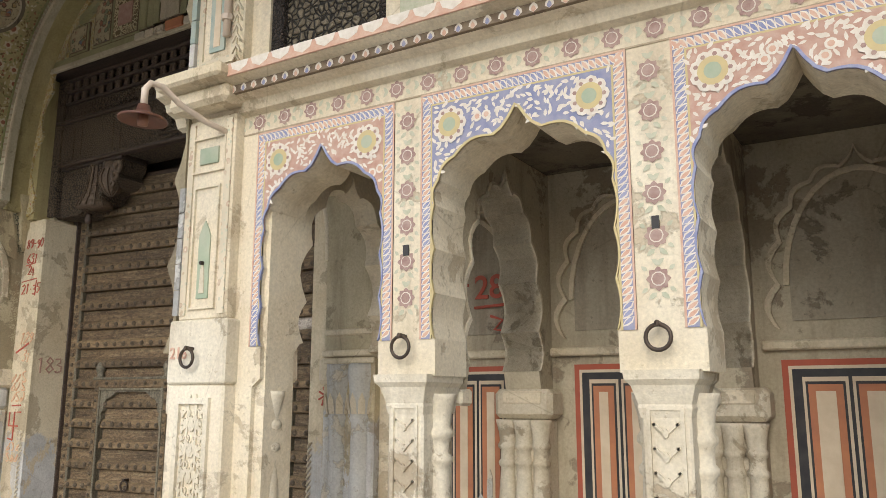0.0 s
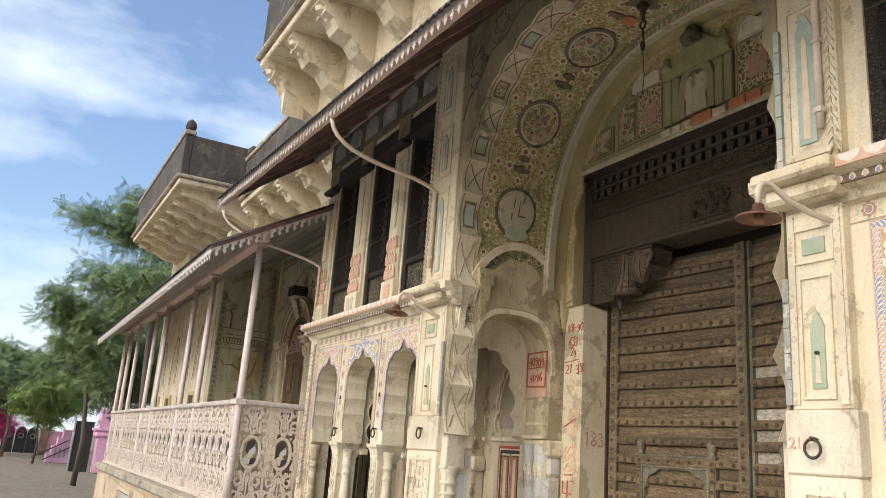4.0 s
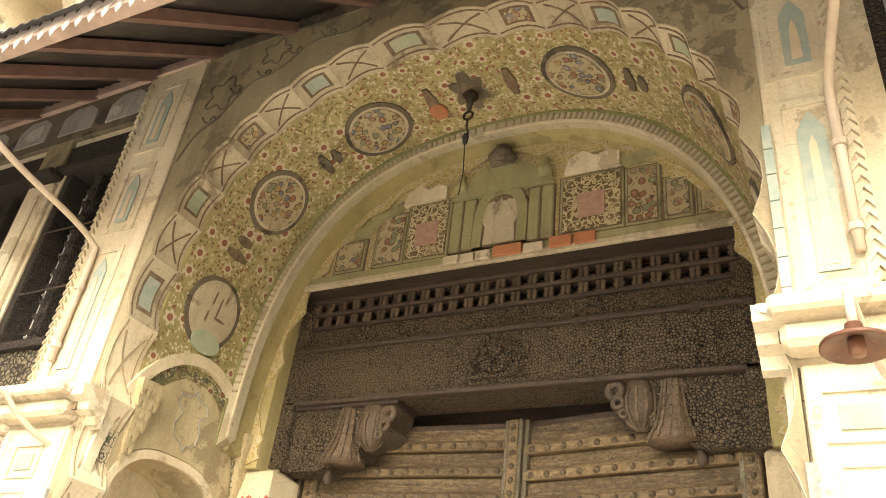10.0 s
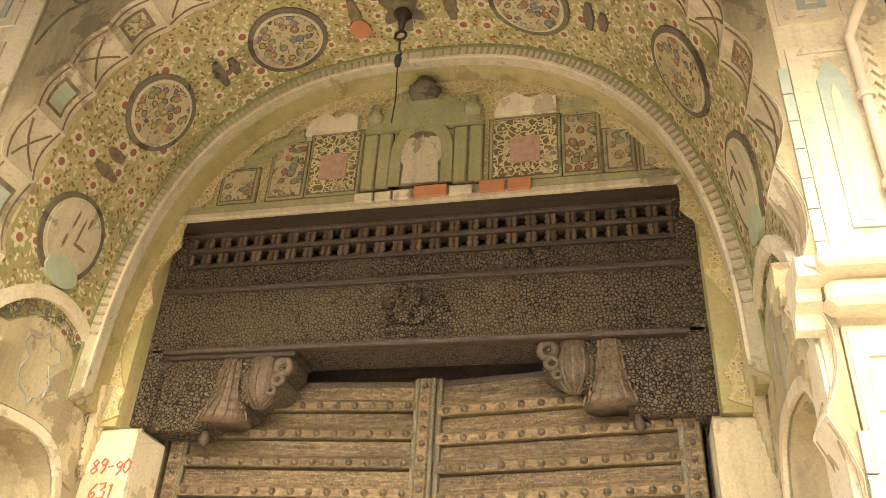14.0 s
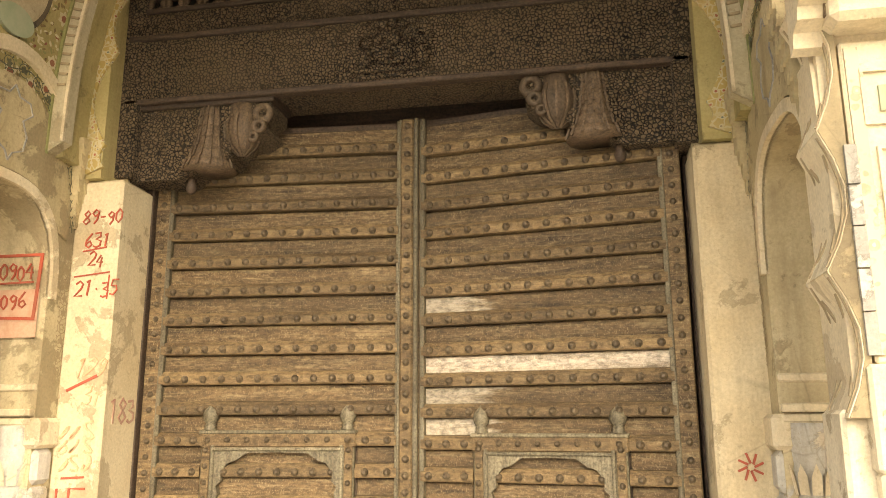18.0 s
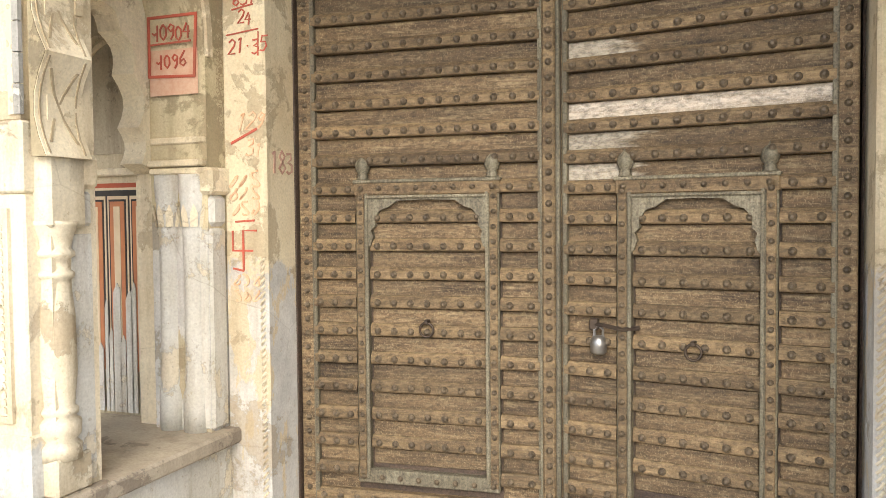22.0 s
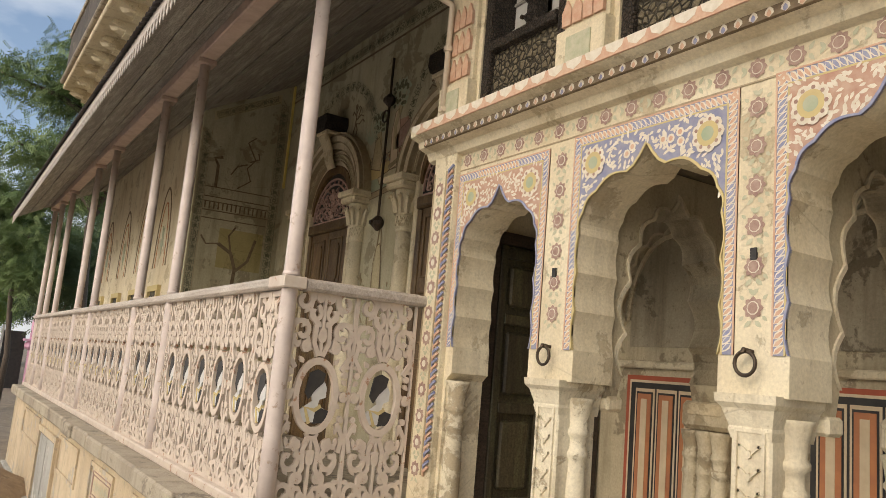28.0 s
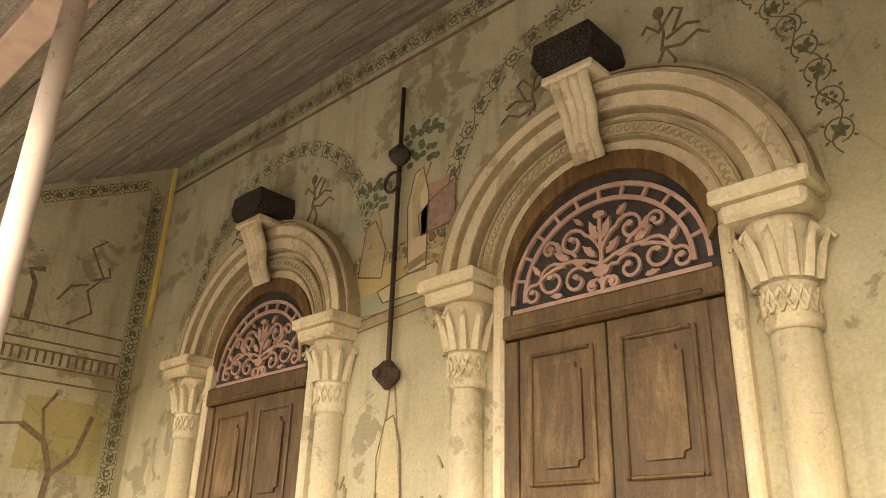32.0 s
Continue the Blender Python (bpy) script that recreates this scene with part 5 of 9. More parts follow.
def bracket(at, flip):
    """A stepped elephant-trunk bracket under the beam."""
    b = thing("gate_bracket", "dark carved timber bracket curling under the beam", "bracket", "brackets under the gate beam", at)
    s = -1 if flip else 1
    o = [(0.0, 0.0), (0.02, 0.33), (0.66, 0.36), (0.66, 0.29), (0.62, 0.245), (0.65, 0.21), (0.60, 0.165), (0.53, 0.155), (0.47, 0.115), (0.45, 0.075), (0.36, 0.07), (0.30, 0.03), (0.24, 0.0)]
    part("body", slab([(s * x, z) for x, z in o], 0.0, 0.20), "darkwood", b)
    part("cap", box(min(0, s * 0.68), max(0, s * 0.68), -0.02, 0.20, 0.335, 0.372, 0.005), "plaindark", b)
    tiers = ((0.335, 0.050), (0.285, 0.056), (0.235, 0.062), (0.185, 0.070), (0.135, 0.084), (0.085, 0.106))
    prof = [p for z, w in reversed(tiers) for p in ((w * 1.12, z - 0.048), (w, z - 0.012), (w * 0.86, z))]
    part("bell", lathe(prof, 12, (s * 0.37, 0.035)), "spindle", b, "flaring bell of carved overlapping scales", True)
    ribs = bmesh.new()
    for z, w in tiers:
        for k in range(7):
            g = math.pi + math.pi * (k + 0.5) / 7
            tube([(s * 0.37 + w * math.cos(g), 0.035 + w * math.sin(g), z), (s * 0.37 + w * 1.15 * math.cos(g), 0.035 + w * 1.15 * math.sin(g), z - 0.046)], 0.006, 4, ribs)
    part("bud", lathe([(0.012, 0.105), (0.055, 0.135), (0.082, 0.185), (0.086, 0.235), (0.070, 0.285), (0.072, 0.335)], 12, (s * 0.52, 0.045)), "spindle", b, "ribbed carved bud", True)
    for k in range(7):
        g = math.pi + math.pi * k / 6
        tube([(s * 0.52 + w * math.cos(g), 0.045 + w * math.sin(g), z) for w, z in ((0.016, 0.105), (0.058, 0.135), (0.085, 0.185), (0.089, 0.235), (0.073, 0.285))], 0.007, 4, ribs)
    tagged(part("ribs", ribs, "spindle", b, "fine carved ribs"), kind="stuff")
    curl = torus((s * 0.625, 0.0, 0.285), 0.034, 0.018, segs=12)
    torus((s * 0.61, -0.005, 0.225), 0.024, 0.014, segs=10, bm=curl)
    torus((s * 0.585, -0.005, 0.175), 0.018, 0.011, segs=10, bm=curl)
    part("curl", curl, "spindle", b, "", True)
    part("drop", lathe([(0.004, -0.055), (0.02, -0.045), (0.026, -0.02), (0.018, 0.0), (0.024, 0.015)], 8, (s * 0.27, 0.06)), "plaindark", b, "", True)
    return b


bracket(Matrix.Translation((-1.03, 1.09, 2.92)), False)
bracket(Matrix.Translation((1.41, 1.09, 2.95)), True)

# ---- tympanum paintings and niche ----
ty = 0.96
# added filler: shade under the ledge put in as a dark colour
part("ledge_soffit", box(-1.10, 1.50, 0.955, 1.16, 3.936, 3.944), "plaindark", tympanum)
part("ledge", box(-1.13, 1.53, 0.925, 0.955, 3.935, 3.972, 0.006), "dim", tympanum, "crumbling plaster ledge above the beam")
part("ledge", box(-1.10, 1.50, 0.935, 0.97, 3.972, 4.02, 0.006), "olive", tympanum)
for x0, x1, mt in ((-0.10, -0.01, "white"), (0.0, 0.08, "white"), (0.09, 0.17, "white"), (0.19, 0.35, "orange"), (0.36, 0.47, "white"), (0.50, 0.62, "orange"), (0.63, 0.74, "orange")):
    part("brick", box(x0, x1, 0.910, 0.95, 3.955, 4.005 if mt == "white" else 4.02, 0.005), mt, tympanum)
def framed(x0, x1, z0, z1, mat, dark="plinth"):
    part("panel_outline", box(x0 - 0.026, x1 + 0.026, 0.950, 0.965, z0 - 0.026, z1 + 0.026), "ink", tympanum)
    part("panel_inline", box(x0 - 0.006, x1 + 0.006, 0.9415, 0.962, z0 - 0.006, z1 + 0.006), "ink", tympanum)
    part("panel_frame", box(x0 - 0.018, x1 + 0.018, 0.945, 0.965, z0 - 0.018, z1 + 0.018, 0.004), "olive", tympanum)
    part("panel_painting", box(x0, x1, 0.938, 0.96, z0, z1), mat, tympanum, "small mural panel")
for x0, x1, z1 in ((-0.82, -0.66, 4.22), (-0.56, -0.40, 4.36), (-0.36, -0.12, 4.40), (0.56, 0.86, 4.38), (0.90, 1.04, 4.36), (1.09, 1.19, 4.26), (1.25, 1.33, 4.16)):
    framed(x0, x1, 4.05, z1, "f_scene" if x1 - x0 < 0.2 else "f_dark")
    if x1 - x0 > 0.2:
        part("panel_picture", box((x0 + x1) / 2 - 0.07, (x0 + x1) / 2 + 0.07, 0.932, 0.95, 4.12, 4.27), "maroon", tympanum, "dark maroon picture within a floral panel")
for x in (-0.055, 0.02, 0.40, 0.475):
    part("pilaster_outline", box(x - 0.037, x + 0.037, 0.942, 0.97, 4.035, 4.376), "ink", tympanum)
    part("pilaster", box(x - 0.032, x + 0.032, 0.93, 0.97, 4.04, 4.37, 0.006), "olive", tympanum)
part("niche_outline", slab([(0.05, 4.04)] + super_arch(0.21, 0.163, 4.20, 4.43, 12) + [(0.37, 4.04)], 0.934, 0.965), "ink", tympanum)
na = super_arch(0.21, 0.10, 4.20, 4.36, 12)
no = super_arch(0.21, 0.155, 4.20, 4.42, 12)
part("niche_arch", band(no, na, 0.925, 0.965), "olive", tympanum)
part("niche_jamb", box(0.055, 0.11, 0.925, 0.965, 4.04, 4.20), "olive", tympanum)
part("niche_jamb", box(0.31, 0.365, 0.925, 0.965, 4.04, 4.20), "olive", tympanum)
part("niche_back", slab([(0.12, 4.05), (0.30, 4.05)] + list(reversed(cusped(0.21, 0.09, 4.16, 4.35, 5))), 0.926, 0.962), "dim", tympanum, "pale green painted niche")
part("pediment", slab([(-0.09, 4.38), (0.51, 4.38), (0.47, 4.46), (0.36, 4.53), (0.28, 4.60), (0.21, 4.64), (0.14, 4.60), (0.06, 4.53), (-0.05, 4.46)], 0.915, 0.965), "olive", tympanum, "curved pediment over the niche")
part("pediment_bust", lathe([(0.07, 4.55), (0.085, 4.59), (0.055, 4.63), (0.045, 4.66), (0.012, 4.69)], 10, (0.21, 0.90)), "dusky", tympanum, "small dark knob on top of the pediment", True)
for x in (-0.04, 0.46):
    part("urn", lathe([(0.035, 4.42), (0.045, 4.46), (0.02, 4.50), (0.026, 4.53), (0.004, 4.55)], 8, (x, 0.915)), "olive", tympanum, "", True)
for x0, x1, z0 in ((-0.42, -0.14, 4.42), (0.56, 0.86, 4.42)):
    part("cloud_scroll", slab([(x0, z0), (x1, z0), (x1, z0 + 0.08), (x1 - 0.06, z0 + 0.11), (x1 - 0.12, z0 + 0.08), (x0 + 0.10, z0 + 0.13), (x0 + 0.03, z0 + 0.09)], 0.93, 0.962), "cream", tympanum, "pale scrolled cloud painted in relief")
for x0, x1, z0, z1 in ((-0.72, -0.42, 4.24, 4.40), (0.88, 1.18, 4.40, 4.44)):
    part("raking_ledge", slab([(x0, z0), (x1, z1), (x1, z1 + 0.05), (x0, z0 + 0.05)], 0.92, 0.962), "olive", tympanum)

# ---- vault medallions ----
def vault_at(u, y, lift=0.0):
    """A point on the vault: u is the angle in degrees from the left spring, y the depth."""
    a = radians(u)
    c, s = math.cos(a), math.sin(a)
    p = 2.5
    x = GX - (half - lift) * math.copysign(abs(c) ** (2 / p), c)
    return Vector((x, y, 2.95 + (APEX - lift - 2.95) * abs(s) ** (2 / p)))


def angle_of(z, left):
    u = math.degrees(math.asin(min(1, ((z - 2.95) / (APEX - 2.95)) ** (2.5 / 2))))
    return u if left else 180 - u


def vault_patch(u, y, ru, ry, lift, n=28, wave=0, deep=0.0):
    """An oval plate that follows the vault; ru and ry are half sizes in metres along and across."""
    bm = bmesh.new()
    step = (vault_at(u + 0.5, y) - vault_at(u - 0.5, y)).length
    rings = []
    for f in (0.0, 0.34, 0.67, 1.0):
        ring = []
        for k in range(n):
            a = 2 * math.pi * k / n
            s = f * (1 - deep * (0.5 + 0.5 * math.cos(wave * a)) if wave else f) if wave else f
            ring.append(bm.verts.new(vault_at(u + s * ru * math.cos(a) / step, y + s * ry * math.sin(a), lift)))
        rings.append(ring)
    for a, b in zip(rings[1:], rings[2:]):
        for k in range(n):
            bm.faces.new((a[k], a[(k + 1) % n], b[(k + 1) % n], b[k]))
    bm.faces.new(rings[1])
    for v in rings[0]:
        bm.verts.remove(v)
    base = [bm.verts.new(vault_at(u + ru * (1.0) * math.cos(2 * math.pi * k / n) / step, y + ry * math.sin(2 * math.pi * k / n), -0.01)) for k in range(n)]
    if not wave:
        for k in range(n):
            bm.faces.new((rings[3][k], rings[3][(k + 1) % n], base[(k + 1) % n], base[k]))
    else:
        for v in base:
            bm.verts.remove(v)
    return bm


MED = [(3.57, True, 0.44, "teal", 0.17), (4.23, True, 0.45, "f_scene", 0.16), (4.65, True, 0.50, "f_scene", 0.165), (4.64, False, 0.46, "f_scene", 0.165), (4.09, False, 0.40, "f_scene", 0.17), (3.57, False, 0.44, "teal", 0.17)]
for z, left, y, mt, r in MED:
    u = angle_of(z, left)
    part("medallion_ring", vault_patch(u, y, r + 0.028, 0.188, 0.012), "dusky", vault, "dark ring round an oval painted medallion")
    part("medallion_rim", vault_patch(u, y, r + 0.004, 0.162, 0.016), "dim", vault)
    part("medallion_picture", vault_patch(u, y, r - 0.012, 0.148, 0.020), mt if mt != "teal" else "dim", vault, "faded painted oval medallion")
    if mt == "teal":
        part("medallion_tint", vault_patch(u - (5 if left else -5), y + 0.02, 0.06, 0.10, 0.022), "greenp", vault)
for z, left, y in ((3.93, True, 0.42), (4.50, True, 0.50), (4.48, False, 0.45)):
    u = angle_of(z, left)
    for s in (-1, 1):
        part("bow_motif", vault_patch(u + s * 1.6, y, 0.028, 0.085 if s < 0 else 0.055, 0.013, 6), "ink" if z < 4.4 else "dusky", vault, "dark painted bow between medallions")
for u in (84, 96):
    part("bow_motif", vault_patch(u, 0.47, 0.03, 0.11, 0.014, 6), "ink", vault)
part("lotus_boss", vault_patch(90, 0.46, 0.145, 0.145, 0.020, 48, 6, 0.42), "dusky", vault, "dark petalled lotus boss at the crown")
part("lotus_boss", vault_patch(90, 0.46, 0.075, 0.075, 0.030, 36, 6, 0.3), "ink", vault)
part("boss_spot", vault_patch(84, 0.55, 0.05, 0.06, 0.016, 10), "orange", vault)
pend = thing("hanging_hook", "rusty lamp hook and chain hanging from the vault crown", "hook", at=Matrix.Translation((GX + 0.01, 0.46, 4.45)))
part("boss", lathe([(0.02, 0.25), (0.045, 0.22), (0.02, 0.19), (0.012, 0.12)], 10), "iron", pend, "", True)
part("ring", torus((0, 0, 0.085), 0.026, 0.007, segs=14), "iron", pend, "", True)
part("hook", tube([(0, 0, 0.06), (0, 0, 0.0), (0.012, 0, -0.03), (0.0, 0, -0.05)], 0.006, 6), "iron", pend)
part("lamp_holder", lathe([(0.012, -0.04), (0.018, -0.06), (0.012, -0.10)], 8), "black", pend, "", True)
part("cord", tube([(0, 0, -0.1), (0.005, 0.01, -0.28), (0.0, 0.0, -0.42)], 0.003, 5), "black", pend)
# white ribbing on the vault rib, and painted cartouches along the front edge
notch = mesh_of(box(-0.005, 0.005, 0.738, 0.747, -0.020, 0.020), "notch", "inkfaint")
for k in range(130):
    a = radians(6 + 168 * k / 129)
    cc, ss = math.cos(a), math.sin(a)
    x, z = GX - (half - 0.043) * math.copysign(abs(cc) ** 0.8, cc), 2.97 + (APEX - 0.042 - 2.97) * abs(ss) ** 0.8
    part("notch", notch, None, vault, m=Matrix.Translation((x, 0, z)) @ Matrix.Rotation(math.atan2(math.cos(a), math.sin(a)) * -1, 4, "Y"))
# close-set painted leaves and blossoms over the whole vault
def vault_paint(name, polys, lift, mat, label=""):
    """polys: (angle, depth, outline) with the outline in metres along and across the vault."""
    verts, faces = [], []
    for n, (u, y, poly) in enumerate(polys):
        k = VSTEP(u)
        up = lift + 0.0006 * (n * 0.618034 % 1)
        faces.append(tuple(range(len(verts), len(verts) + len(poly))))
        verts += [tuple(vault_at(u + a / k, y + b, up)) for a, b in poly]
    me = bpy.data.meshes.new(name)
    me.from_pydata(verts, [], faces)
    me.materials.append(MAT[mat])
    return tagged(part(name, me, None, vault, label), label, kind="stuff")


def VSTEP(u):
    return (vault_at(u + 0.5, 0.4) - vault_at(u - 0.5, 0.4)).length


rnd = random.Random(21)
bins = {"leafbrown": [], "leafred": [], "leafolive": [], "leafcream": []}
petals, hearts = [], []
blooms = []
u = 5.0
while u < 175:
    for y in np.arange(0.19, 0.83, 0.105):
        if rnd.random() < 0.62:
            blooms.append((u + rnd.uniform(-0.6, 0.6), y + rnd.uniform(-0.02, 0.02)))
    u += 0.125 / VSTEP(u)
for bu, by in blooms:
    r = rnd.uniform(0.028, 0.046)
    petals.append((bu, by, [(r * (0.85 + 0.2 * math.cos(6 * a)) * math.cos(a), r * (0.85 + 0.2 * math.cos(6 * a)) * math.sin(a)) for a in np.linspace(0, 6.283, 25)[:-1]]))
    hearts.append((bu, by, oval(0, 0, r * 0.45, r * 0.45, 8)))
u = 4.0
while u < 176:
    k = VSTEP(u)
    for y in np.arange(0.165, 0.828, 0.024):
        uu, yy = u + rnd.uniform(-0.009, 0.009) / k, y + rnd.uniform(-0.009, 0.009)
        if any(abs(yy - b[1]) < 0.036 and abs(uu - b[0]) * k < 0.036 for b in blooms):
            continue
        crown = abs(uu - 90) < 22
        f = rnd.random()
        mt = "leafbrown" if f < (0.20 if crown else 0.32) else "leafred" if f < 0.42 else "leafolive" if f < 0.62 else "leafcream"
        bins[mt].append((uu, yy, leaf_poly(0, 0, rnd.uniform(0.018, 0.032), rnd.uniform(0.009, 0.015), 3.0 * math.sin(uu * 0.4) + 2.4 * math.cos(yy * 21) + rnd.uniform(-0.9, 0.9))))
    u += 0.024 / k
for mt, polys in bins.items():
    vault_paint("painted_leaves", polys, 0.0025, mt, "close-set painted leaves on the vault")
vault_paint("blossoms", petals, 0.0032, "leafcream", "cream blossoms painted on the vault")
vault_paint("blossoms", hearts, 0.0042, "leafred")
for left in (True, False):
    u = angle_of(3.60, left)
    for du, dy, a, b in ((0.0, 0.02, 0.07, 0.006), (1.2, -0.03, 0.045, 0.006), (-1.8, 0.05, 0.008, 0.045), (-2.2, -0.04, 0.035, 0.007), (2.0, 0.05, 0.03, 0.006)):
        part("medallion_sketch", vault_patch(u + du, 0.44 + dy, a, b, 0.023, 6), "ink", vault)
# painted boxes on the soffit of the scalloped arch: crosses and cartouches by turns
def soffit_strip(pts, ya, yb, lift, bm=None):
    """A thin strip that follows the underside of the arch between depths ya and yb (one value or one for each point)."""
    own = bmesh.new()
    n = len(pts)
    ya = ya if isinstance(ya, list) else [ya] * n
    yb = yb if isinstance(yb, list) else [yb] * n
    rows = []
    for k in range(n):
        d = (Vector(pts[min(k + 1, n - 1)]) - Vector(pts[max(k - 1, 0)])).normalized()
        o = Vector(pts[k])
        r = Vector((d.y, -d.x))
        p, q = o + r * lift, o - r * 0.002
        rows.append([own.verts.new((p.x, ya[k], p.y)), own.verts.new((p.x, yb[k], p.y)), own.verts.new((q.x, yb[k], q.y)), own.verts.new((q.x, ya[k], q.y))])
    for a, b in zip(rows, rows[1:]):
        for j in range(4):
            own.faces.new((a[j], b[j], b[(j + 1) % 4], a[(j + 1) % 4]))
    own.faces.new(rows[0]); own.faces.new(rows[-1])
    return join(bm, own)


def inset(pts, f0, f1, n=7):
    P = [Vector(p) for p in pts]
    out = []
    for f in np.linspace(f0, f1, n):
        g = min(f * (len(P) - 1), len(P) - 1.0001)
        i = int(g)
        out.append(tuple(P[i].lerp(P[i + 1], g - i)))
    return out


for k in range(len(cusps) - 1):
    lobe = edge[5 * k:5 * k + 6]
    # head lobes take the darker plaster, jamb lobes the cream
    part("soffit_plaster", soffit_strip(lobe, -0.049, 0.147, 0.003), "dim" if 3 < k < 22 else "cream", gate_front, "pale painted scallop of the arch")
    ln = bmesh.new()
    for ya in (-0.034, 0.118):
        soffit_strip(inset(lobe, 0.03, 0.97), ya, ya + 0.007, 0.006, ln)
    if k % 2 or k < 4 or k > 21:
        a, b = inset(lobe, 0.14, 0.86), inset(lobe, 0.14, 0.86)
        ys = [-0.015 + 0.115 * j / 6 for j in range(7)]
        soffit_strip(a, ys, [y + 0.010 for y in ys], 0.006, ln)
        ys = ys[::-1]
        soffit_strip(b, ys, [y + 0.010 for y in ys], 0.007, ln)
    else:
        soffit_strip(inset(lobe, 0.18, 0.82), -0.005, 0.095, 0.0045, ln)
        part("cartouche", soffit_strip(inset(lobe, 0.25, 0.75), 0.008, 0.082, 0.0065), ("greenp", "f_scene", "teal")[k // 2 % 3], gate_front, "small painted cartouche on the arch soffit")
    tagged(part("brush_lines", ln, "ink" if 3 < k < 22 else "inkfaint", gate_front), kind="stuff")

# ---- columns of the loggias ----
half_col = mesh_of(lathe([(0.060, 0), (0.060, 0.045), (0.046, 0.065), (0.058, 0.085), (0.060, 0.125), (0.044, 0.145), (0.053, 0.155), (0.053, 0.168), (0.043, 0.180), (0.052, 0.30), (0.050, 0.48), (0.041, 0.585), (0.040, 0.605), (0.051, 0.615), (0.051, 0.628), (0.040, 0.638), (0.040, 0.675), (0.053, 0.685), (0.053, 0.698), (0.043, 0.710), (0.048, 0.745), (0.061, 0.785), (0.064, 0.80)], 12), "engaged_column", "white", True)


def column(x, at_y=0.10):
    """A square pier with a carved front panel and a turned half column on either jamb."""
    c = thing("loggia_column", "slender whitewashed pier with carved panel and turned half columns", "column", "columns of the loggia arches", Matrix.Translation((x, at_y, FLOOR)))
    part("base_block", box(-0.095, 0.095, -0.112, 0.095, 0.0, 0.14, 0.010), "white", c)
    part("shaft", box(-0.066, 0.066, -0.100, 0.085, 0.14, 1.0, 0.006), "white", c)
    part("foot_moulding", box(-0.075, 0.075, -0.108, 0.09, 0.14, 0.19, 0.010), "white", c)
    cap = bmesh.new()
    levels = [(0.066, 0.93), (0.072, 0.955), (0.070, 0.965), (0.086, 1.015), (0.099, 1.030), (0.102, 1.055)]
    loops = [[cap.verts.new((sx * w, (-0.034 - w if sy < 0 else 0.095), z)) for sx, sy in ((-1, -1), (1, -1), (1, 1), (-1, 1))] for w, z in levels]
    for a, b in zip(loops, loops[1:]):
        for k in range(4):
            cap.faces.new((a[k], a[(k + 1) % 4], b[(k + 1) % 4], b[k]))
    cap.faces.new(loops[0]); cap.faces.new(loops[-1])
    part("capital", cap, "white", c, "flaring moulded capital")
    fr = band([(-0.05, 0.22), (-0.05, 0.96), (0.05, 0.96), (0.05, 0.22), (-0.05, 0.22)], [(-0.04, 0.23), (-0.04, 0.95), (0.04, 0.95), (0.04, 0.23), (-0.04, 0.23)], -0.108, -0.098)
    part("panel_frame", fr, "white", c)
    vine = bmesh.new()
    for k, z in enumerate(np.arange(0.27, 0.93, 0.062)):
        for s in (-1, 1):
            ribbon([(s * (0.004 + 0.030 * math.sin(1.4 * f)), z + 0.045 * f - 0.02 * f * f) for f in np.linspace(0, 1.6, 7)], 0.007, -0.108, -0.098, vine)
        disc(0, z, 0.008, 0.012, -0.11, -0.098, 6, bm=vine)
    tagged(part("vine_relief", vine, "white", c, "carved scrolling vine"), kind="stuff")
    for s in (-1, 1):
        part("half_column", half_col, None, c, m=Matrix.Translation((s * 0.060, 0.0, 0.075)) @ Matrix.Diagonal((0.95, 0.95, 1.15, 1)))
    return c


first = column(-3.287)
for x in (-2.412, 2.643, 3.467):
    copy_thing(first, Matrix.Translation((x, 0.10, FLOOR)))


for wall_name, x in (("wall_right_bay", 1.985), ("wall_left_bay", -1.725)):
    jamb_wall = bpy.data.objects[wall_name]
    part("engaged_column", half_col, None, jamb_wall, m=Matrix.Translation((x, 0.09, FLOOR + 0.11)) @ Matrix.Diagonal((0.85, 0.85, 1.12, 1)))
    part("column_block", box(x - 0.05, x + 0.06, 0.0, 0.17, FLOOR, FLOOR + 0.13, 0.008), "white", jamb_wall)


def ring_handle(x, z, y):
    r = thing("iron_ring", "dark iron ring hanging from a staple in the pier", "ring", "iron rings on the loggia piers", Matrix.Translation((x, y, z)))
    part("ring", torus((0, -0.022, -0.035), 0.034, 0.006), "iron", r, "", True)
    part("staple", tube([(0, 0.01, 0.0), (0, -0.03, 0.004), (0, -0.034, -0.006)], 0.007, 6), "iron", r)
    return r


for x in (-3.287, -2.412, 2.643, 3.467):
    ring_handle(x, 1.885, -0.012)
ring_handle(-1.465, 1.89, -0.075)
ring_handle(1.735, 1.87, -0.075)

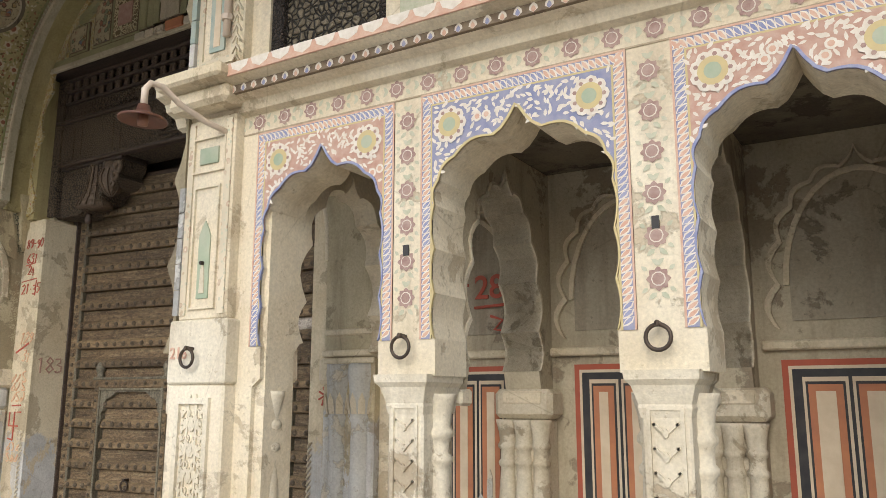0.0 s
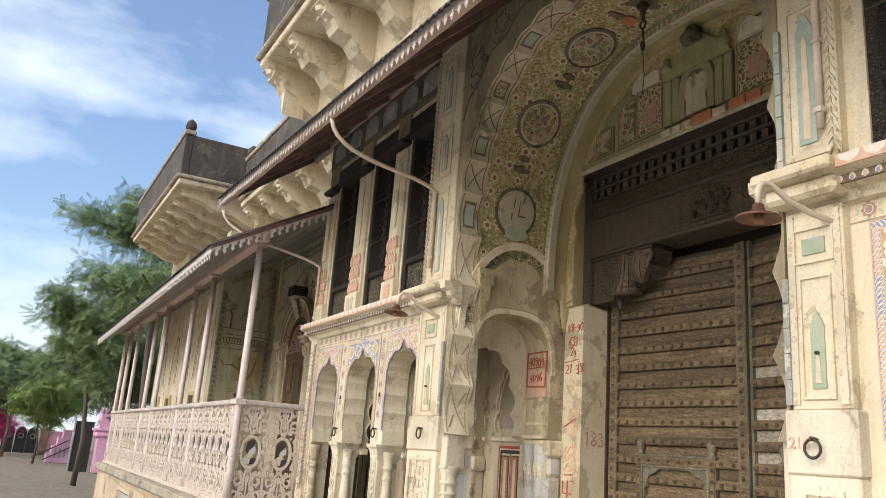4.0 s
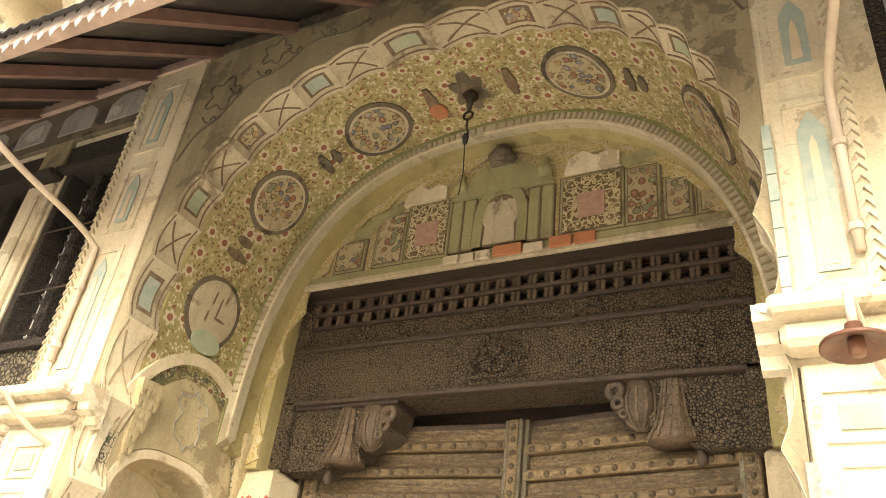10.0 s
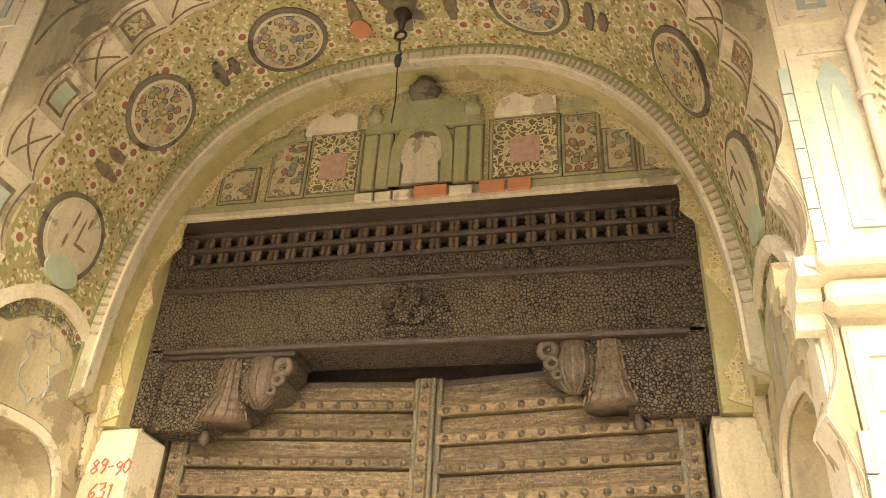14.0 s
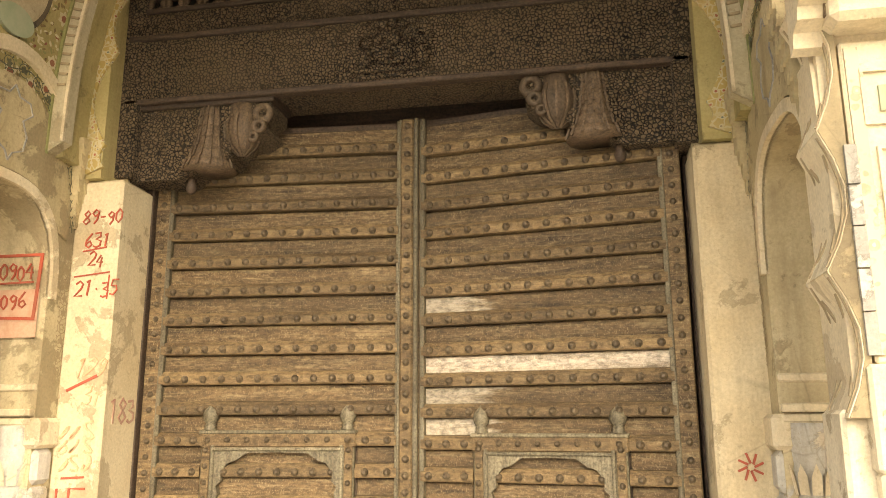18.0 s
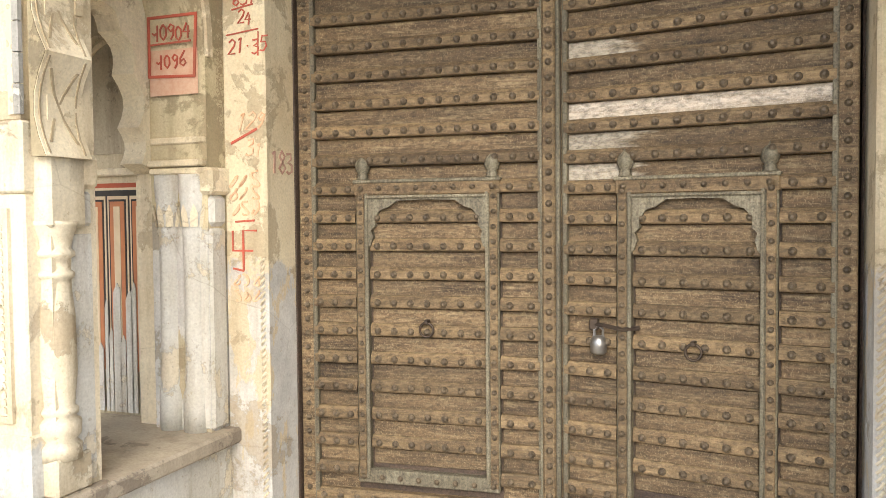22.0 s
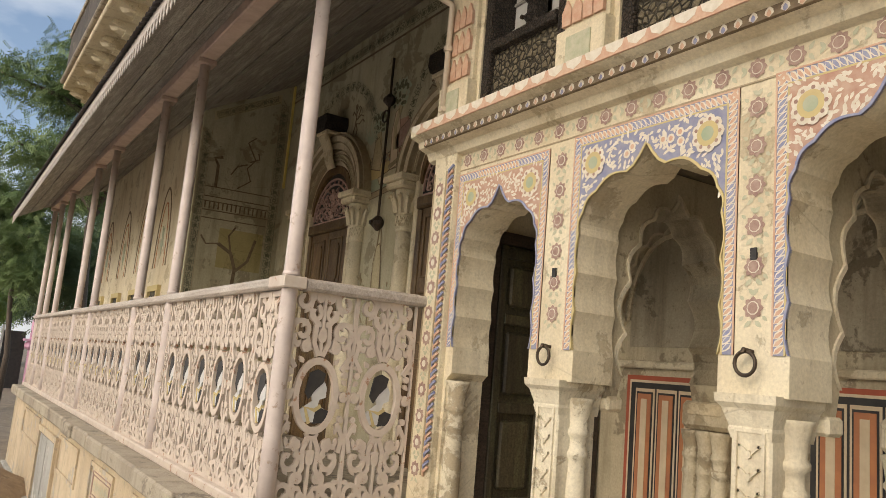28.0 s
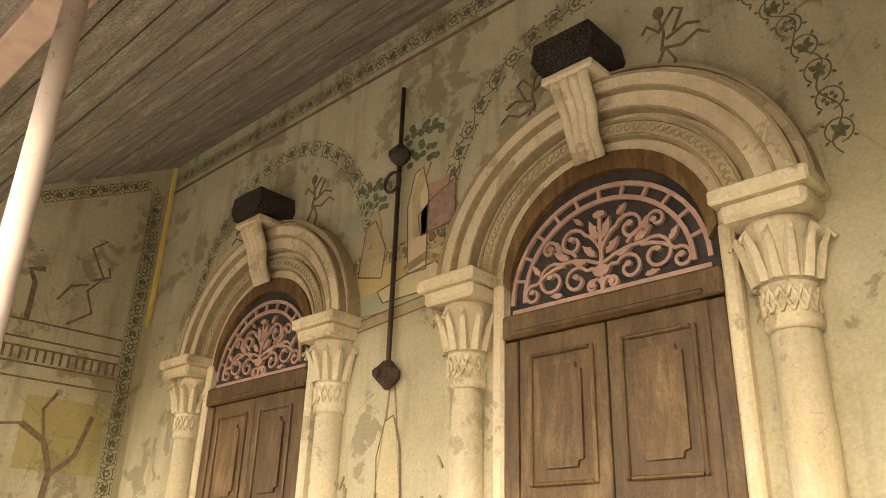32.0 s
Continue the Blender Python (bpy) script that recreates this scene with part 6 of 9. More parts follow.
# ---- corner piers with carved panels and a painted niche ----
def corner_pier(name, x0, x1, inner):
    """A pier that stands proud of the loggia wall. inner: the side of the gate recess, -1 or 1."""
    p = thing(name, "cream corner pier with a carved vine panel and painted niche", "pier", "piers beside the gate", kind="structure")
    part("lower_block", box(x0, x1, -0.06, 0.02, FLOOR, 1.74, 0.008), "pier", p)
    part("upper_block", box(x0 + 0.02, x1 - 0.02, -0.05, 0.02, 1.98, 2.78, 0.006), "cream", p)
    part("plain_band", box(x0 - 0.005, x1 + 0.005, -0.068, 0.02, 1.74, 1.98, 0.008), "white", p, "bare whitewashed band behind the ring")
    part("foot", box(x0 - 0.012, x1 + 0.012, -0.075, 0.02, FLOOR, 0.93, 0.008), "pier", p)
    # raised frame and vine relief below
    a, b = x0 + 0.06, x1 - 0.06
    fr = band([(a, 0.97), (a, 1.69), (b, 1.69), (b, 0.97), (a, 0.97)], [(a + 0.022, 0.992), (a + 0.022, 1.668), (b - 0.022, 1.668), (b - 0.022, 0.992), (a + 0.022, 0.992)], -0.074, -0.056)
    part("panel_frame", fr, "white", p)
    vine = bmesh.new()
    c = (a + b) / 2
    wide = (b - a) / 2 - 0.035
    r = random.Random(9)

    def leaf(x, z, long, w, g):
        slab(leaf_poly(x, z, long, w, g), *apart(-0.068, -0.058), vine)
    for k, z in enumerate(np.arange(1.03, 1.63, 0.092)):
        f = 1.0 - 0.25 * abs(k - 2.5) / 2.5
        for s in (-1, 1):
            ribbon([(c + s * wide * f * math.sin(u) * 0.62, z + 0.075 * (1 - math.cos(u)) - 0.01) for u in np.linspace(0.1, 2.4, 9)], 0.008, -0.067, -0.058, vine)
            ribbon([(c + s * (wide * 0.42 + 0.018 * (1 - 0.6 * u / 5) * math.cos(u)), z + 0.052 + 0.018 * (1 - 0.6 * u / 5) * math.sin(u)) for u in np.linspace(0, 5, 9)], 0.006, -0.066, -0.058, vine)
            for t in (0.4, 0.95, 1.5, -0.5):
                leaf(c + s * wide * 0.40, z + 0.01, 0.040 * r.uniform(0.8, 1.2), 0.015, (t if s > 0 else math.pi - t))
            leaf(c + s * wide * 0.72, z + 0.05, 0.030, 0.014, (0.5 if s > 0 else math.pi - 0.5))
        leaf(c, z - 0.01, 0.055, 0.024, math.pi / 2)
        for t in (0.9, 2.24):
            leaf(c, z + 0.02, 0.035, 0.012, t)
    for e in (a + 0.034, b - 0.034):
        for z in np.arange(1.0, 1.64, 0.028):
            leaf(e, z, 0.026, 0.010, 1.1 if e < c else 2.0)
    tagged(part("vine_relief", vine, "white", p, "carved curling vine"), kind="stuff")
    # painted frame above with a small figure-less niche
    fr2 = bmesh.new()
    for z0, z1, w in ((2.02, 2.50, 0.07), (2.555, 2.70, 0.09)):
        e, f = c - w, c + w
        band([(e, z0), (e, z1), (f, z1), (f, z0), (e, z0)], [(e + 0.008, z0 + 0.008), (e + 0.008, z1 - 0.008), (f - 0.008, z1 - 0.008), (f - 0.008, z0 + 0.008), (e + 0.008, z0 + 0.008)], -0.060, -0.048, fr2)
    part("raised_fillet", fr2, "cream", p)
    part("niche", slab([(c - 0.03, 2.06), (c + 0.03, 2.06), (c + 0.03, 2.30), (c + 0.018, 2.33), (c, 2.36), (c - 0.018, 2.33), (c - 0.03, 2.30)], -0.056, -0.048), "greenp", p, "small faded green niche painting")
    part("niche_shade", slab([(c - 0.013, 2.08), (c + 0.013, 2.08), (c + 0.009, 2.17), (c, 2.20), (c - 0.009, 2.17)], -0.060, -0.05), "white", p)
    part("peg", lathe([(0.008, 0), (0.008, 0.02)], 6), "iron", p, m=Matrix.Translation((c, -0.05, 2.195)) @ Matrix.Rotation(math.pi / 2, 4, "X"))
    part("tablet", box(c - 0.05, c + 0.05, -0.058, -0.046, 2.59, 2.655), "greenp", p, "small painted tablet")
    for e in (x0 + 0.045, x1 - 0.045):
        part("pier_border", box(e - 0.016, e + 0.016, -0.056, -0.046, 2.0, 2.76), "f_pale", p)
    # strip of old mirror tiles along the recess edge
    e = x1 - 0.016 if inner > 0 else x0 + 0.016
    for z in np.arange(2.0, 3.6, 0.102):
        m = ("grey", "dado", "teal", "dado", "grey")[int(z * 100) % 5]
        if (2.0 <= z < 2.5 or z > 2.9) and inner < 0 or inner > 0 and z < 2.45:
            part("tile", box(e - 0.014, e + 0.014, -0.063, -0.046, z, z + 0.098), m, p)
    # engaged column on the recess side
    part("engaged_column", half_col, None, p, m=Matrix.Translation(((x1 + 0.012) if inner > 0 else (x0 - 0.005), 0.05, FLOOR + 0.12)) @ Matrix.Diagonal((1.25, 1.25, 1.02, 1)))
    part("column_block", box(((x1 - 0.05) if inner > 0 else (x0 - 0.06)), ((x1 + 0.07) if inner > 0 else (x0 + 0.05)), -0.02, 0.14, FLOOR, FLOOR + 0.13, 0.008), "white", p)
    part("column_head", box(((x1 - 0.05) if inner > 0 else (x0 - 0.06)), ((x1 + 0.07) if inner > 0 else (x0 + 0.05)), -0.02, 0.14, FLOOR + 0.915, 1.88, 0.010), "white", p)
    # upper pier between the cornice and the awning
    part("upper_shaft", box(x0 + 0.01, x1 - 0.01, -0.045, 0.02, 2.93, 4.98, 0.006), "cream", p)
    part("cornice_step", box(x0 - 0.035, x1 + 0.035, -0.20, 0.0, 2.875, 2.93, 0.012), "cream", p)
    part("cornice_step", box(x0 - 0.015, x1 + 0.015, -0.14, 0.0, 2.80, 2.876, 0.018), "cream", p)
    for z0, z1 in ((3.0, 3.72), (3.82, 4.25), (4.35, 4.85)):
        e, f = c - 0.11, c + 0.11
        part("painted_border", band([(e, z0), (e, z1), (f, z1), (f, z0), (e, z0)], [(e + 0.03, z0 + 0.03), (e + 0.03, z1 - 0.03), (f - 0.03, z1 - 0.03), (f - 0.03, z0 + 0.03), (e + 0.03, z0 + 0.03)], -0.052, -0.04), "f_pale", p)
        part("painted_niche", slab([(c - 0.042, z0 + 0.06), (c + 0.042, z0 + 0.06), (c + 0.042, z1 - 0.14), (c + 0.02, z1 - 0.09), (c, z1 - 0.06), (c - 0.02, z1 - 0.09), (c - 0.042, z1 - 0.14)], -0.052, -0.04), "teal", p, "faded blue painted niche")
        part("painted_figure", slab([(c - 0.018, z0 + 0.08), (c + 0.018, z0 + 0.08), (c + 0.012, z1 - 0.20), (c, z1 - 0.16), (c - 0.012, z1 - 0.20)], -0.055, -0.05), "stripe", p)
    bead = bmesh.new()
    e = x0 + 0.035 if inner > 0 else x1 - 0.035
    for z in np.arange(2.98, 4.9, 0.045):
        slab([(e - 0.02, z), (e, z + 0.03), (e + 0.02, z), (e + 0.02, z + 0.012), (e, z + 0.042), (e - 0.02, z + 0.012)], -0.058, -0.044, bead)
    tagged(part("chevrons", bead, "white", p, "column of raised chevrons"), kind="stuff")
    return p


corner_pier("pier_left", -1.70, -1.25, 1)
corner_pier("pier_right", 1.60, 1.895, -1)
# left end pilaster of the left bay with a twisted edge
pil = thing("pilaster_left", "painted pilaster with round medallions and a twisted edge", "pilaster", kind="structure")
part("face", box(-4.19, -4.008, -0.035, 0.02, FLOOR, 2.78, 0.006), "cream", pil)
fl, hub, lv = [], [], []
for z in np.arange(1.32, 2.7, 0.118):
    fl.append([(-4.125 + 0.036 * (0.9 + 0.12 * math.cos(8 * a)) * math.cos(a), z + 0.036 * (0.9 + 0.12 * math.cos(8 * a)) * math.sin(a)) for a in np.linspace(0, 6.283, 33)[:-1]])
    hub.append(oval(-4.125, z, 0.016, 0.016, 10))
    for s in (-1, 1):
        for t in (-1, 1):
            lv.append(leaf_poly(-4.125 + t * 0.006, z + s * 0.040, 0.030, 0.015, s * math.pi / 2 + t * 0.9))
painted("small_flowers", fl, -0.037, "mauve", pil, "column of faded mauve flowers")
painted("small_flowers", hub, -0.039, "chalk", pil)
painted("vine_leaves", lv, -0.0365, "sage", pil)
for mt, off in (("peach", 0.0), ("blueline", 0.025)):
    tw = bmesh.new()
    for z in np.arange(1.3 + off, 2.68, 0.05):
        tube([(-4.052, -0.036, z), (-4.034, -0.050, z + 0.022), (-4.009, -0.042, z + 0.044)], 0.007, 5, tw)
    tagged(part("twist", tw, mt, pil, "twisted rope moulding"), kind="stuff")
part("edge_line", box(-4.078, -4.070, -0.039, -0.03, 1.3, 2.7), "inkfaint", pil)
part("edge_line", box(-4.180, -4.172, -0.039, -0.03, 1.3, 2.7), "inkfaint", pil)
part("engaged_column", half_col, None, pil, m=Matrix.Translation((-3.965, 0.05, FLOOR + 0.12)) @ Matrix.Diagonal((0.9, 0.9, 1.12, 1)))
part("column_block", box(-4.02, -3.91, -0.03, 0.13, FLOOR, FLOOR + 0.13, 0.008), "white", pil)

# ---- upper windows ----
def window(name, x0, x1, z0=2.98, z1=4.60, dark=True):
    w = thing(name, "dark carved timber window with pierced lattice and iron bars", "window", "carved upper windows", Matrix.Translation((0, -0.05, 0)), kind="structure")
    for a, b in ((x0, x0 + 0.06), (x1 - 0.06, x1)):
        part("frame", box(a, b, 0.06, 0.20, z0, z1, 0.006), "winwood", w)
    part("head", box(x0 - 0.02, x1 + 0.02, 0.03, 0.20, z1 - 0.16, z1, 0.01), "winwood", w, "dark carved hood")
    part("head_lip", box(x0 - 0.04, x1 + 0.04, 0.0, 0.20, z1 - 0.20, z1 - 0.16, 0.006), "winwood", w)
    part("transom", box(x0 + 0.06, x1 - 0.06, 0.05, 0.18, z0 + 0.265, z0 + 0.31, 0.004), "winwood", w)
    part("lattice", box(x0 + 0.06, x1 - 0.06, 0.09, 0.13, z0, z0 + 0.265), "jali", w, "pierced floral lattice panel")
    c = (x0 + x1) / 2
    part("mullion", box(c - 0.035, c + 0.035, 0.10, 0.17, z0 + 0.31, z1 - 0.22, 0.006), "winwood", w)
    kn = mesh_of(lathe([(0.018, 0), (0.042, 0.03), (0.018, 0.06)], 7), "boss", "winwood", True)
    for z in np.arange(z0 + 0.34, z1 - 0.3, 0.09):
        part("boss", kn, None, w, m=Matrix.Translation((c, 0.11, z)))
    for a, b in ((x0 + 0.06, c - 0.035), (c + 0.035, x1 - 0.06)):
        part("shutter", box(a, b, 0.19, 0.21, z0 + 0.31, z1 - 0.22), "shutter", w, "pale grey shutter with bolts")
        for k, z in enumerate(np.arange(z0 + 0.40, z1 - 0.25, 0.13)):
            part("shutter_slat", box(a, b, 0.178, 0.19, z, z + 0.012), "grey", w)
            for x in (a + (b - a) * 0.3, a + (b - a) * 0.7):
                part("bolt", disc(x, z + 0.06, 0.011, 0.011, 0.178, 0.19, 8), "iron", w)
    for z in (z0 + 0.60, z0 + 1.0):
        part("bar", tube([(x0 + 0.01, 0.06, z), (x1 - 0.01, 0.06, z + 0.004)], 0.006, 6), "iron", w)
    return w


WINS = [(-3.92, -3.33), (-3.02, -2.50), (-2.22, -1.72), (1.98, 2.56), (2.86, 3.40), (3.70, 4.25)]
for k, (a, b) in enumerate(WINS):
    window(f"window_{k + 1}", a, b)
# painted piers between the windows
for k, (a, b) in enumerate(((-3.33, -3.02), (-2.50, -2.22), (2.56, 2.86), (3.40, 3.70), (-4.20, -3.92))):
    c = (a + b) / 2
    p = thing("window_column", "cream column with peach lotus petals between the windows", "column", "columns between the upper windows", kind="structure")
    w = (b - a) / 2 - 0.03
    part("shaft", box(c - w, c + w, -0.035, 0.02, 3.12, 4.34, 0.018), "cream", p)
    part("flutes", box(c - w * 0.45, c + w * 0.45, -0.055, -0.03, 3.6, 4.25, 0.012), "cream", p)
    part("base", box(c - w - 0.012, c + w + 0.012, -0.055, 0.02, 2.94, 3.13, 0.006), "cream", p)
    part("base_tablet", box(c - w * 0.55, c + w * 0.55, -0.060, -0.045, 2.975, 3.09), "sage" if k % 2 == 0 else "peach", p, "painted base tablet")
    pet = bmesh.new()
    for zz in (3.15, 3.28, 3.41):
        for j in range(4):
            x = c - w * 0.72 + j * w * 0.48
            slab([(x - w * 0.2, zz), (x + w * 0.2, zz), (x + w * 0.22, zz + 0.06), (x, zz + 0.11), (x - w * 0.22, zz + 0.06)], -0.046, -0.03, pet)
    tagged(part("petals", pet, "peach", p, "rows of peach lotus petals"), kind="stuff")
    part("capital", box(c - w - 0.02, c + w + 0.02, -0.09, 0.02, 4.36, 4.41, 0.012), "winwood", p)
    # column top takes a darker plaster than its shaft
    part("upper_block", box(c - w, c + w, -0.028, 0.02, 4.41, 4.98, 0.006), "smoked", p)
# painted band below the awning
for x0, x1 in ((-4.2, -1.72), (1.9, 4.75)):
    f = solid("frieze_upper", box(x0, x1, -0.03, 0.004, 4.66, 4.98), "dusky", "dark frieze with small scenes under the awning", "frieze", kind="structure")
    for x in np.arange(x0 + 0.1, x1 - 0.25, 0.42):
        part("frieze_panel", slab([(x, 4.72), (x + 0.30, 4.72), (x + 0.30, 4.86), (x + 0.22, 4.92), (x + 0.08, 4.92), (x, 4.86)], -0.036, -0.028), "grey", f)
f = solid("band_over_arch", box(XL + 0.02, XR - 0.02, -0.062, -0.05, 4.95, 5.05), "dusky", "dark painted band above the gate arch", "band", kind="structure")
# outlined painted flowers in the spandrels of the gate arch
vine = bmesh.new()
for s in (-1, 1):
    # long curling stem that follows the arch, with scrolls branching off it
    stem = []
    for a in np.linspace(0.12, 1.42, 40):
        cc, ss = math.cos(a), math.sin(a)
        stem.append((GX + s * (half + 0.20) * cc ** 0.84, 3.30 + (APEX + 0.14 - 3.30) * ss ** 0.84 + 0.03 * math.sin(a * 22)))
    stem = [(x, z) for x, z in stem if abs(x - GX) < half + 0.01 and z < 4.93]
    ribbon(stem, 0.010, -0.057, -0.05, vine)
    for k in range(2, len(stem) - 1, 4):
        x, z = stem[k]
        for t in (1,):
            pts = [(x + s * (0.02 + 0.07 * f * math.cos(1.0 + 5.0 * f)), z + 0.02 + 0.075 * f * math.sin(1.2 + 5.0 * f) + 0.05 * f) for f in np.linspace(0, 1, 12)]
            if max(p[1] for p in pts) < 4.94 and max(abs(p[0] - GX) for p in pts) < half + 0.02:
                ribbon(pts, 0.009, -0.057, -0.05, vine)
    for cx, cz, r in ((GX + s * 1.22, 4.62, 0.10), (GX + s * 0.92, 4.83, 0.08)):
        ribbon([(cx + r * math.cos(a) * (1 + 0.25 * math.cos(5 * a)), cz + r * math.sin(a) * (1 + 0.25 * math.cos(5 * a))) for a in np.linspace(0, 6.28, 40)], 0.008, -0.057, -0.05, vine)
tagged(part("painted_vine", vine, "dusky", gate_front, "thin brown painted vine over the gate arch"), kind="stuff")
# carved fan brackets at the springing inside the recess
for sx, face, sgn in (("left", XL, 1), ("right", XR, -1)):
    for y, big in ((0.20, 0.8), (0.97, 1.0)):
        b = bmesh.new()
        for r in range(7):
            w = 0.021 * big
            for k in range(4 - r // 2):
                z = 3.06 - r * 0.052
                yy = y + (k - (3 - r // 2) / 2) * w * 1.9 + (w * 0.4 if r % 2 else 0)
                out = 0.075 - 0.009 * r
                slab([(yy - w, z + 0.01), (yy + w, z + 0.01), (yy + w * 0.9, z - 0.03), (yy + w * 0.45, z - 0.055), (yy, z - 0.066), (yy - w * 0.45, z - 0.055), (yy - w * 0.9, z - 0.03)], -out, 0.0, b)
        solid("fan_corbel", b, "ochre", "fan-shaped plaster corbel of overlapping petals", "corbel", "corbels in the gate recess", kind="structure", at=Matrix.Translation((face, 0, 0)) @ turned("right" if sgn > 0 else "left"))
for sx, face, sgn, side in (("left", XL, 1, "right"), ("right", XR, -1, "left")):
    m = Matrix.Translation((face, 0, 0)) @ turned(side)
    o = super_arch(0.53, 0.50, 2.62, 3.30, 24, 2.0)
    i = super_arch(0.53, 0.40, 2.62, 3.20, 24, 2.0)
    b = slab([(x, z) for x, z in i] + [p for p in reversed(super_arch(0.51, 0.39, 2.36, 2.82, 24, 2.9)) if p[1] > 2.63], -0.012, 0.0)
    solid("blind_lunette", b, "ochre", "pale blind lunette with an incised shield", "lunette", "lunettes in the gate recess", at=m, kind="structure")
    sh = bmesh.new()
    half_shield = [(0.0, 0.16), (0.03, 0.12), (0.09, 0.115), (0.11, 0.07), (0.06, 0.03), (0.09, -0.03), (0.075, -0.09), (0.02, -0.115), (0.0, -0.15)]
    ribbon([(0.53 + x, 3.00 + z) for x, z in half_shield] + [(0.53 - x, 3.00 + z) for x, z in reversed(half_shield)], 0.007, -0.016, -0.010, sh)
    solid("shield_outline", sh, "grey", "incised shield outline in the lunette", "outline", "shields in the lunettes", at=m)
    lun = thing("lunette_painting", "olive vine painted round the blind lunette", "painting", "vines round the lunettes", m)
    painted("painted_vine", vine_shapes(super_arch(0.53, 0.435, 2.66, 3.235, 40, 2.0), 0.075), -0.0145, "vineink", lun)
    painted("painted_vine", vine_shapes([(0.96, 2.05), (0.97, 2.65)], 0.07), -0.003, "inkfaint", lun)
    # impost and engaged shafts of the side arch
    for y in (0.13, 0.92):
        imp = thing("side_pilaster", "pale bluish half column carrying the side arch", "pilaster", "pilasters of the side arches", m, kind="structure")
        part("impost", box(y - 0.075, y + 0.075, -0.03, 0.10, 1.76, 1.88, 0.015), "cream", imp)
        part("neck", box(y - 0.056, y + 0.056, -0.02, 0.10, 1.62, 1.76, 0.02), "dado", imp)
        part("shaft", box(y - 0.065, y + 0.065, -0.012, 0.08, FLOOR, 1.62, 0.02), "dado", imp)

# fluted half columns and impost on the far jamb of each side arch
for sx, face, s in (("left", XL, -1), ("right", XR, 1)):
    wall = bpy.data.objects[f"wall_recess_{sx}"]
    inv = wall.matrix_world.inverted()
    for z, d in ((1.850, 0.018), (1.885, 0.030), (1.985, 0.010)):
        a, b = sorted((face + s * 0.004, face + s * 0.30))
        part("impost", box(a, b, 0.86 - d, 0.875, z, z + 0.030, 0.006), "cream", wall, m=inv)
    for off in (0.085, 0.215):
        x = face + s * off
        shaft = lathe([(0.062, FLOOR), (0.062, FLOOR + 0.16), (0.050, FLOOR + 0.20), (0.056, FLOOR + 0.24), (0.050, FLOOR + 0.30), (0.050, 1.58), (0.058, 1.60), (0.050, 1.62), (0.062, 1.70), (0.060, 1.72), (0.068, 1.80), (0.066, 1.85)], 12, (x, 0.878))
        part("half_column", shaft, "dado", wall, "whitewashed half column with a leafy capital", True, m=inv)
        lv = bmesh.new()
        for k in range(5):
            g = math.pi + math.pi * (k + 0.5) / 5
            c = Vector((x + 0.060 * math.cos(g), 0.878 + 0.060 * math.sin(g), 0))
            t = Vector((-math.sin(g), math.cos(g), 0)) * 0.016
            o = Vector((math.cos(g), math.sin(g), 0)) * 0.010
            vs = [lv.verts.new(p) for p in (c - t + Vector((0, 0, 1.62)), c + t + Vector((0, 0, 1.62)), c + t + o + Vector((0, 0, 1.68)), c + o * 1.6 + Vector((0, 0, 1.72)), c - t + o + Vector((0, 0, 1.68)))]
            lv.faces.new(vs)
        tagged(part("leaves", lv, "cream", wall, m=inv), kind="stuff")

for sx, x in (("left", -1.012), ("right", 1.422)):
    rope = bmesh.new()
    for z in np.arange(0.25, 1.46, 0.030):
        tube([(x - 0.012, 0.979, z), (x, 0.971, z + 0.014), (x + 0.012, 0.979, z + 0.028)], 0.006, 5, rope)
    tagged(part("rope_moulding", rope, "white", bpy.data.objects[f"pillar_{sx}"], "twisted plaster rope moulding"), kind="stuff")

# ---- red scrawls on the pillars ----
def scrawl(words, x, z, size, y, mat, label, at=None, shear=0.0):
    cu = bpy.data.curves.new("writing", "FONT")
    cu.body, cu.size, cu.extrude, cu.shear, cu.offset = words, size, 0.0015, shear, size * 0.012
    tmp = bpy.data.objects.new("writing", cu)
    me = bpy.data.meshes.new_from_object(tmp)
    bpy.data.objects.remove(tmp)
    me.materials.clear()
    me.materials.append(MAT[mat])
    ob = new("painted_writing", me)
    ob.matrix_world = (at or Matrix.Identity(4)) @ Matrix.Translation((x, y, z)) @ Matrix.Rotation(math.pi / 2, 4, "X")
    return tagged(ob, label, "writing", "painted scrawls")


PF = 0.977
RED = "faded red painted number on the pillar"
handwrite("89-90", -1.165, 2.70, 0.058, PF, "redthin", RED, lean=0.1)
handwrite("631", -1.145, 2.60, 0.062, PF, "redthin", RED, lean=0.1)
handwrite("24", -1.12, 2.515, 0.056, PF, "redthin", RED, lean=0.1)
handwrite("21.35", -1.172, 2.385, 0.062, PF, "redthin", RED, lean=0.1)
handwrite("129", -1.14, 2.05, 0.075, PF, "orangethin", "faded orange painted number on the pillar", lean=0.3)
handwrite("31", -1.09, 1.93, 0.065, PF, "orangethin", "faded orange painted number on the pillar", lean=0.2)
handwrite("183", 1.02, 1.86, 0.10, -0.003, "maroon", "faded maroon number on the pillar's side", at=Matrix.Translation((-0.99, 0, 0)) @ turned("right"))
line = bmesh.new()
for z, a, b in ((2.585, -1.15, -1.04), (2.475, -1.18, -1.015)):
    ribbon([(a, z - 0.004), (b, z + 0.012)], 0.006, PF - 0.002, PF + 0.002, line)
ribbon([(-1.165, 1.99), (-1.03, 2.05)], 0.011, PF - 0.002, PF + 0.002, line)
ribbon([(-1.015, 2.475), (-1.018, 2.37)], 0.004, PF - 0.002, PF + 0.002, line)
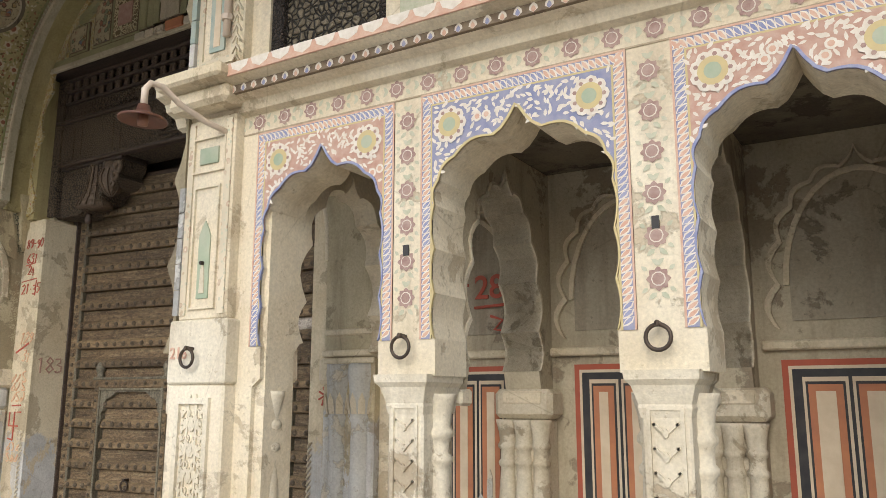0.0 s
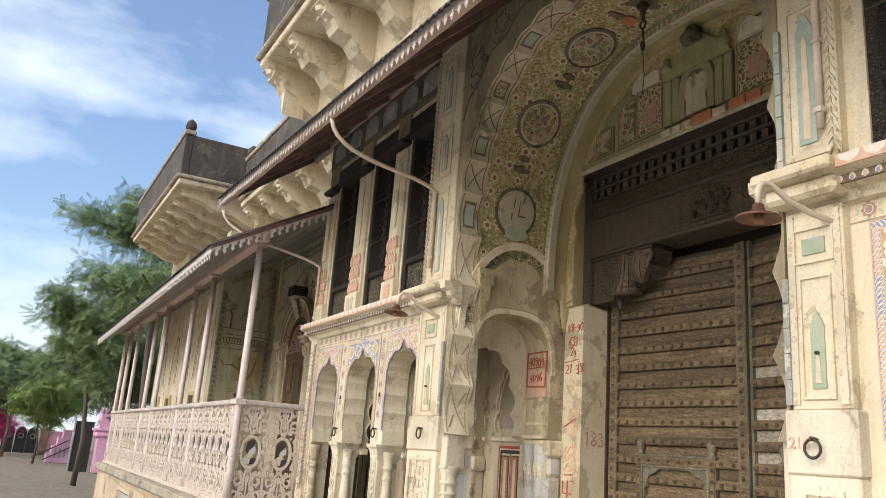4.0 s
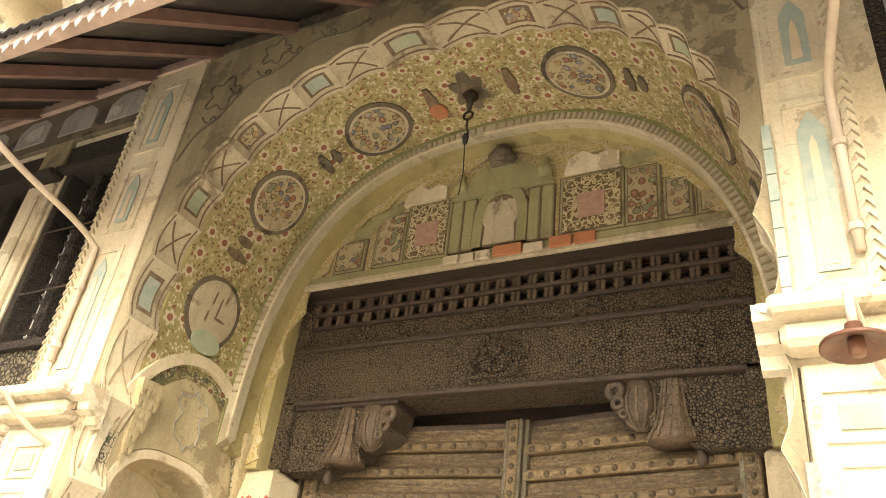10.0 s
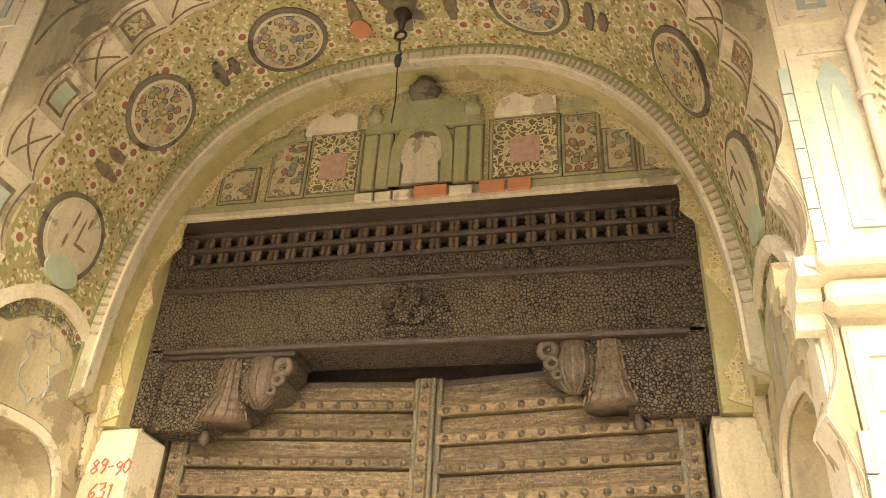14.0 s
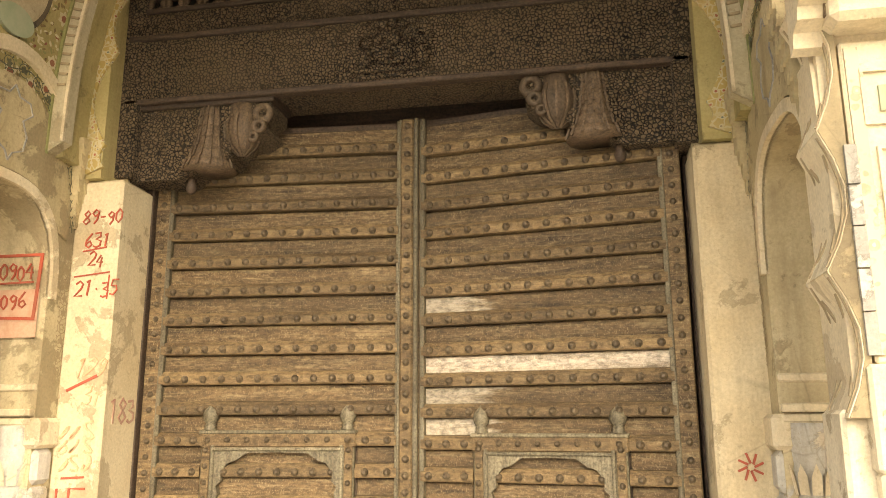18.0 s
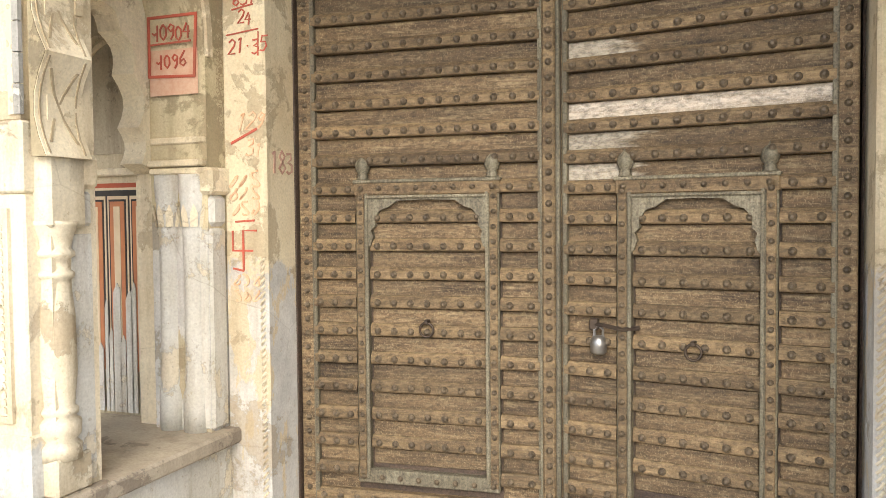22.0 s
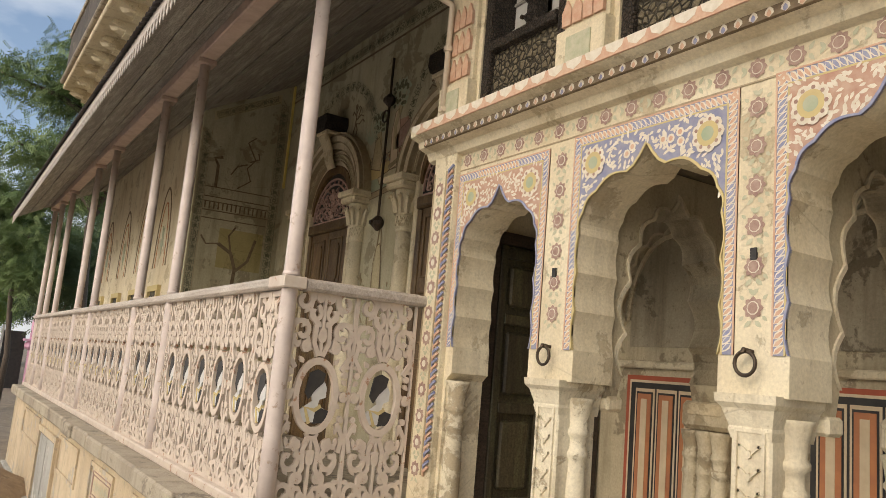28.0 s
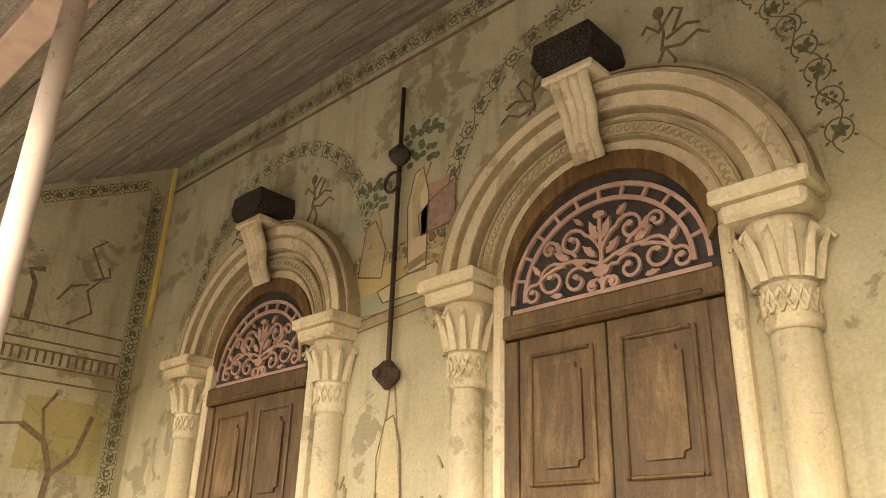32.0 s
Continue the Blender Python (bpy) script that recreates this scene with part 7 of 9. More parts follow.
for pts in ([(-1.165, 1.60), (-1.165, 1.51), (-1.06, 1.51)], [(-1.11, 1.42), (-1.11, 1.60), (-1.04, 1.60)], [(-1.15, 1.64), (-1.05, 1.645)], [(-1.165, 1.43), (-1.11, 1.42)]):
    ribbon(pts, 0.009, PF - 0.002, PF + 0.002, line)
solid("painted_scrawl", line, "redthin", "red lines and a square sign scrawled on the pillar", "writing", "painted scrawls", kind="stuff")
fade = bmesh.new()
rnd = random.Random(4)
for z, s in ((1.83, 0.035), (1.77, 0.03), (1.70, 0.03), (1.38, 0.025), (1.31, 0.025)):
    for k in range(3):
        x = -1.15 + 0.05 * k + rnd.uniform(-0.01, 0.01)
        w, p = rnd.uniform(1.2, 2.4), rnd.random() * 6
        ribbon([(x + s * 0.6 * math.sin(w * a + p), z + s * math.cos(a + p * 0.5)) for a in np.linspace(0, 4.0, 12)], 0.009 if z < 1.95 else 0.014, PF - 0.002, PF + 0.002, fade)
solid("painted_scrawl", fade, "orangethin", "faded orange scrawled signs down the pillar", "writing", "painted scrawls", kind="stuff")
sq = bmesh.new()
sy = 0.846
band([(-1.50, 2.28), (-1.50, 2.55), (-1.235, 2.55), (-1.25, 2.27), (-1.50, 2.28)], [(-1.488, 2.292), (-1.488, 2.538), (-1.249, 2.538), (-1.262, 2.282), (-1.488, 2.292)], sy - 0.003, sy + 0.002, sq)
ribbon([(-1.485, 2.425), (-1.27, 2.43)], 0.008, sy - 0.003, sy + 0.002, sq)
handwrite("n0904", -1.475, 2.44, 0.062, sy, "redthin", "red scrawled upper row of the sign")
handwrite("n096", -1.455, 2.32, 0.062, sy, "redthin", "red scrawled lower row of the sign")
part("wash", box(-1.495, -1.24, sy + 0.0025, sy + 0.004, 2.20, 2.40), "peach", solid("painted_sign", sq, "redthin", "red painted square sign with two scrawled rows", "sign"), "faded red wash under the scrawl")
star = bmesh.new()
for k in range(8):
    a = math.pi * k / 4
    ribbon([(1.515 + 0.012 * math.cos(a), 1.70 + 0.012 * math.sin(a)), (1.515 + 0.045 * math.cos(a + 0.3), 1.70 + 0.05 * math.sin(a + 0.3))], 0.008, PF - 0.002, PF + 0.002, star)
solid("painted_star", star, "redthin", "red swirling star painted on the pillar", "writing", "painted scrawls")
scrawl("216", 1.612, 1.835, 0.062, -0.0705, "peach", "pale orange number on the pier")

# ---- inside the loggias: striped dado panels, blind arches, transverse arches ----
def striped_panel(c, w=0.50, z0=0.93, z1=1.83, drips=False):
    p = thing("striped_panel", "painted false door with red, black and cream stripes", "painted panel", "striped panels in the loggia", Matrix.Translation((c, BACK, 0)))
    y = -0.003

    def sheet(a, b, za, zb, mat, k):
        part("stripe", box(a, b, y - 0.0025 * k - 0.002, 0.002, za, zb), mat, p)
    h = w / 2
    sheet(-h, h, z0, z1, "red", 0)
    sheet(-h + 0.022, h - 0.022, z0, z1 - 0.022, "stripe", 1)
    sheet(-h + 0.034, h - 0.034, z0, z1 - 0.034, "black", 2)
    pitch = (2 * h - 0.12) / 3
    for k in range(3):
        a, b = -h + 0.060 + k * pitch + 0.006, -h + 0.060 + (k + 1) * pitch - 0.006
        sheet(a, b, z0, z1 - 0.062, "stripe", 3)
        sheet(a + 0.010, b - 0.010, z0, z1 - 0.078, "black", 4)
        sheet(a + 0.018, b - 0.018, z0, z1 - 0.088, "orange", 5)
        sheet(a + 0.042, b - 0.042, z0, z1 - 0.112, "stripe", 6)
    wash = bmesh.new()
    rnd = random.Random(int(c * 100))
    x = -h - 0.03
    while x < h:
        ww = rnd.uniform(0.015, 0.05)
        top = rnd.uniform(1.05, 1.45) if drips else rnd.uniform(0.94, 1.06)
        slab([(x, z0 - 0.2), (x + ww, z0 - 0.2), (x + ww, top - 0.03), (x + ww * 0.6, top), (x, top - 0.05)], -0.026, -0.022, wash)
        x += ww * rnd.uniform(0.7, 1.6)
    tagged(part("whitewash_drips", wash, "dado", p, "runs of whitewash over the stripes"), kind="stuff")
    return p


for c, d in ((-3.59, False), (-2.64, False), (-1.82, True), (2.30, True), (3.08, False), (3.92, False)):
    striped_panel(c, 0.52 if c < 3.5 else 0.60, drips=d)
    blind = thing("blind_arch", "grimy blind arch with a cusped outline on the loggia wall", "blind arch", "blind arches in the loggia", Matrix.Translation((c, BACK, 0)), kind="structure")
    o = cusped(0, 0.33, 1.95, 2.60, 9)
    i = [(x * 0.94, z - 0.012) for x, z in o]
    part("cusped_line", band(o, i, -0.02, 0.002), "cream", blind)
    a = super_arch(0, 0.25, 2.10, 2.50, 16, 2.0)
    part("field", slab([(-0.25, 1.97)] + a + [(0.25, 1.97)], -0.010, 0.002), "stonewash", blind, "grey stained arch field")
    a2 = super_arch(0, 0.27, 2.10, 2.52, 16, 2.0)
    part("bead", band(a2, a, -0.022, 0.002), "cream", blind)
    part("string_course", box(-0.36, 0.36, -0.03, 0.002, 1.865, 1.90, 0.006), "cream", blind)
for x in (-3.27, -2.40, 2.64, 3.46, 4.30):
    m = Matrix.Translation((x - 0.08, 0, 0)) @ Matrix(((0, 1, 0, 0), (1, 0, 0, 0), (0, 0, 1, 0), (0, 0, 0, 1)))
    line = cusped(0.57, 0.31, 1.80, 2.56, 9)
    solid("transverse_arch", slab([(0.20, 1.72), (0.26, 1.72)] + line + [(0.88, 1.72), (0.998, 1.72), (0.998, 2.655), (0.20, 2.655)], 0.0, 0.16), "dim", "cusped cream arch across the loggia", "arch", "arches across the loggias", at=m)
    across = scene.collection.objects[-1]
    for a, b in ((0.202, 0.285), (0.855, 0.996)):
        part("impost", box(a, b, -0.012, 0.172, 1.665, 1.722, 0.010), "cream", across)
    part("edge_line", band([(u + (0.012 if u > 0.57 else -0.012), v + 0.010) for u, v in line], line, -0.008, 0.168), "white", across, "pale rim of the cusped arch")
    wp = thing("wall_pilaster", "fluted cream pilaster on the loggia back wall", "pilaster", "pilasters on the loggia back wall", Matrix.Translation((x, 0.93, FLOOR)), kind="structure")
    part("shaft", box(-0.10, 0.10, -0.05, 0.068, 0.0, 0.90, 0.012), "white", wp)
    part("base", box(-0.13, 0.13, -0.075, 0.068, 0.0, 0.12, 0.012), "white", wp)
    for s in (-1, 0, 1):
        part("flute", half_col, None, wp, m=Matrix.Translation((s * 0.075, -0.05, 0.12)) @ Matrix.Diagonal((0.75, 0.75, 0.97, 1)))
    part("capital", box(-0.13, 0.13, -0.07, 0.068, 0.90, 1.02, 0.02), "white", wp)
# writing on the right loggia wall
scrawl("288", 2.36, 2.13, 0.15, BACK - 0.026, "redthin", "dark red number painted on the loggia wall")
bars = bmesh.new()
for k, z in enumerate((2.32, 2.22, 2.13)):
    box(2.16, 2.30 + 0.05 * (k == 0), BACK - 0.028, BACK - 0.02, z, z + 0.05, 0, bars)
    ribbon([(2.14, z + 0.065), (2.33, z + 0.065)], 0.012, BACK - 0.028, BACK - 0.02, bars)
ribbon([(2.36, 2.09), (2.56, 2.10)], 0.012, BACK - 0.028, BACK - 0.02, bars)
ribbon([(2.44, 2.05), (2.50, 2.03), (2.46, 1.99), (2.52, 1.98)], 0.012, BACK - 0.028, BACK - 0.02, bars)
solid("painted_scrawl", bars, "redthin", "dark red scrawl painted on the loggia wall", "writing", "painted scrawls", kind="stuff")

# old double door in the end wall of the left loggia
def old_door():
    d = thing("door_1", "old green-brown panelled double door with iron fittings", "door", at=Matrix.Translation((-4.055, 0, 0)) @ turned("right"), kind="structure")
    part("frame", band([(0.22, FLOOR + 0.06), (0.22, 2.46), (0.98, 2.46), (0.98, FLOOR + 0.06)], [(0.28, FLOOR + 0.06), (0.28, 2.40), (0.92, 2.40), (0.92, FLOOR + 0.06)], -0.03, 0.02), "plaindark", d)
    part("sill", box(0.20, 0.99, -0.14, 0.02, FLOOR, FLOOR + 0.10, 0.01), "plaindark", d, "carved timber door sill")
    for a, b in ((0.285, 0.60), (0.605, 0.915)):
        leaf = part("door_leaf", box(a, b, -0.012, 0.02, FLOOR + 0.10, 2.40, 0.004), "greendoor", d)
        for x0, x1 in ((a + 0.002, a + 0.042), (b - 0.042, b - 0.002)):
            part("stile", box(x0, x1, -0.036, -0.010, FLOOR + 0.102, 2.398, 0.004), "greendoor", leaf)
        for z0, z1 in ((0.86, 1.14), (1.22, 1.58), (1.66, 2.00), (2.08, 2.32)):
            part("raised_panel", box(a + 0.068, b - 0.068, -0.030, -0.010, z0 + 0.02, z1 - 0.02, 0.014), "greendoor", leaf)
            part("panel_rail", box(a + 0.044, b - 0.044, -0.034, -0.010, z1 + 0.012, z1 + 0.066, 0.006), "greendoor", leaf)
    part("latch", torus((0.60, -0.03, 1.55), 0.028, 0.006), "iron", d, "iron ring latch", True)
    part("bolt", box(0.59, 0.615, -0.035, -0.01, 1.2, 1.5, 0.004), "iron", d)
old_door()

# ---- lamps on curved arms ----
def wall_lamp(at):
    l = thing("wall_lamp", "rusty enamel dish lamp on a curved swan-neck arm", "lamp", "swan-neck lamps", at)
    part("arm", tube([(0.10, 0.36, 0.05), (0.06, 0.24, 0.08), (0.03, 0.12, 0.13), (0.01, 0.04, 0.19), (0.0, -0.01, 0.19), (0.0, -0.035, 0.15), (0.0, -0.035, 0.07)], 0.015, 8), "pipe", l, "cream painted bent pipe", True)
    part("shade", lathe([(0.024, 0.075), (0.03, 0.045), (0.06, 0.025), (0.098, 0.012), (0.10, 0.0), (0.095, 0.0), (0.055, 0.016), (0.022, 0.03)], 20, (0, -0.035)), "lamp", l, "rusty brown dish shade", True)
    part("socket", lathe([(0.020, -0.022), (0.024, 0.0), (0.022, 0.03)], 10, (0, -0.035)), "lampin", l, "", True)
    part("wall_plate", box(0.07, 0.13, 0.33, 0.37, 0.02, 0.08, 0.006), "pipe", l)
    return l


wall_lamp(Matrix.Translation((-1.44, -0.34, 2.68)) @ Matrix.Rotation(-0.12, 4, "X") @ Matrix.Diagonal((0.88, 0.9, 0.88, 1)))
wall_lamp(Matrix.Translation((1.76, -0.35, 2.66)) @ Matrix.Diagonal((0.8, 0.9, 0.8, 1)))

# ---- tin awning over the facade ----
def awn(x, f):
    """A point on the awning: f runs from the wall (0) to the eave (1)."""
    zf = 4.13 - 0.045 * (x + 2.0)
    return Vector((x, 0.0 - 1.03 * f, 5.03 + (zf - 5.03) * f))


AX0, AX1 = -4.85, 6.0
b = bmesh.new()
n = 300
rows = []
for k in range(n + 1):
    x = AX0 + (AX1 - AX0) * k / n
    up = 0.012 * math.sin(2 * math.pi * x / 0.076)
    rows.append([b.verts.new(awn(x, f) + Vector((0, 0, 0.05 + up + t))) for f in (0, 0.5, 1.06) for t in (0, 0.006)])
for a, c in zip(rows, rows[1:]):
    for i, j in ((0, 2), (2, 4), (1, 3), (3, 5), (4, 5), (0, 1)):
        b.faces.new((a[i], c[i], c[j], a[j]))
awning = thing("tin_awning", "rusty corrugated tin awning on brown rafters with a fretted fringe", "awning", kind="structure")
part("tin_sheet", b, "tin", awning, "corrugated tin sheet", True)
for x in np.arange(AX0 + 0.05, AX1, 0.52):
    a, c = awn(x, 0.0), awn(x, 1.0)
    bm = bmesh.new()
    vs = [bm.verts.new(p + Vector((dx, 0, dz))) for p in (a, c) for dx, dz in ((-0.03, -0.04), (0.03, -0.04), (0.03, 0.035), (-0.03, 0.035))]
    for q in ((0, 1, 2, 3), (4, 5, 6, 7), (0, 1, 5, 4), (1, 2, 6, 5), (2, 3, 7, 6), (3, 0, 4, 7)):
        bm.faces.new([vs[i] for i in q])
    part("rafter", bm, "rafter", awning)
wp = bmesh.new()
for f, d in ((0.0, 0.06), (0.97, 0.05)):
    a, c = awn(AX0, f), awn(AX1, f)
    vs = [wp.verts.new(p + Vector((0, dy, dz))) for p in (a, c) for dy, dz in ((-d, -0.07), (0.01, -0.07), (0.01, 0.03), (-d, 0.03))]
    for q in ((0, 1, 2, 3), (4, 5, 6, 7), (0, 1, 5, 4), (1, 2, 6, 5), (2, 3, 7, 6), (3, 0, 4, 7)):
        wp.faces.new([vs[i] for i in q])
part("wall_plate", wp, "pinkwood", awning, "dusty pink timber plate")


def fringe_mesh():
    """One fretted tongue of tin: a band with a pierced lozenge and an arrow point."""
    bm = slab([(-0.037, 0.0), (0.037, 0.0), (0.037, -0.045), (0.030, -0.055), (0.016, -0.060), (0.010, -0.085), (0.020, -0.095), (0.0, -0.128), (-0.020, -0.095), (-0.010, -0.085), (-0.016, -0.060), (-0.030, -0.055), (-0.037, -0.045)], -0.002, 0.002)
    return mesh_of(bm, "fringe_tongue", "fringe")


tongue = fringe_mesh()
# uncut: a black lozenge laid on the tin as the hole's dark
slot = mesh_of(slab([(0, -0.012), (0.010, -0.026), (0, -0.042), (-0.010, -0.026)], -0.0035, -0.0025), "fringe_hole", "black")
for x in np.arange(AX0, 3.2, 0.075):
    p = awn(x, 1.0)
    part("fringe_tongue", tongue, None, awning, m=Matrix.Translation((x, p.y - 0.02, p.z + 0.045)))
for x in np.arange(AX0 + 0.0375, 3.2, 0.075):
    p = awn(x, 1.0)
    part("fringe_hole", slot, None, awning, m=Matrix.Translation((x, p.y - 0.02, p.z + 0.048)))
# stays that hold the awning
def stay(points, name="awning_stay"):
    s = thing(name, "cream painted pipe stay bent from wall to awning", "stay", "pipe stays of the awnings")
    part("pipe", tube(points, 0.016, 8), "pipe", s, "", True)
    p, q = Vector(points[0]), Vector(points[1])
    for f in (0.15, 0.75):
        c = p + (q - p) * f
        part("clamp", lathe([(0.024, c.z - 0.012), (0.026, c.z), (0.024, c.z + 0.012)], 8, (c.x, c.y)), "pipe", s)
    return s


def bend(wall, tip):
    """A pipe that drops from the eave, sweeps back to the wall and runs down it."""
    w, t = Vector(wall), Vector(tip)
    a, b = t + (w - t) * 0.05 - Vector((0, 0, 0.30)), w + (t - w) * 0.22 + Vector((0, 0, 0.05))
    pts = [w - Vector((0, 0, 0.62)), w - Vector((0, 0, 0.10))]
    for f in np.linspace(0.0, 1.0, 14):
        g = 1 - f
        pts.append(w * g ** 3 + b * 3 * g * g * f + a * 3 * g * f * f + t * f ** 3)
    return [tuple(p) for p in pts]


stay(bend((-1.55, -0.07, 3.72), (-1.42, -1.03, 4.03)))
stay(bend((1.82, -0.07, 3.72), (1.95, -1.03, 3.95)))
stay(bend((-4.12, -0.06, 3.55), (-4.7, -1.03, 4.12)))

# ---- verandah railing ----
RY, RZ = -0.70, 1.135
TALL = Matrix.Diagonal((1, 1, 1.065, 1))


def scroll(cx, cz, r, turns, start, s=1, w=0.012, bm=None):
    pts = [(cx + s * r * (1 - 0.75 * f) * math.cos(start + turns * f), cz + r * (1 - 0.75 * f) * math.sin(start + turns * f)) for f in np.linspace(0, 1, 16)]
    return ribbon(pts, w, -0.009, 0.009, bm)


def rail_module():
    """One cast-iron bay, 0.315 wide and 0.86 high: scrolls and palmettes above and below an oval with a cameo plate."""
    W, H = 0.315, 0.86
    bm = bmesh.new()
    cz = 0.42
    for z0, up in ((0.42, 1), (0.42, -1)):
        for s in (-1, 1):
            scroll(s * 0.095, z0 + up * 0.24, 0.055, 7.0, -1.2 * up, s, 0.020, bm)
            scroll(s * 0.10, z0 + up * 0.36, 0.045, 6.5, 1.4 * up, s, 0.020, bm)
            scroll(s * 0.045, z0 + up * 0.31, 0.035, 6.0, 2.0 * up, s, 0.017, bm)
            ribbon([(s * 0.01, z0 + up * 0.15), (s * 0.035, z0 + up * 0.20), (s * 0.03, z0 + up * 0.27), (s * 0.07, z0 + up * 0.33), (s * 0.05, z0 + up * 0.40)], 0.021, -0.009, 0.009, bm)
            ribbon([(s * 0.11, z0 + up * 0.10), (s * 0.145, z0 + up * 0.15), (s * 0.13, z0 + up * 0.21)], 0.020, -0.009, 0.009, bm)
            disc(s * 0.025, z0 + up * 0.385, 0.022, 0.034, -0.011, 0.011, 8, bm=bm)
            disc(s * 0.07, z0 + up * 0.185, 0.024, 0.026, -0.011, 0.011, 7, bm=bm)
        disc(0, z0 + up * 0.40, 0.016, 0.035, -0.012, 0.012, 8, bm=bm)
        disc(0, z0 + up * 0.23, 0.020, 0.032, -0.012, 0.012, 8, bm=bm)
        ribbon([(0, z0 + up * 0.15), (0, z0 + up * 0.43)], 0.013, -0.009, 0.009, bm)
    for s in (-1, 1):
        ribbon([(s * 0.152, 0.02), (s * 0.156, 0.42), (s * 0.152, 0.84)], 0.010, -0.008, 0.008, bm)
        disc(s * 0.13, 0.42, 0.022, 0.022, -0.011, 0.011, 8, bm=bm)
        for z in (0.335, 0.505):
            disc(s * 0.128, z, 0.014, 0.014, -0.011, 0.011, 7, bm=bm)
    ribbon([(-0.157, 0.012), (0.157, 0.012)], 0.024, -0.009, 0.009, bm)
    ribbon([(-0.157, 0.848), (0.157, 0.848)], 0.024, -0.009, 0.009, bm)
    lace = random.Random(3)
    for k in range(15):
        for j in range(3):
            z, x = 0.045 + 0.055 * k, 0.026 + 0.046 * j
            if (x / 0.112) ** 2 + ((z - cz) / 0.155) ** 2 < 1.0:
                continue
            g, long = lace.uniform(0, 6.28), lace.uniform(0.030, 0.044)
            for s in (-1, 1):
                slab([(s * u, v) for u, v in leaf_poly(x, z, long, 0.019, g)], *apart(-0.0075, 0.0075), bm)
    screen = mesh_of(bm, "scrollwork", "railing")
    o = [(0.105 * math.sin(a), cz + 0.145 * math.cos(a)) for a in np.linspace(0, 2 * math.pi, 29)]
    i = [(0.080 * math.sin(a), cz + 0.118 * math.cos(a)) for a in np.linspace(0, 2 * math.pi, 29)]
    ring = mesh_of(band(o, i, -0.012, 0.012), "oval_frame", "railing")
    plate = bmesh.new()
    slab([(-0.04, cz - 0.10), (0.05, cz - 0.10), (0.06, cz - 0.055), (0.015, cz - 0.035), (0.02, cz - 0.015), (0.048, cz - 0.005), (0.05, cz + 0.03), (0.036, cz + 0.055), (-0.01, cz + 0.06), (-0.03, cz + 0.03), (-0.012, cz - 0.02), (-0.065, cz - 0.055), (-0.06, cz - 0.08)], -0.004, 0.004, plate)
    plate = mesh_of(plate, "cameo", "shutter")
    cap = slab([(-0.05, cz + 0.01), (-0.03, cz - 0.015), (-0.005, cz + 0.02), (0.03, cz + 0.05), (0.038, cz + 0.085), (0.0, cz + 0.10), (-0.035, cz + 0.085)], -0.006, 0.006)
    cap = mesh_of(cap, "cameo_cap", "black")
    coat = slab([(0.0, cz - 0.105), (0.052, cz - 0.10), (0.066, cz - 0.055), (0.03, cz - 0.045), (0.005, cz - 0.06)], -0.006, 0.006)
    coat = mesh_of(coat, "cameo_coat", "black")
    trim = mesh_of(ribbon([(0.028, cz - 0.038), (0.0, cz - 0.055), (-0.045, cz - 0.045), (-0.02, cz - 0.105)], 0.014, -0.007, 0.007), "cameo_trim", "yellow")
    return screen, ring, plate, cap, coat, trim


MOD = rail_module()


def rail_panel(at):
    p = thing("railing_panel", "pinkish white cast-iron scroll panel with an oval cameo", "railing", "panels of the verandah railing", at)
    part("scrollwork", MOD[0], None, p)
    o = part("oval_frame", MOD[1], None, p)
    part("cameo", MOD[2], None, o, "flat white painted cameo shape")
    part("cameo_cap", MOD[3], None, o, "black painted cap shape")
    part("cameo_coat", MOD[4], None, o)
    part("cameo_trim", MOD[5], None, o, "mustard painted trim")
    return p


first_panel = rail_panel(Matrix.Translation((-4.20 - 0.02 - 0.1575, RY, RZ)) @ TALL)
x = -4.22 - 0.1575 - 0.315
while x > -13.95:
    copy_thing(first_panel, Matrix.Translation((x, RY, RZ)) @ TALL)
    x -= 0.315
for k in range(2):
    copy_thing(first_panel, Matrix.Translation((-4.20, RY + 0.015 + 0.1575 + 0.315 * k, RZ)) @ Matrix.Rotation(-math.pi / 2, 4, "Z") @ Matrix.Rotation(math.pi, 4, "Z") @ TALL)
rail = thing("handrail", "weathered white timber handrail with a rusty corner strap", "handrail")
part("long_rail", box(-14.0, -4.16, RY - 0.05, RY + 0.05, RZ + 0.92, RZ + 0.970, 0.012), "handrail", rail)
part("short_rail", box(-4.25, -4.15, RY + 0.05, -0.02, RZ + 0.92, RZ + 0.970, 0.012), "handrail", rail)
part("corner_strap", box(-4.325, -4.14, RY - 0.053, RY + 0.053, RZ + 0.922, RZ + 0.973, 0.004), "strap", rail, "rust-stained iron corner strap")
part("bottom_rail", box(-14.0, -4.15, RY - 0.05, RY + 0.04, VF - 0.005, RZ + 0.008, 0.008), "railing", rail)
part("bottom_rail", box(-4.24, -4.15, RY + 0.04, -0.05, VF - 0.005, RZ + 0.008, 0.008), "railing", rail)
# posts
pm = lathe([(0.040, RZ - 0.02), (0.037, RZ + 0.3), (0.035, RZ + 1.0), (0.033, 3.70)], 14)
first_post = thing("verandah_post", "pale painted round iron verandah post", "post", "verandah posts", Matrix.Translation((-4.20, RY, 0)))
part("shaft", pm, "post", first_post, "", True)
part("collar", lathe([(0.037, RZ + 0.975), (0.040, RZ + 0.985), (0.036, RZ + 0.995)], 14), "post", first_post, "", True)
part("pad", box(-0.06, 0.06, -0.06, 0.06, 3.665, 3.70, 0.004), "pinkwood", first_post)
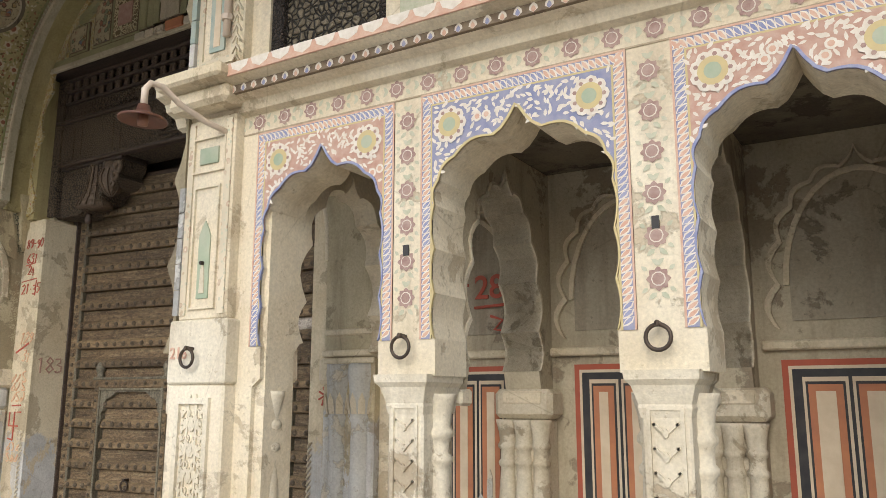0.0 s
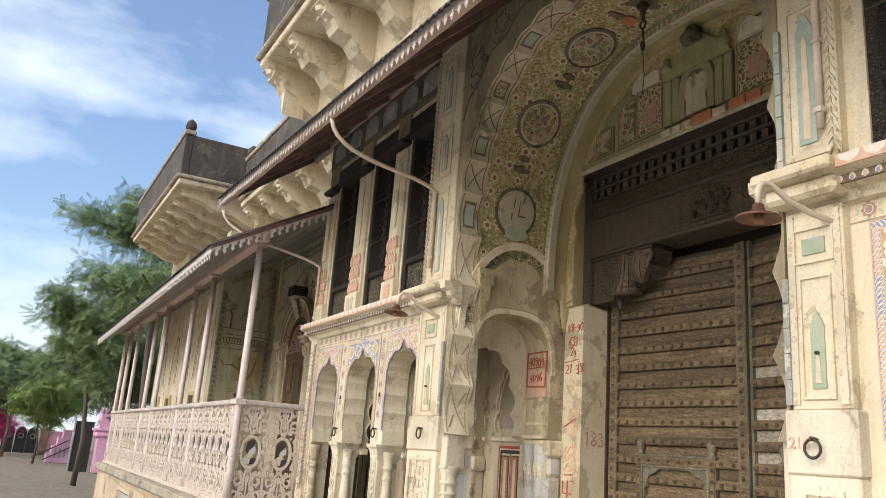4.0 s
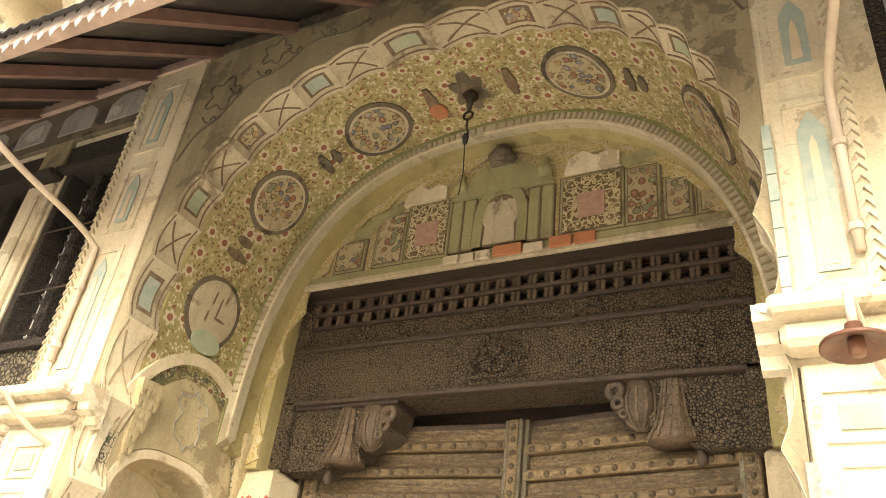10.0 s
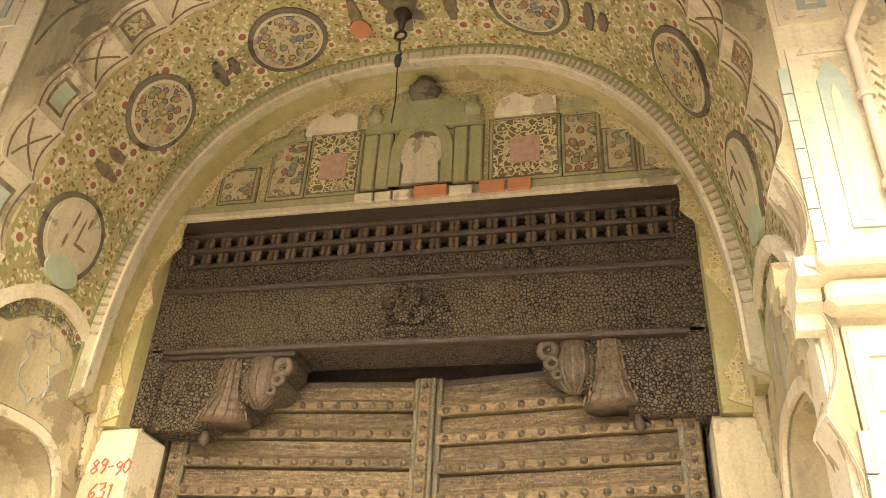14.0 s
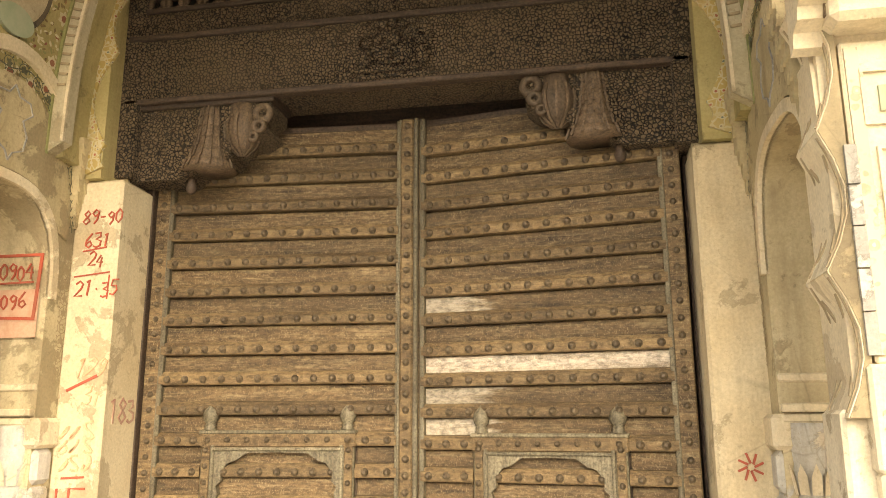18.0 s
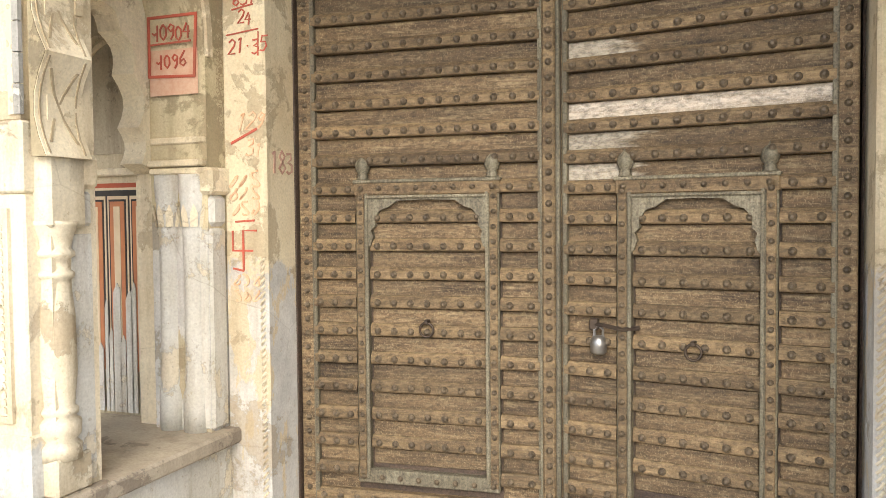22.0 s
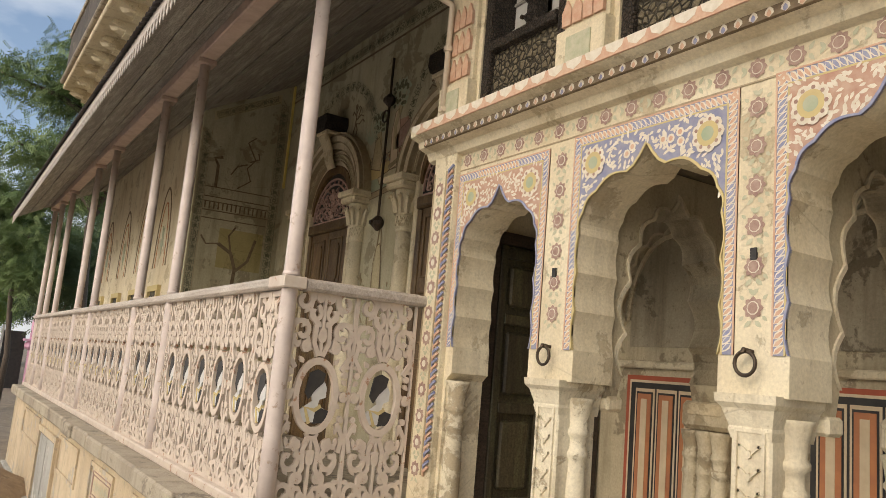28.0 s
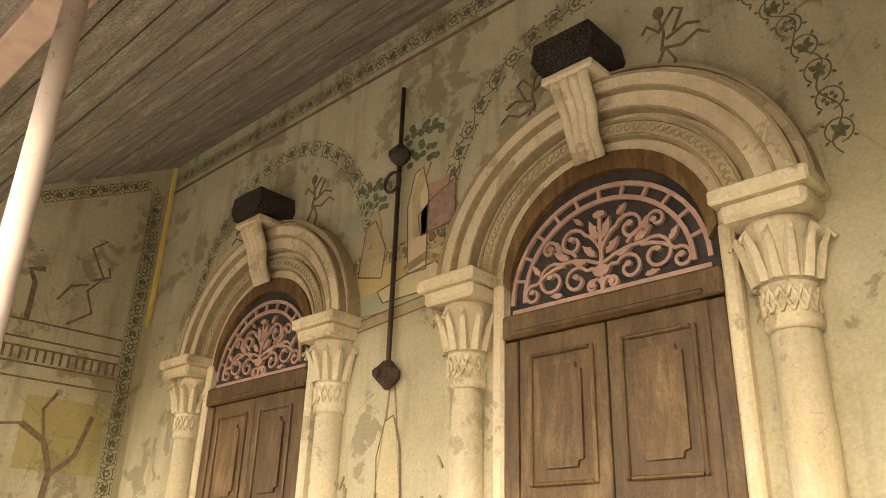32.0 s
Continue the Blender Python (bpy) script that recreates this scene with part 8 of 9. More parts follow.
for x in (-6.20, -7.22, -9.20, -10.2, -12.1, -13.1, -13.9):
    copy_thing(first_post, Matrix.Translation((x, RY, 0)))
solid("verandah_beam", box(-14.1, -4.05, RY - 0.055, RY + 0.055, 3.70, 3.83, 0.008), "pinkwood", "dusty pink timber beam on the verandah posts", "beam")

# ---- lean-to roof ----
def lean(y):
    return 4.70 + (y - 0.93) * (4.70 - 3.80) / (0.93 + 0.70)


planks = bmesh.new()
ys = np.linspace(0.93, -1.20, 13)
for k, (a, c) in enumerate(zip(ys, ys[1:])):
    dz = 0.004 * (k % 3)
    vs = [planks.verts.new((x, y, lean(y) - dz + t)) for x in (-14.2, -4.0) for y, t in ((a - 0.006, 0), (c + 0.006, 0), (c + 0.006, 0.02), (a - 0.006, 0.02))]
    for q in ((0, 1, 5, 4), (1, 2, 6, 5), (2, 3, 7, 6), (3, 0, 4, 7), (0, 1, 2, 3), (4, 5, 6, 7)):
        planks.faces.new([vs[i] for i in q])
solid("ceiling_verandah", planks, "plank", "sooty grey plank ceiling sloping down to the eave", "ceiling", kind="structure")
vroof = thing("verandah_tin_roof", "rusty corrugated tin roof over the verandah with fretted fringe", "roof", kind="structure")
b = bmesh.new()
rows = []
for k in range(381):
    x = -14.3 + 10.35 * k / 380
    up = 0.012 * math.sin(2 * math.pi * x / 0.08)
    rows.append([b.verts.new((x, y, lean(y) + 0.05 + up)) for y in (0.93, -0.2, -1.26)])
for a, c in zip(rows, rows[1:]):
    for i in (0, 1):
        b.faces.new((a[i], c[i], c[i + 1], a[i + 1]))
part("tin_sheet", b, "tin", vroof, "corrugated tin sheet", True)
part("fascia", box(-14.2, -4.0, -1.22, -1.19, lean(-1.2) - 0.005, lean(-1.2) + 0.05), "fringe", vroof)
for x in np.arange(-14.1, -4.0, 0.075):
    part("fringe_tongue", tongue, None, vroof, m=Matrix.Translation((x, -1.225, lean(-1.2) + 0.01)))
for y in np.arange(-1.18, 0.0, 0.075):
    part("fringe_tongue", tongue, None, vroof, m=Matrix.Translation((-3.985, y, lean(y) + 0.03)) @ Matrix.Rotation(math.pi / 2, 4, "Z"))
gable = bmesh.new()
vs = [gable.verts.new((x, y, lean(y) + z)) for x in (-4.0, -3.975) for y, z in ((-1.24, 0.0), (0.0, 0.0), (0.0, 0.07), (-1.24, 0.07))]
for q in ((0, 1, 2, 3), (4, 5, 6, 7), (0, 1, 5, 4), (1, 2, 6, 5), (2, 3, 7, 6), (3, 0, 4, 7)):
    gable.faces.new([vs[i] for i in q])
part("barge_board", gable, "rafter", vroof, "brown barge board")

# ---- arched verandah doors ----
def verandah_door(c, name):
    d = thing(name, "brown panelled double door under a moulded arch with pink fanlight", "door", "arched doors on the verandah", Matrix.Translation((c, 0.92, 0)), kind="structure")
    SP = 3.06
    hw = 0.41
    # moulded archivolt, stepped
    steps = [(0.42, 0.47, -0.02), (0.47, 0.53, -0.045), (0.53, 0.57, -0.03), (0.57, 0.64, -0.07), (0.64, 0.70, -0.095), (0.70, 0.735, -0.06)]
    for a, b, y in steps:
        o = super_arch(0, b, SP + 0.10, SP + 0.10 + b * 0.93, 28, 2.0)
        i = super_arch(0, a, SP + 0.10, SP + 0.10 + a * 0.93, 28, 2.0)
        part("archivolt", band(o, i, y, 0.01), "cream", d)
    # thin brown bands on the steps paint in the grooves' shade
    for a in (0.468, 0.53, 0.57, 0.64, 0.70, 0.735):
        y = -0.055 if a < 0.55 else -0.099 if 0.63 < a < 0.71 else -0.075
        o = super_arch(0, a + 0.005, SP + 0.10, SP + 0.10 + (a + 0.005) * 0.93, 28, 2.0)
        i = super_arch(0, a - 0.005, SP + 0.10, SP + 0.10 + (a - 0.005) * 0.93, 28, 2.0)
        part("moulding_line", band(o, i, y, 0.0), "inkfaint", d, "painted shade line between the mouldings")
    o = super_arch(0, 0.522, SP + 0.10, SP + 0.10 + 0.522 * 0.93, 28, 2.0)
    i = super_arch(0, 0.478, SP + 0.10, SP + 0.10 + 0.478 * 0.93, 28, 2.0)
    part("painted_bead", band(o, i, -0.050, -0.04), "f_vine", d, "painted beadwork round the arch")
    beads = bmesh.new()
    for k in range(46):
        a = math.pi * (k + 0.5) / 46
        x, z = 0.5 * math.cos(a), SP + 0.10 + 0.5 * 0.93 * math.sin(a)
        ribbon([(x + 0.0125 * math.cos(b + a), z + 0.0125 * math.sin(b + a)) for b in np.linspace(0.0, 5.2, 8)], 0.005, -0.0525, -0.048, beads)
    tagged(part("bead_rings", beads, "inkfaint", d, "row of small dark painted rings"), kind="stuff")
    # reveal: a black sheet for the unlit space behind
    part("recess", slab([(-hw, VF)] + super_arch(0, hw, SP + 0.10, SP + 0.10 + hw * 0.93, 20, 2.0) + [(hw, VF)], -0.004, 0.006), "black", d)
    for s in (-1, 1):
        part("jamb", box(min(s * 0.36, s * 0.42), max(s * 0.36, s * 0.42), -0.03, 0.01, VF, SP - 0.13, 0.006), "doorwood", d)
        part("jamb_moulding", box(min(s * 0.42, s * 0.47), max(s * 0.42, s * 0.47), -0.04, 0.01, VF, SP + 0.10, 0.010), "cream", d)
    part("transom", box(-0.42, 0.42, -0.045, 0.01, SP - 0.125, SP - 0.035, 0.008), "doorwood", d, "dark timber transom")
    part("transom_bead", box(-0.36, 0.36, -0.052, -0.04, SP - 0.118, SP - 0.098, 0.005), "doorwood", d)
    part("arched_frame", band(super_arch(0, 0.42, SP + 0.10, SP + 0.10 + 0.42 * 0.93, 28, 2.0), super_arch(0, 0.388, SP + 0.06, SP + 0.06 + 0.385 * 0.93, 28, 2.0), -0.034, 0.008), "doorwood", d, "arched brown timber frame")
    for a, b in ((-0.36, -0.003), (0.003, 0.36)):
        leaf = part("door_leaf", box(a, b, -0.018, 0.006, VF, SP - 0.125, 0.004), "doorwood", d)
        for z0, z1 in ((1.25, 1.85), (1.95, 2.32), (2.42, 2.87)):
            for x0, x1, y0, y1 in ((a + 0.045, a + 0.06, z0, z1), (b - 0.06, b - 0.045, z0, z1), (a + 0.062, b - 0.062, z1 - 0.015, z1), (a + 0.062, b - 0.062, z0, z0 + 0.015)):
                part("panel_moulding", box(x0, x1, -0.030, -0.016, y0, y1, 0.005), "doorwood", leaf)
            u0, u1, w0, w1, n = a + 0.095, b - 0.095, z0 + 0.055, z1 - 0.055, 0.024
            notched = [(u0 + n, w0), (u1 - n, w0), (u1 - n * 0.8, w0 + n * 0.8), (u1, w0 + n), (u1, w1 - n), (u1 - n * 0.8, w1 - n * 0.8), (u1 - n, w1), (u0 + n, w1), (u0 + n * 0.8, w1 - n * 0.8), (u0, w1 - n), (u0, w0 + n), (u0 + n * 0.8, w0 + n * 0.8)]
            part("raised_panel", slab(notched, -0.029, -0.016), "doorwood", leaf, "raised panel with notched corners")
    # pink fanlight scrolls
    fan = bmesh.new()
    zb = SP - 0.022
    R = 0.385
    for r in (R, R * 0.86):
        ribbon([(r * math.cos(a), zb + 0.03 + r * 0.93 * math.sin(a)) for a in np.linspace(0.0, math.pi, 26)], 0.016, -0.020, -0.008, fan)
    for k in range(1, 12):
        a = math.pi * k / 12
        ribbon([(R * 0.86 * math.cos(a), zb + 0.03 + R * 0.8 * math.sin(a)), (R * math.cos(a), zb + 0.03 + R * 0.93 * math.sin(a))], 0.012, -0.020, -0.008, fan)
    ribbon([(-R, zb), (R, zb)], 0.018, -0.02, -0.008, fan)
    ribbon([(0, zb), (0, zb + R * 0.70)], 0.015, -0.023, -0.008, fan)
    disc(0, zb + 0.075, 0.034, 0.022, -0.028, -0.008, 8, bm=fan)
    disc(0, zb + R * 0.74, 0.026, 0.014, -0.026, -0.008, 6, bm=fan)

    def scroll(s, start, cx, cz, r, st, turn):
        """A stalk that runs from the stem and rolls up into a spiral."""
        curl = [(cx + r * (1 - 0.74 * f) * math.cos(st + turn * f), cz + r * (1 - 0.74 * f) * math.sin(st + turn * f)) for f in np.linspace(0, 1, 18)]
        lead = [(start[0] + (curl[0][0] - start[0]) * f, start[1] + (curl[0][1] - start[1]) * f + 0.014 * math.sin(math.pi * f)) for f in (0.0, 0.33, 0.66)]
        ribbon([(s * x, zb + z) for x, z in lead + curl], 0.0115, -0.022, -0.008, fan)
        disc(s * curl[-1][0], zb + curl[-1][1], 0.013, 0.010, -0.026, -0.008, 8, bm=fan)

    def leaflet(s, x, z, a, n):
        """A lobed leaf that springs from a stalk."""
        c, q = math.cos(a), math.sin(a)
        out = [(0, 0), (0.25, 0.20), (0.38, 0.14), (0.55, 0.24), (0.68, 0.14), (1.0, 0.05), (0.7, -0.10), (0.4, -0.18), (0.2, -0.12)]
        if s < 0:
            out = out[::-1]
        slab([(s * (x + n * (u * c - v * q)), zb + z + n * (u * q + v * c)) for u, v in out], -0.025, -0.008, fan)

    for s in (-1, 1):
        scroll(s, (0.0, 0.06), 0.105, 0.062, 0.052, 2.6, -7.2)
        scroll(s, (0.0, 0.10), 0.205, 0.085, 0.066, 2.2, -7.4)
        scroll(s, (0.15, 0.13), 0.290, 0.050, 0.040, 2.0, -7.0)
        scroll(s, (0.0, 0.15), 0.115, 0.205, 0.056, 2.8, -7.6)
        scroll(s, (0.10, 0.15), 0.215, 0.205, 0.036, 3.4, -6.6)
        scroll(s, (0.0, 0.02), 0.040, 0.025, 0.022, 2.0, -6.0)
        for x, z, a, n in ((0.01, 0.19, 1.15, 0.085), (0.02, 0.13, 0.75, 0.075), (0.06, 0.115, 0.25, 0.065), (0.13, 0.145, 0.55, 0.080), (0.16, 0.02, 0.1, 0.055), (0.255, 0.115, 0.9, 0.060), (0.07, 0.265, 0.7, 0.05), (0.165, 0.17, 1.3, 0.06)):
            leaflet(s, x, z, a, n)
    part("fanlight", fan, "fanpink", d, "dusty pink cut-out fanlight scrolls")
    # half columns with leafy capitals
    for s in (-1, 1):
        col = part("half_column", lathe([(0.085, VF), (0.085, VF + 0.2), (0.068, VF + 0.25), (0.066, 2.78)], 16, (s * 0.60, -0.02)), "cream", d, "pale half column", True)
        part("necking", lathe([(0.074, 2.78), (0.080, 2.80), (0.074, 2.82), (0.074, 2.90), (0.080, 2.91)], 16, (s * 0.60, -0.02)), "cream", col, "lattice-carved necking", True)
        lat = bmesh.new()
        for k in range(9):
            a = math.pi + math.pi * k / 8
            for dd in (-1, 1):
                p0 = (s * 0.60 + 0.077 * math.cos(a), -0.02 + 0.077 * math.sin(a), 2.825)
                p1 = (s * 0.60 + 0.077 * math.cos(a + dd * 0.4), -0.02 + 0.077 * math.sin(a + dd * 0.4), 2.895)
                tube([p0, p1], 0.006, 4, lat)
        tagged(part("lattice", lat, "cream", col), kind="stuff")
        part("bell", lathe([(0.076, 2.91), (0.082, 2.95), (0.088, 3.04), (0.10, 3.10)], 16, (s * 0.60, -0.02)), "cream", col, "", True)
        lv = bmesh.new()
        for k in range(7):
            a = math.pi + math.pi * (k + 0.0) / 6
            cxx, cyy = math.cos(a), math.sin(a)
            tube([(s * 0.60 + 0.080 * cxx, -0.02 + 0.080 * cyy, 2.92), (s * 0.60 + 0.105 * cxx, -0.02 + 0.105 * cyy, 3.01), (s * 0.60 + 0.13 * cxx, -0.02 + 0.13 * cyy, 3.06), (s * 0.60 + 0.145 * cxx, -0.02 + 0.145 * cyy, 3.03)], 0.022, 5, lv, 0.008)
        tagged(part("acanthus", lv, "cream", col, "curling carved leaves"), kind="stuff")
        part("abacus", box(s * 0.60 - 0.125, s * 0.60 + 0.125, -0.155, 0.01, 3.10, 3.16, 0.015), "cream", col)
        part("abacus_top", box(s * 0.60 - 0.145, s * 0.60 + 0.145, -0.175, 0.01, 3.155, 3.205, 0.008), "cream", col)
    # keystone bracket and the dark stub above it
    kb = bmesh.new()
    for k in range(4):
        x = -0.045 + 0.03 * k
        tube([(x, -0.06, 3.52), (x, -0.10, 3.60), (x * 1.2, -0.12, 3.70), (x * 1.3, -0.17, 3.79), (x * 1.3, -0.17, 3.82)], 0.020, 6, kb, 0.024)
    part("keystone", kb, "cream", d, "scrolled acanthus keystone", True)
    part("keystone_cap", box(-0.11, 0.11, -0.20, 0.0, 3.81, 3.845, 0.008), "cream", d)
    st = slab([(-0.10, 3.845), (0.10, 3.845), (0.135, 3.91), (0.12, 3.985), (-0.12, 3.985), (-0.135, 3.91)], -0.22, 0.0)
    part("stub", st, "winwood", d, "dark weathered stub block")
    # painted vine hoop round the arch
    painted("vine_hoop", vine_shapes(super_arch(0, 0.80, 3.28, 4.30, 60, 2.1), 0.105), -0.003, "vineink", d, "painted olive vine round the arch")
    sp = bmesh.new()
    for s in (-1, 1):
        bx, bz = s * 0.28, 3.93
        for pts in ([(0, 0.10), (0.015, 0.03), (0.0, -0.04)], [(0.0, 0.05), (0.06, 0.12), (0.09, 0.10), (0.05, 0.02)], [(0.0, 0.04), (-0.05, 0.09), (-0.07, 0.06)], [(0.0, -0.03), (0.08, -0.05), (0.14, -0.02), (0.18, -0.05)], [(0.01, -0.04), (-0.03, -0.11), (-0.02, -0.16)], [(0.02, -0.04), (0.05, -0.10), (0.03, -0.16)], [(0.02, 0.0), (0.10, 0.03), (0.15, 0.01)]):
            ribbon([(bx + s * a, bz + b) for a, b in pts], 0.010, -0.004, 0.004, sp)
        disc(bx, bz + 0.125, 0.022, 0.028, -0.004, 0.004, 9, bm=sp)
    tagged(part("painted_sprite", sp, "ink", d, "faded brown painted ornament beside the keystone"), kind="stuff")
    return d


verandah_door(-5.50, "door_3")
verandah_door(-7.50, "door_4")

# iron rod with turned blocks between the doors
rod = thing("iron_lamp_rod", "dark iron rod with wooden blocks fixed to the verandah wall", "rod", at=Matrix.Translation((-6.53, 0.885, 0)))
part("rod", tube([(0, 0, 2.92), (0, 0, 4.30)], 0.011, 8), "iron", rod)
for z, r in ((2.90, 0.06), (3.93, 0.055)):
    part("block", lathe([(0.01, z - r), (r, z - r * 0.2), (r, z + r * 0.3), (0.02, z + r)], 6), "plaindark", rod, "dark faceted wooden block")
part("spike", tube([(0, -0.05, 2.90), (0, -0.07, 2.90)], 0.02, 6), "iron", rod)
part("hook", torus((-0.03, -0.01, 3.80), 0.05, 0.008, "y", 12), "iron", rod, "", True)

# painted decoration on the verandah walls
VY = 0.917
paintings = thing("wall_paintings", "faded folk paintings of vines and trees on cream plaster", "painting")
painted("vine_frieze", vine_shapes([(-8.80, 4.575), (-4.25, 4.575)], 0.10), VY - 0.001, "vineink", paintings, "olive painted vine under the ceiling")
part("vine_frieze_line", box(-8.82, -4.2, VY - 0.003, VY + 0.003, 4.485, 4.50), "ink", paintings)
for x0, x1, z0, z1, mt in ((-6.86, -6.24, 3.20, 3.30, "greenp"), (-6.86, -6.24, 3.30, 3.42, "yellow"), (-6.84, -6.26, 3.42, 3.50, "f_scene"), (-6.40, -6.24, 3.60, 3.74, "maroon")):
    part("mural_patch", box(x0, x1, VY - 0.003, VY + 0.003, z0, z1), mt, paintings)
mural = [("mauve", [(-6.40, 3.50), (-6.20, 3.52), (-6.20, 3.72), (-6.34, 3.66), (-6.42, 3.60)]),
         ("inkfaint", [(-6.90, 3.12), (-6.24, 3.18), (-6.26, 3.23), (-6.90, 3.17)]),
         ("leafcream", [(-6.62, 3.24), (-6.40, 3.24), (-6.26, 3.30), (-6.30, 3.36), (-6.46, 3.34), (-6.66, 3.30)]),
         ("stripe", [(-6.47, 3.34), (-6.36, 3.34), (-6.36, 3.70), (-6.40, 3.84), (-6.45, 3.82), (-6.49, 3.66)]),
         ("ochre", [(-6.80, 3.40), (-6.64, 3.36), (-6.62, 3.50), (-6.70, 3.66), (-6.76, 3.64)]),
         ("f_vine", [(-6.60, 2.08), (-6.44, 2.08), (-6.45, 2.40), (-6.47, 2.62), (-6.51, 2.74), (-6.56, 2.72), (-6.60, 2.58), (-6.585, 2.35)])]
for mt, shape in mural:
    painted("mural_shape", [shape], VY - 0.0035, mt, paintings, "plain faded mural shape")
painted("mural_outline", [[(p[0], p[1] - 0.004), (q[0], q[1] - 0.004), (q[0], q[1] + 0.004), (p[0], p[1] + 0.004)] if abs(q[0] - p[0]) > abs(q[1] - p[1]) else [(p[0] - 0.004, p[1]), (q[0] - 0.004, q[1]), (q[0] + 0.004, q[1]), (p[0] + 0.004, p[1])] for mt, shape in mural for p, q in zip(shape, shape[1:] + shape[:1])], VY - 0.0045, "ink", paintings, "thin brown outlines of the mural")
palm = [leaf_poly(-6.86, 3.62, 0.20 + 0.03 * (k % 2), 0.016, 0.5 + 0.24 * k) for k in range(9)]
painted("painted_palm", palm, VY - 0.0036, "greenp", paintings, "painted palm fronds")
painted("painted_dots", [oval(-6.53 + 0.045 * math.sin(f * 3.0) - 0.02 * f, 2.10 + 0.5 * f, 0.007, 0.007, 6) for f in np.linspace(0, 1, 16)], VY - 0.005, "ochre", paintings)
rnd = random.Random(7)
crown_a, crown_b = [], []
for k in range(90):
    a, r = rnd.random() * 6.28, rnd.random() ** 0.5
    (crown_a if k % 3 else crown_b).append(oval(-6.40 + 0.15 * r * math.cos(a), 3.98 + 0.13 * r * math.sin(a), 0.022, 0.018, 7))
    (crown_a if k % 3 else crown_b).append(oval(-6.70 + 0.12 * r * math.cos(a), 3.80 + 0.10 * r * math.sin(a), 0.018, 0.016, 7))
painted("painted_tree", crown_a, VY - 0.001, "greenp", paintings, "painted green tree crowns")
painted("painted_tree", crown_b, VY - 0.002, "vineink", paintings)
painted("painted_plants", [leaf_poly(rnd.uniform(-6.86, -6.22), 2.12 + rnd.random() * 0.25, rnd.uniform(0.04, 0.10), 0.014, math.pi / 2 + rnd.uniform(-0.6, 0.6)) for k in range(60)], VY - 0.001, "sage", paintings, "faded painted plants")
fig = bmesh.new()
ribbon([(-6.42, 3.50), (-6.44, 3.70), (-6.38, 3.86)], 0.05, VY - 0.004, VY + 0.003, fig)
ribbon([(-6.70, 3.48), (-6.69, 3.62), (-6.72, 3.70)], 0.06, VY - 0.004, VY + 0.003, fig)
ribbon([(-6.50, 3.36), (-6.36, 3.40), (-6.28, 3.36)], 0.04, VY - 0.004, VY + 0.003, fig)
tagged(part("painted_shape", fig, "ochre", paintings), kind="stuff")
gh = bmesh.new()
for s in (-1, 1):
    ribbon([(-6.53 + s * 0.015, 2.86), (-6.53 + s * 0.035, 2.70), (-6.53 + s * 0.07, 2.45), (-6.53 + s * 0.09, 2.1)], 0.006, VY - 0.004, VY + 0.003, gh)
for k in range(46):
    x = rnd.uniform(-6.85, -6.22)
    z = 2.1 + rnd.random() * 0.45 * abs(x + 6.53) / 0.3
    ribbon([(x, z), (x + rnd.uniform(-0.03, 0.03), z + rnd.uniform(0.02, 0.07))], 0.010, VY - 0.004, VY + 0.003, gh)
tagged(part("faded_sketch", gh, "inkfaint", paintings, "faded brown sketch of plants"), kind="stuff")
# end wall, facing the doors
me = Matrix.Translation((-8.83, 0, 0)) @ turned("right")
ends = thing("end_wall_paintings", "painted terrace and bare tree on the end wall", "painting", at=me)
for z0, z1, y0, y1 in ((1.6, 4.50, 0.78, 0.87), (1.6, 4.0, 0.02, 0.09)):
    painted("vine_border", vine_shapes([((y0 + y1) / 2, z0), ((y0 + y1) / 2, z1)], y1 - y0 + 0.01), -0.004, "vineink", ends)
    for e in (y0 - 0.008, y1 + 0.004):
        part("border_line", box(e, e + 0.005, -0.003, 0.003, z0, z1), "inkfaint", ends)
vs = slab([(0.10, 4.10), (0.78, 4.46), (0.78, 4.56), (0.10, 4.20)], -0.004, 0.003)
part("border_ground", vs, "f_vine", ends)
painted("vine_border", vine_shapes([(0.12, 4.16), (0.77, 4.505)], 0.09), -0.006, "vineink", ends)
dr = bmesh.new()
for z in (3.10, 3.18, 3.27, 3.32, 3.42):
    ribbon([(0.10, z), (0.77, z + 0.01)], 0.010, -0.005, 0.003, dr)
for y in np.arange(0.12, 0.77, 0.045):
    ribbon([(y, 3.20), (y, 3.27)], 0.014, -0.005, 0.003, dr)
ribbon([(0.48, 2.30), (0.50, 2.62), (0.44, 2.78), (0.30, 2.86)], 0.035, -0.005, 0.003, dr)
ribbon([(0.50, 2.60), (0.62, 2.72), (0.68, 2.95)], 0.028, -0.005, 0.003, dr)
ribbon([(0.44, 2.78), (0.40, 2.95), (0.46, 3.05)], 0.018, -0.005, 0.003, dr)
ribbon([(0.30, 2.86), (0.18, 2.84), (0.12, 2.92)], 0.016, -0.005, 0.003, dr)
ribbon([(0.42, 3.45), (0.55, 3.55), (0.50, 3.68), (0.58, 3.78), (0.48, 3.95), (0.56, 4.02)], 0.014, -0.005, 0.003, dr)
ribbon([(0.50, 3.72), (0.40, 3.68), (0.34, 3.58)], 0.014, -0.005, 0.003, dr)
ribbon([(0.52, 3.75), (0.62, 3.80), (0.60, 3.86)], 0.014, -0.005, 0.003, dr)
ribbon([(0.20, 3.42), (0.20, 3.65), (0.16, 3.72), (0.24, 3.74)], 0.03, -0.005, 0.003, dr)
ribbon([(0.40, 2.42), (0.46, 2.32), (0.54, 2.28), (0.52, 2.20)], 0.05, -0.005, 0.003, dr)
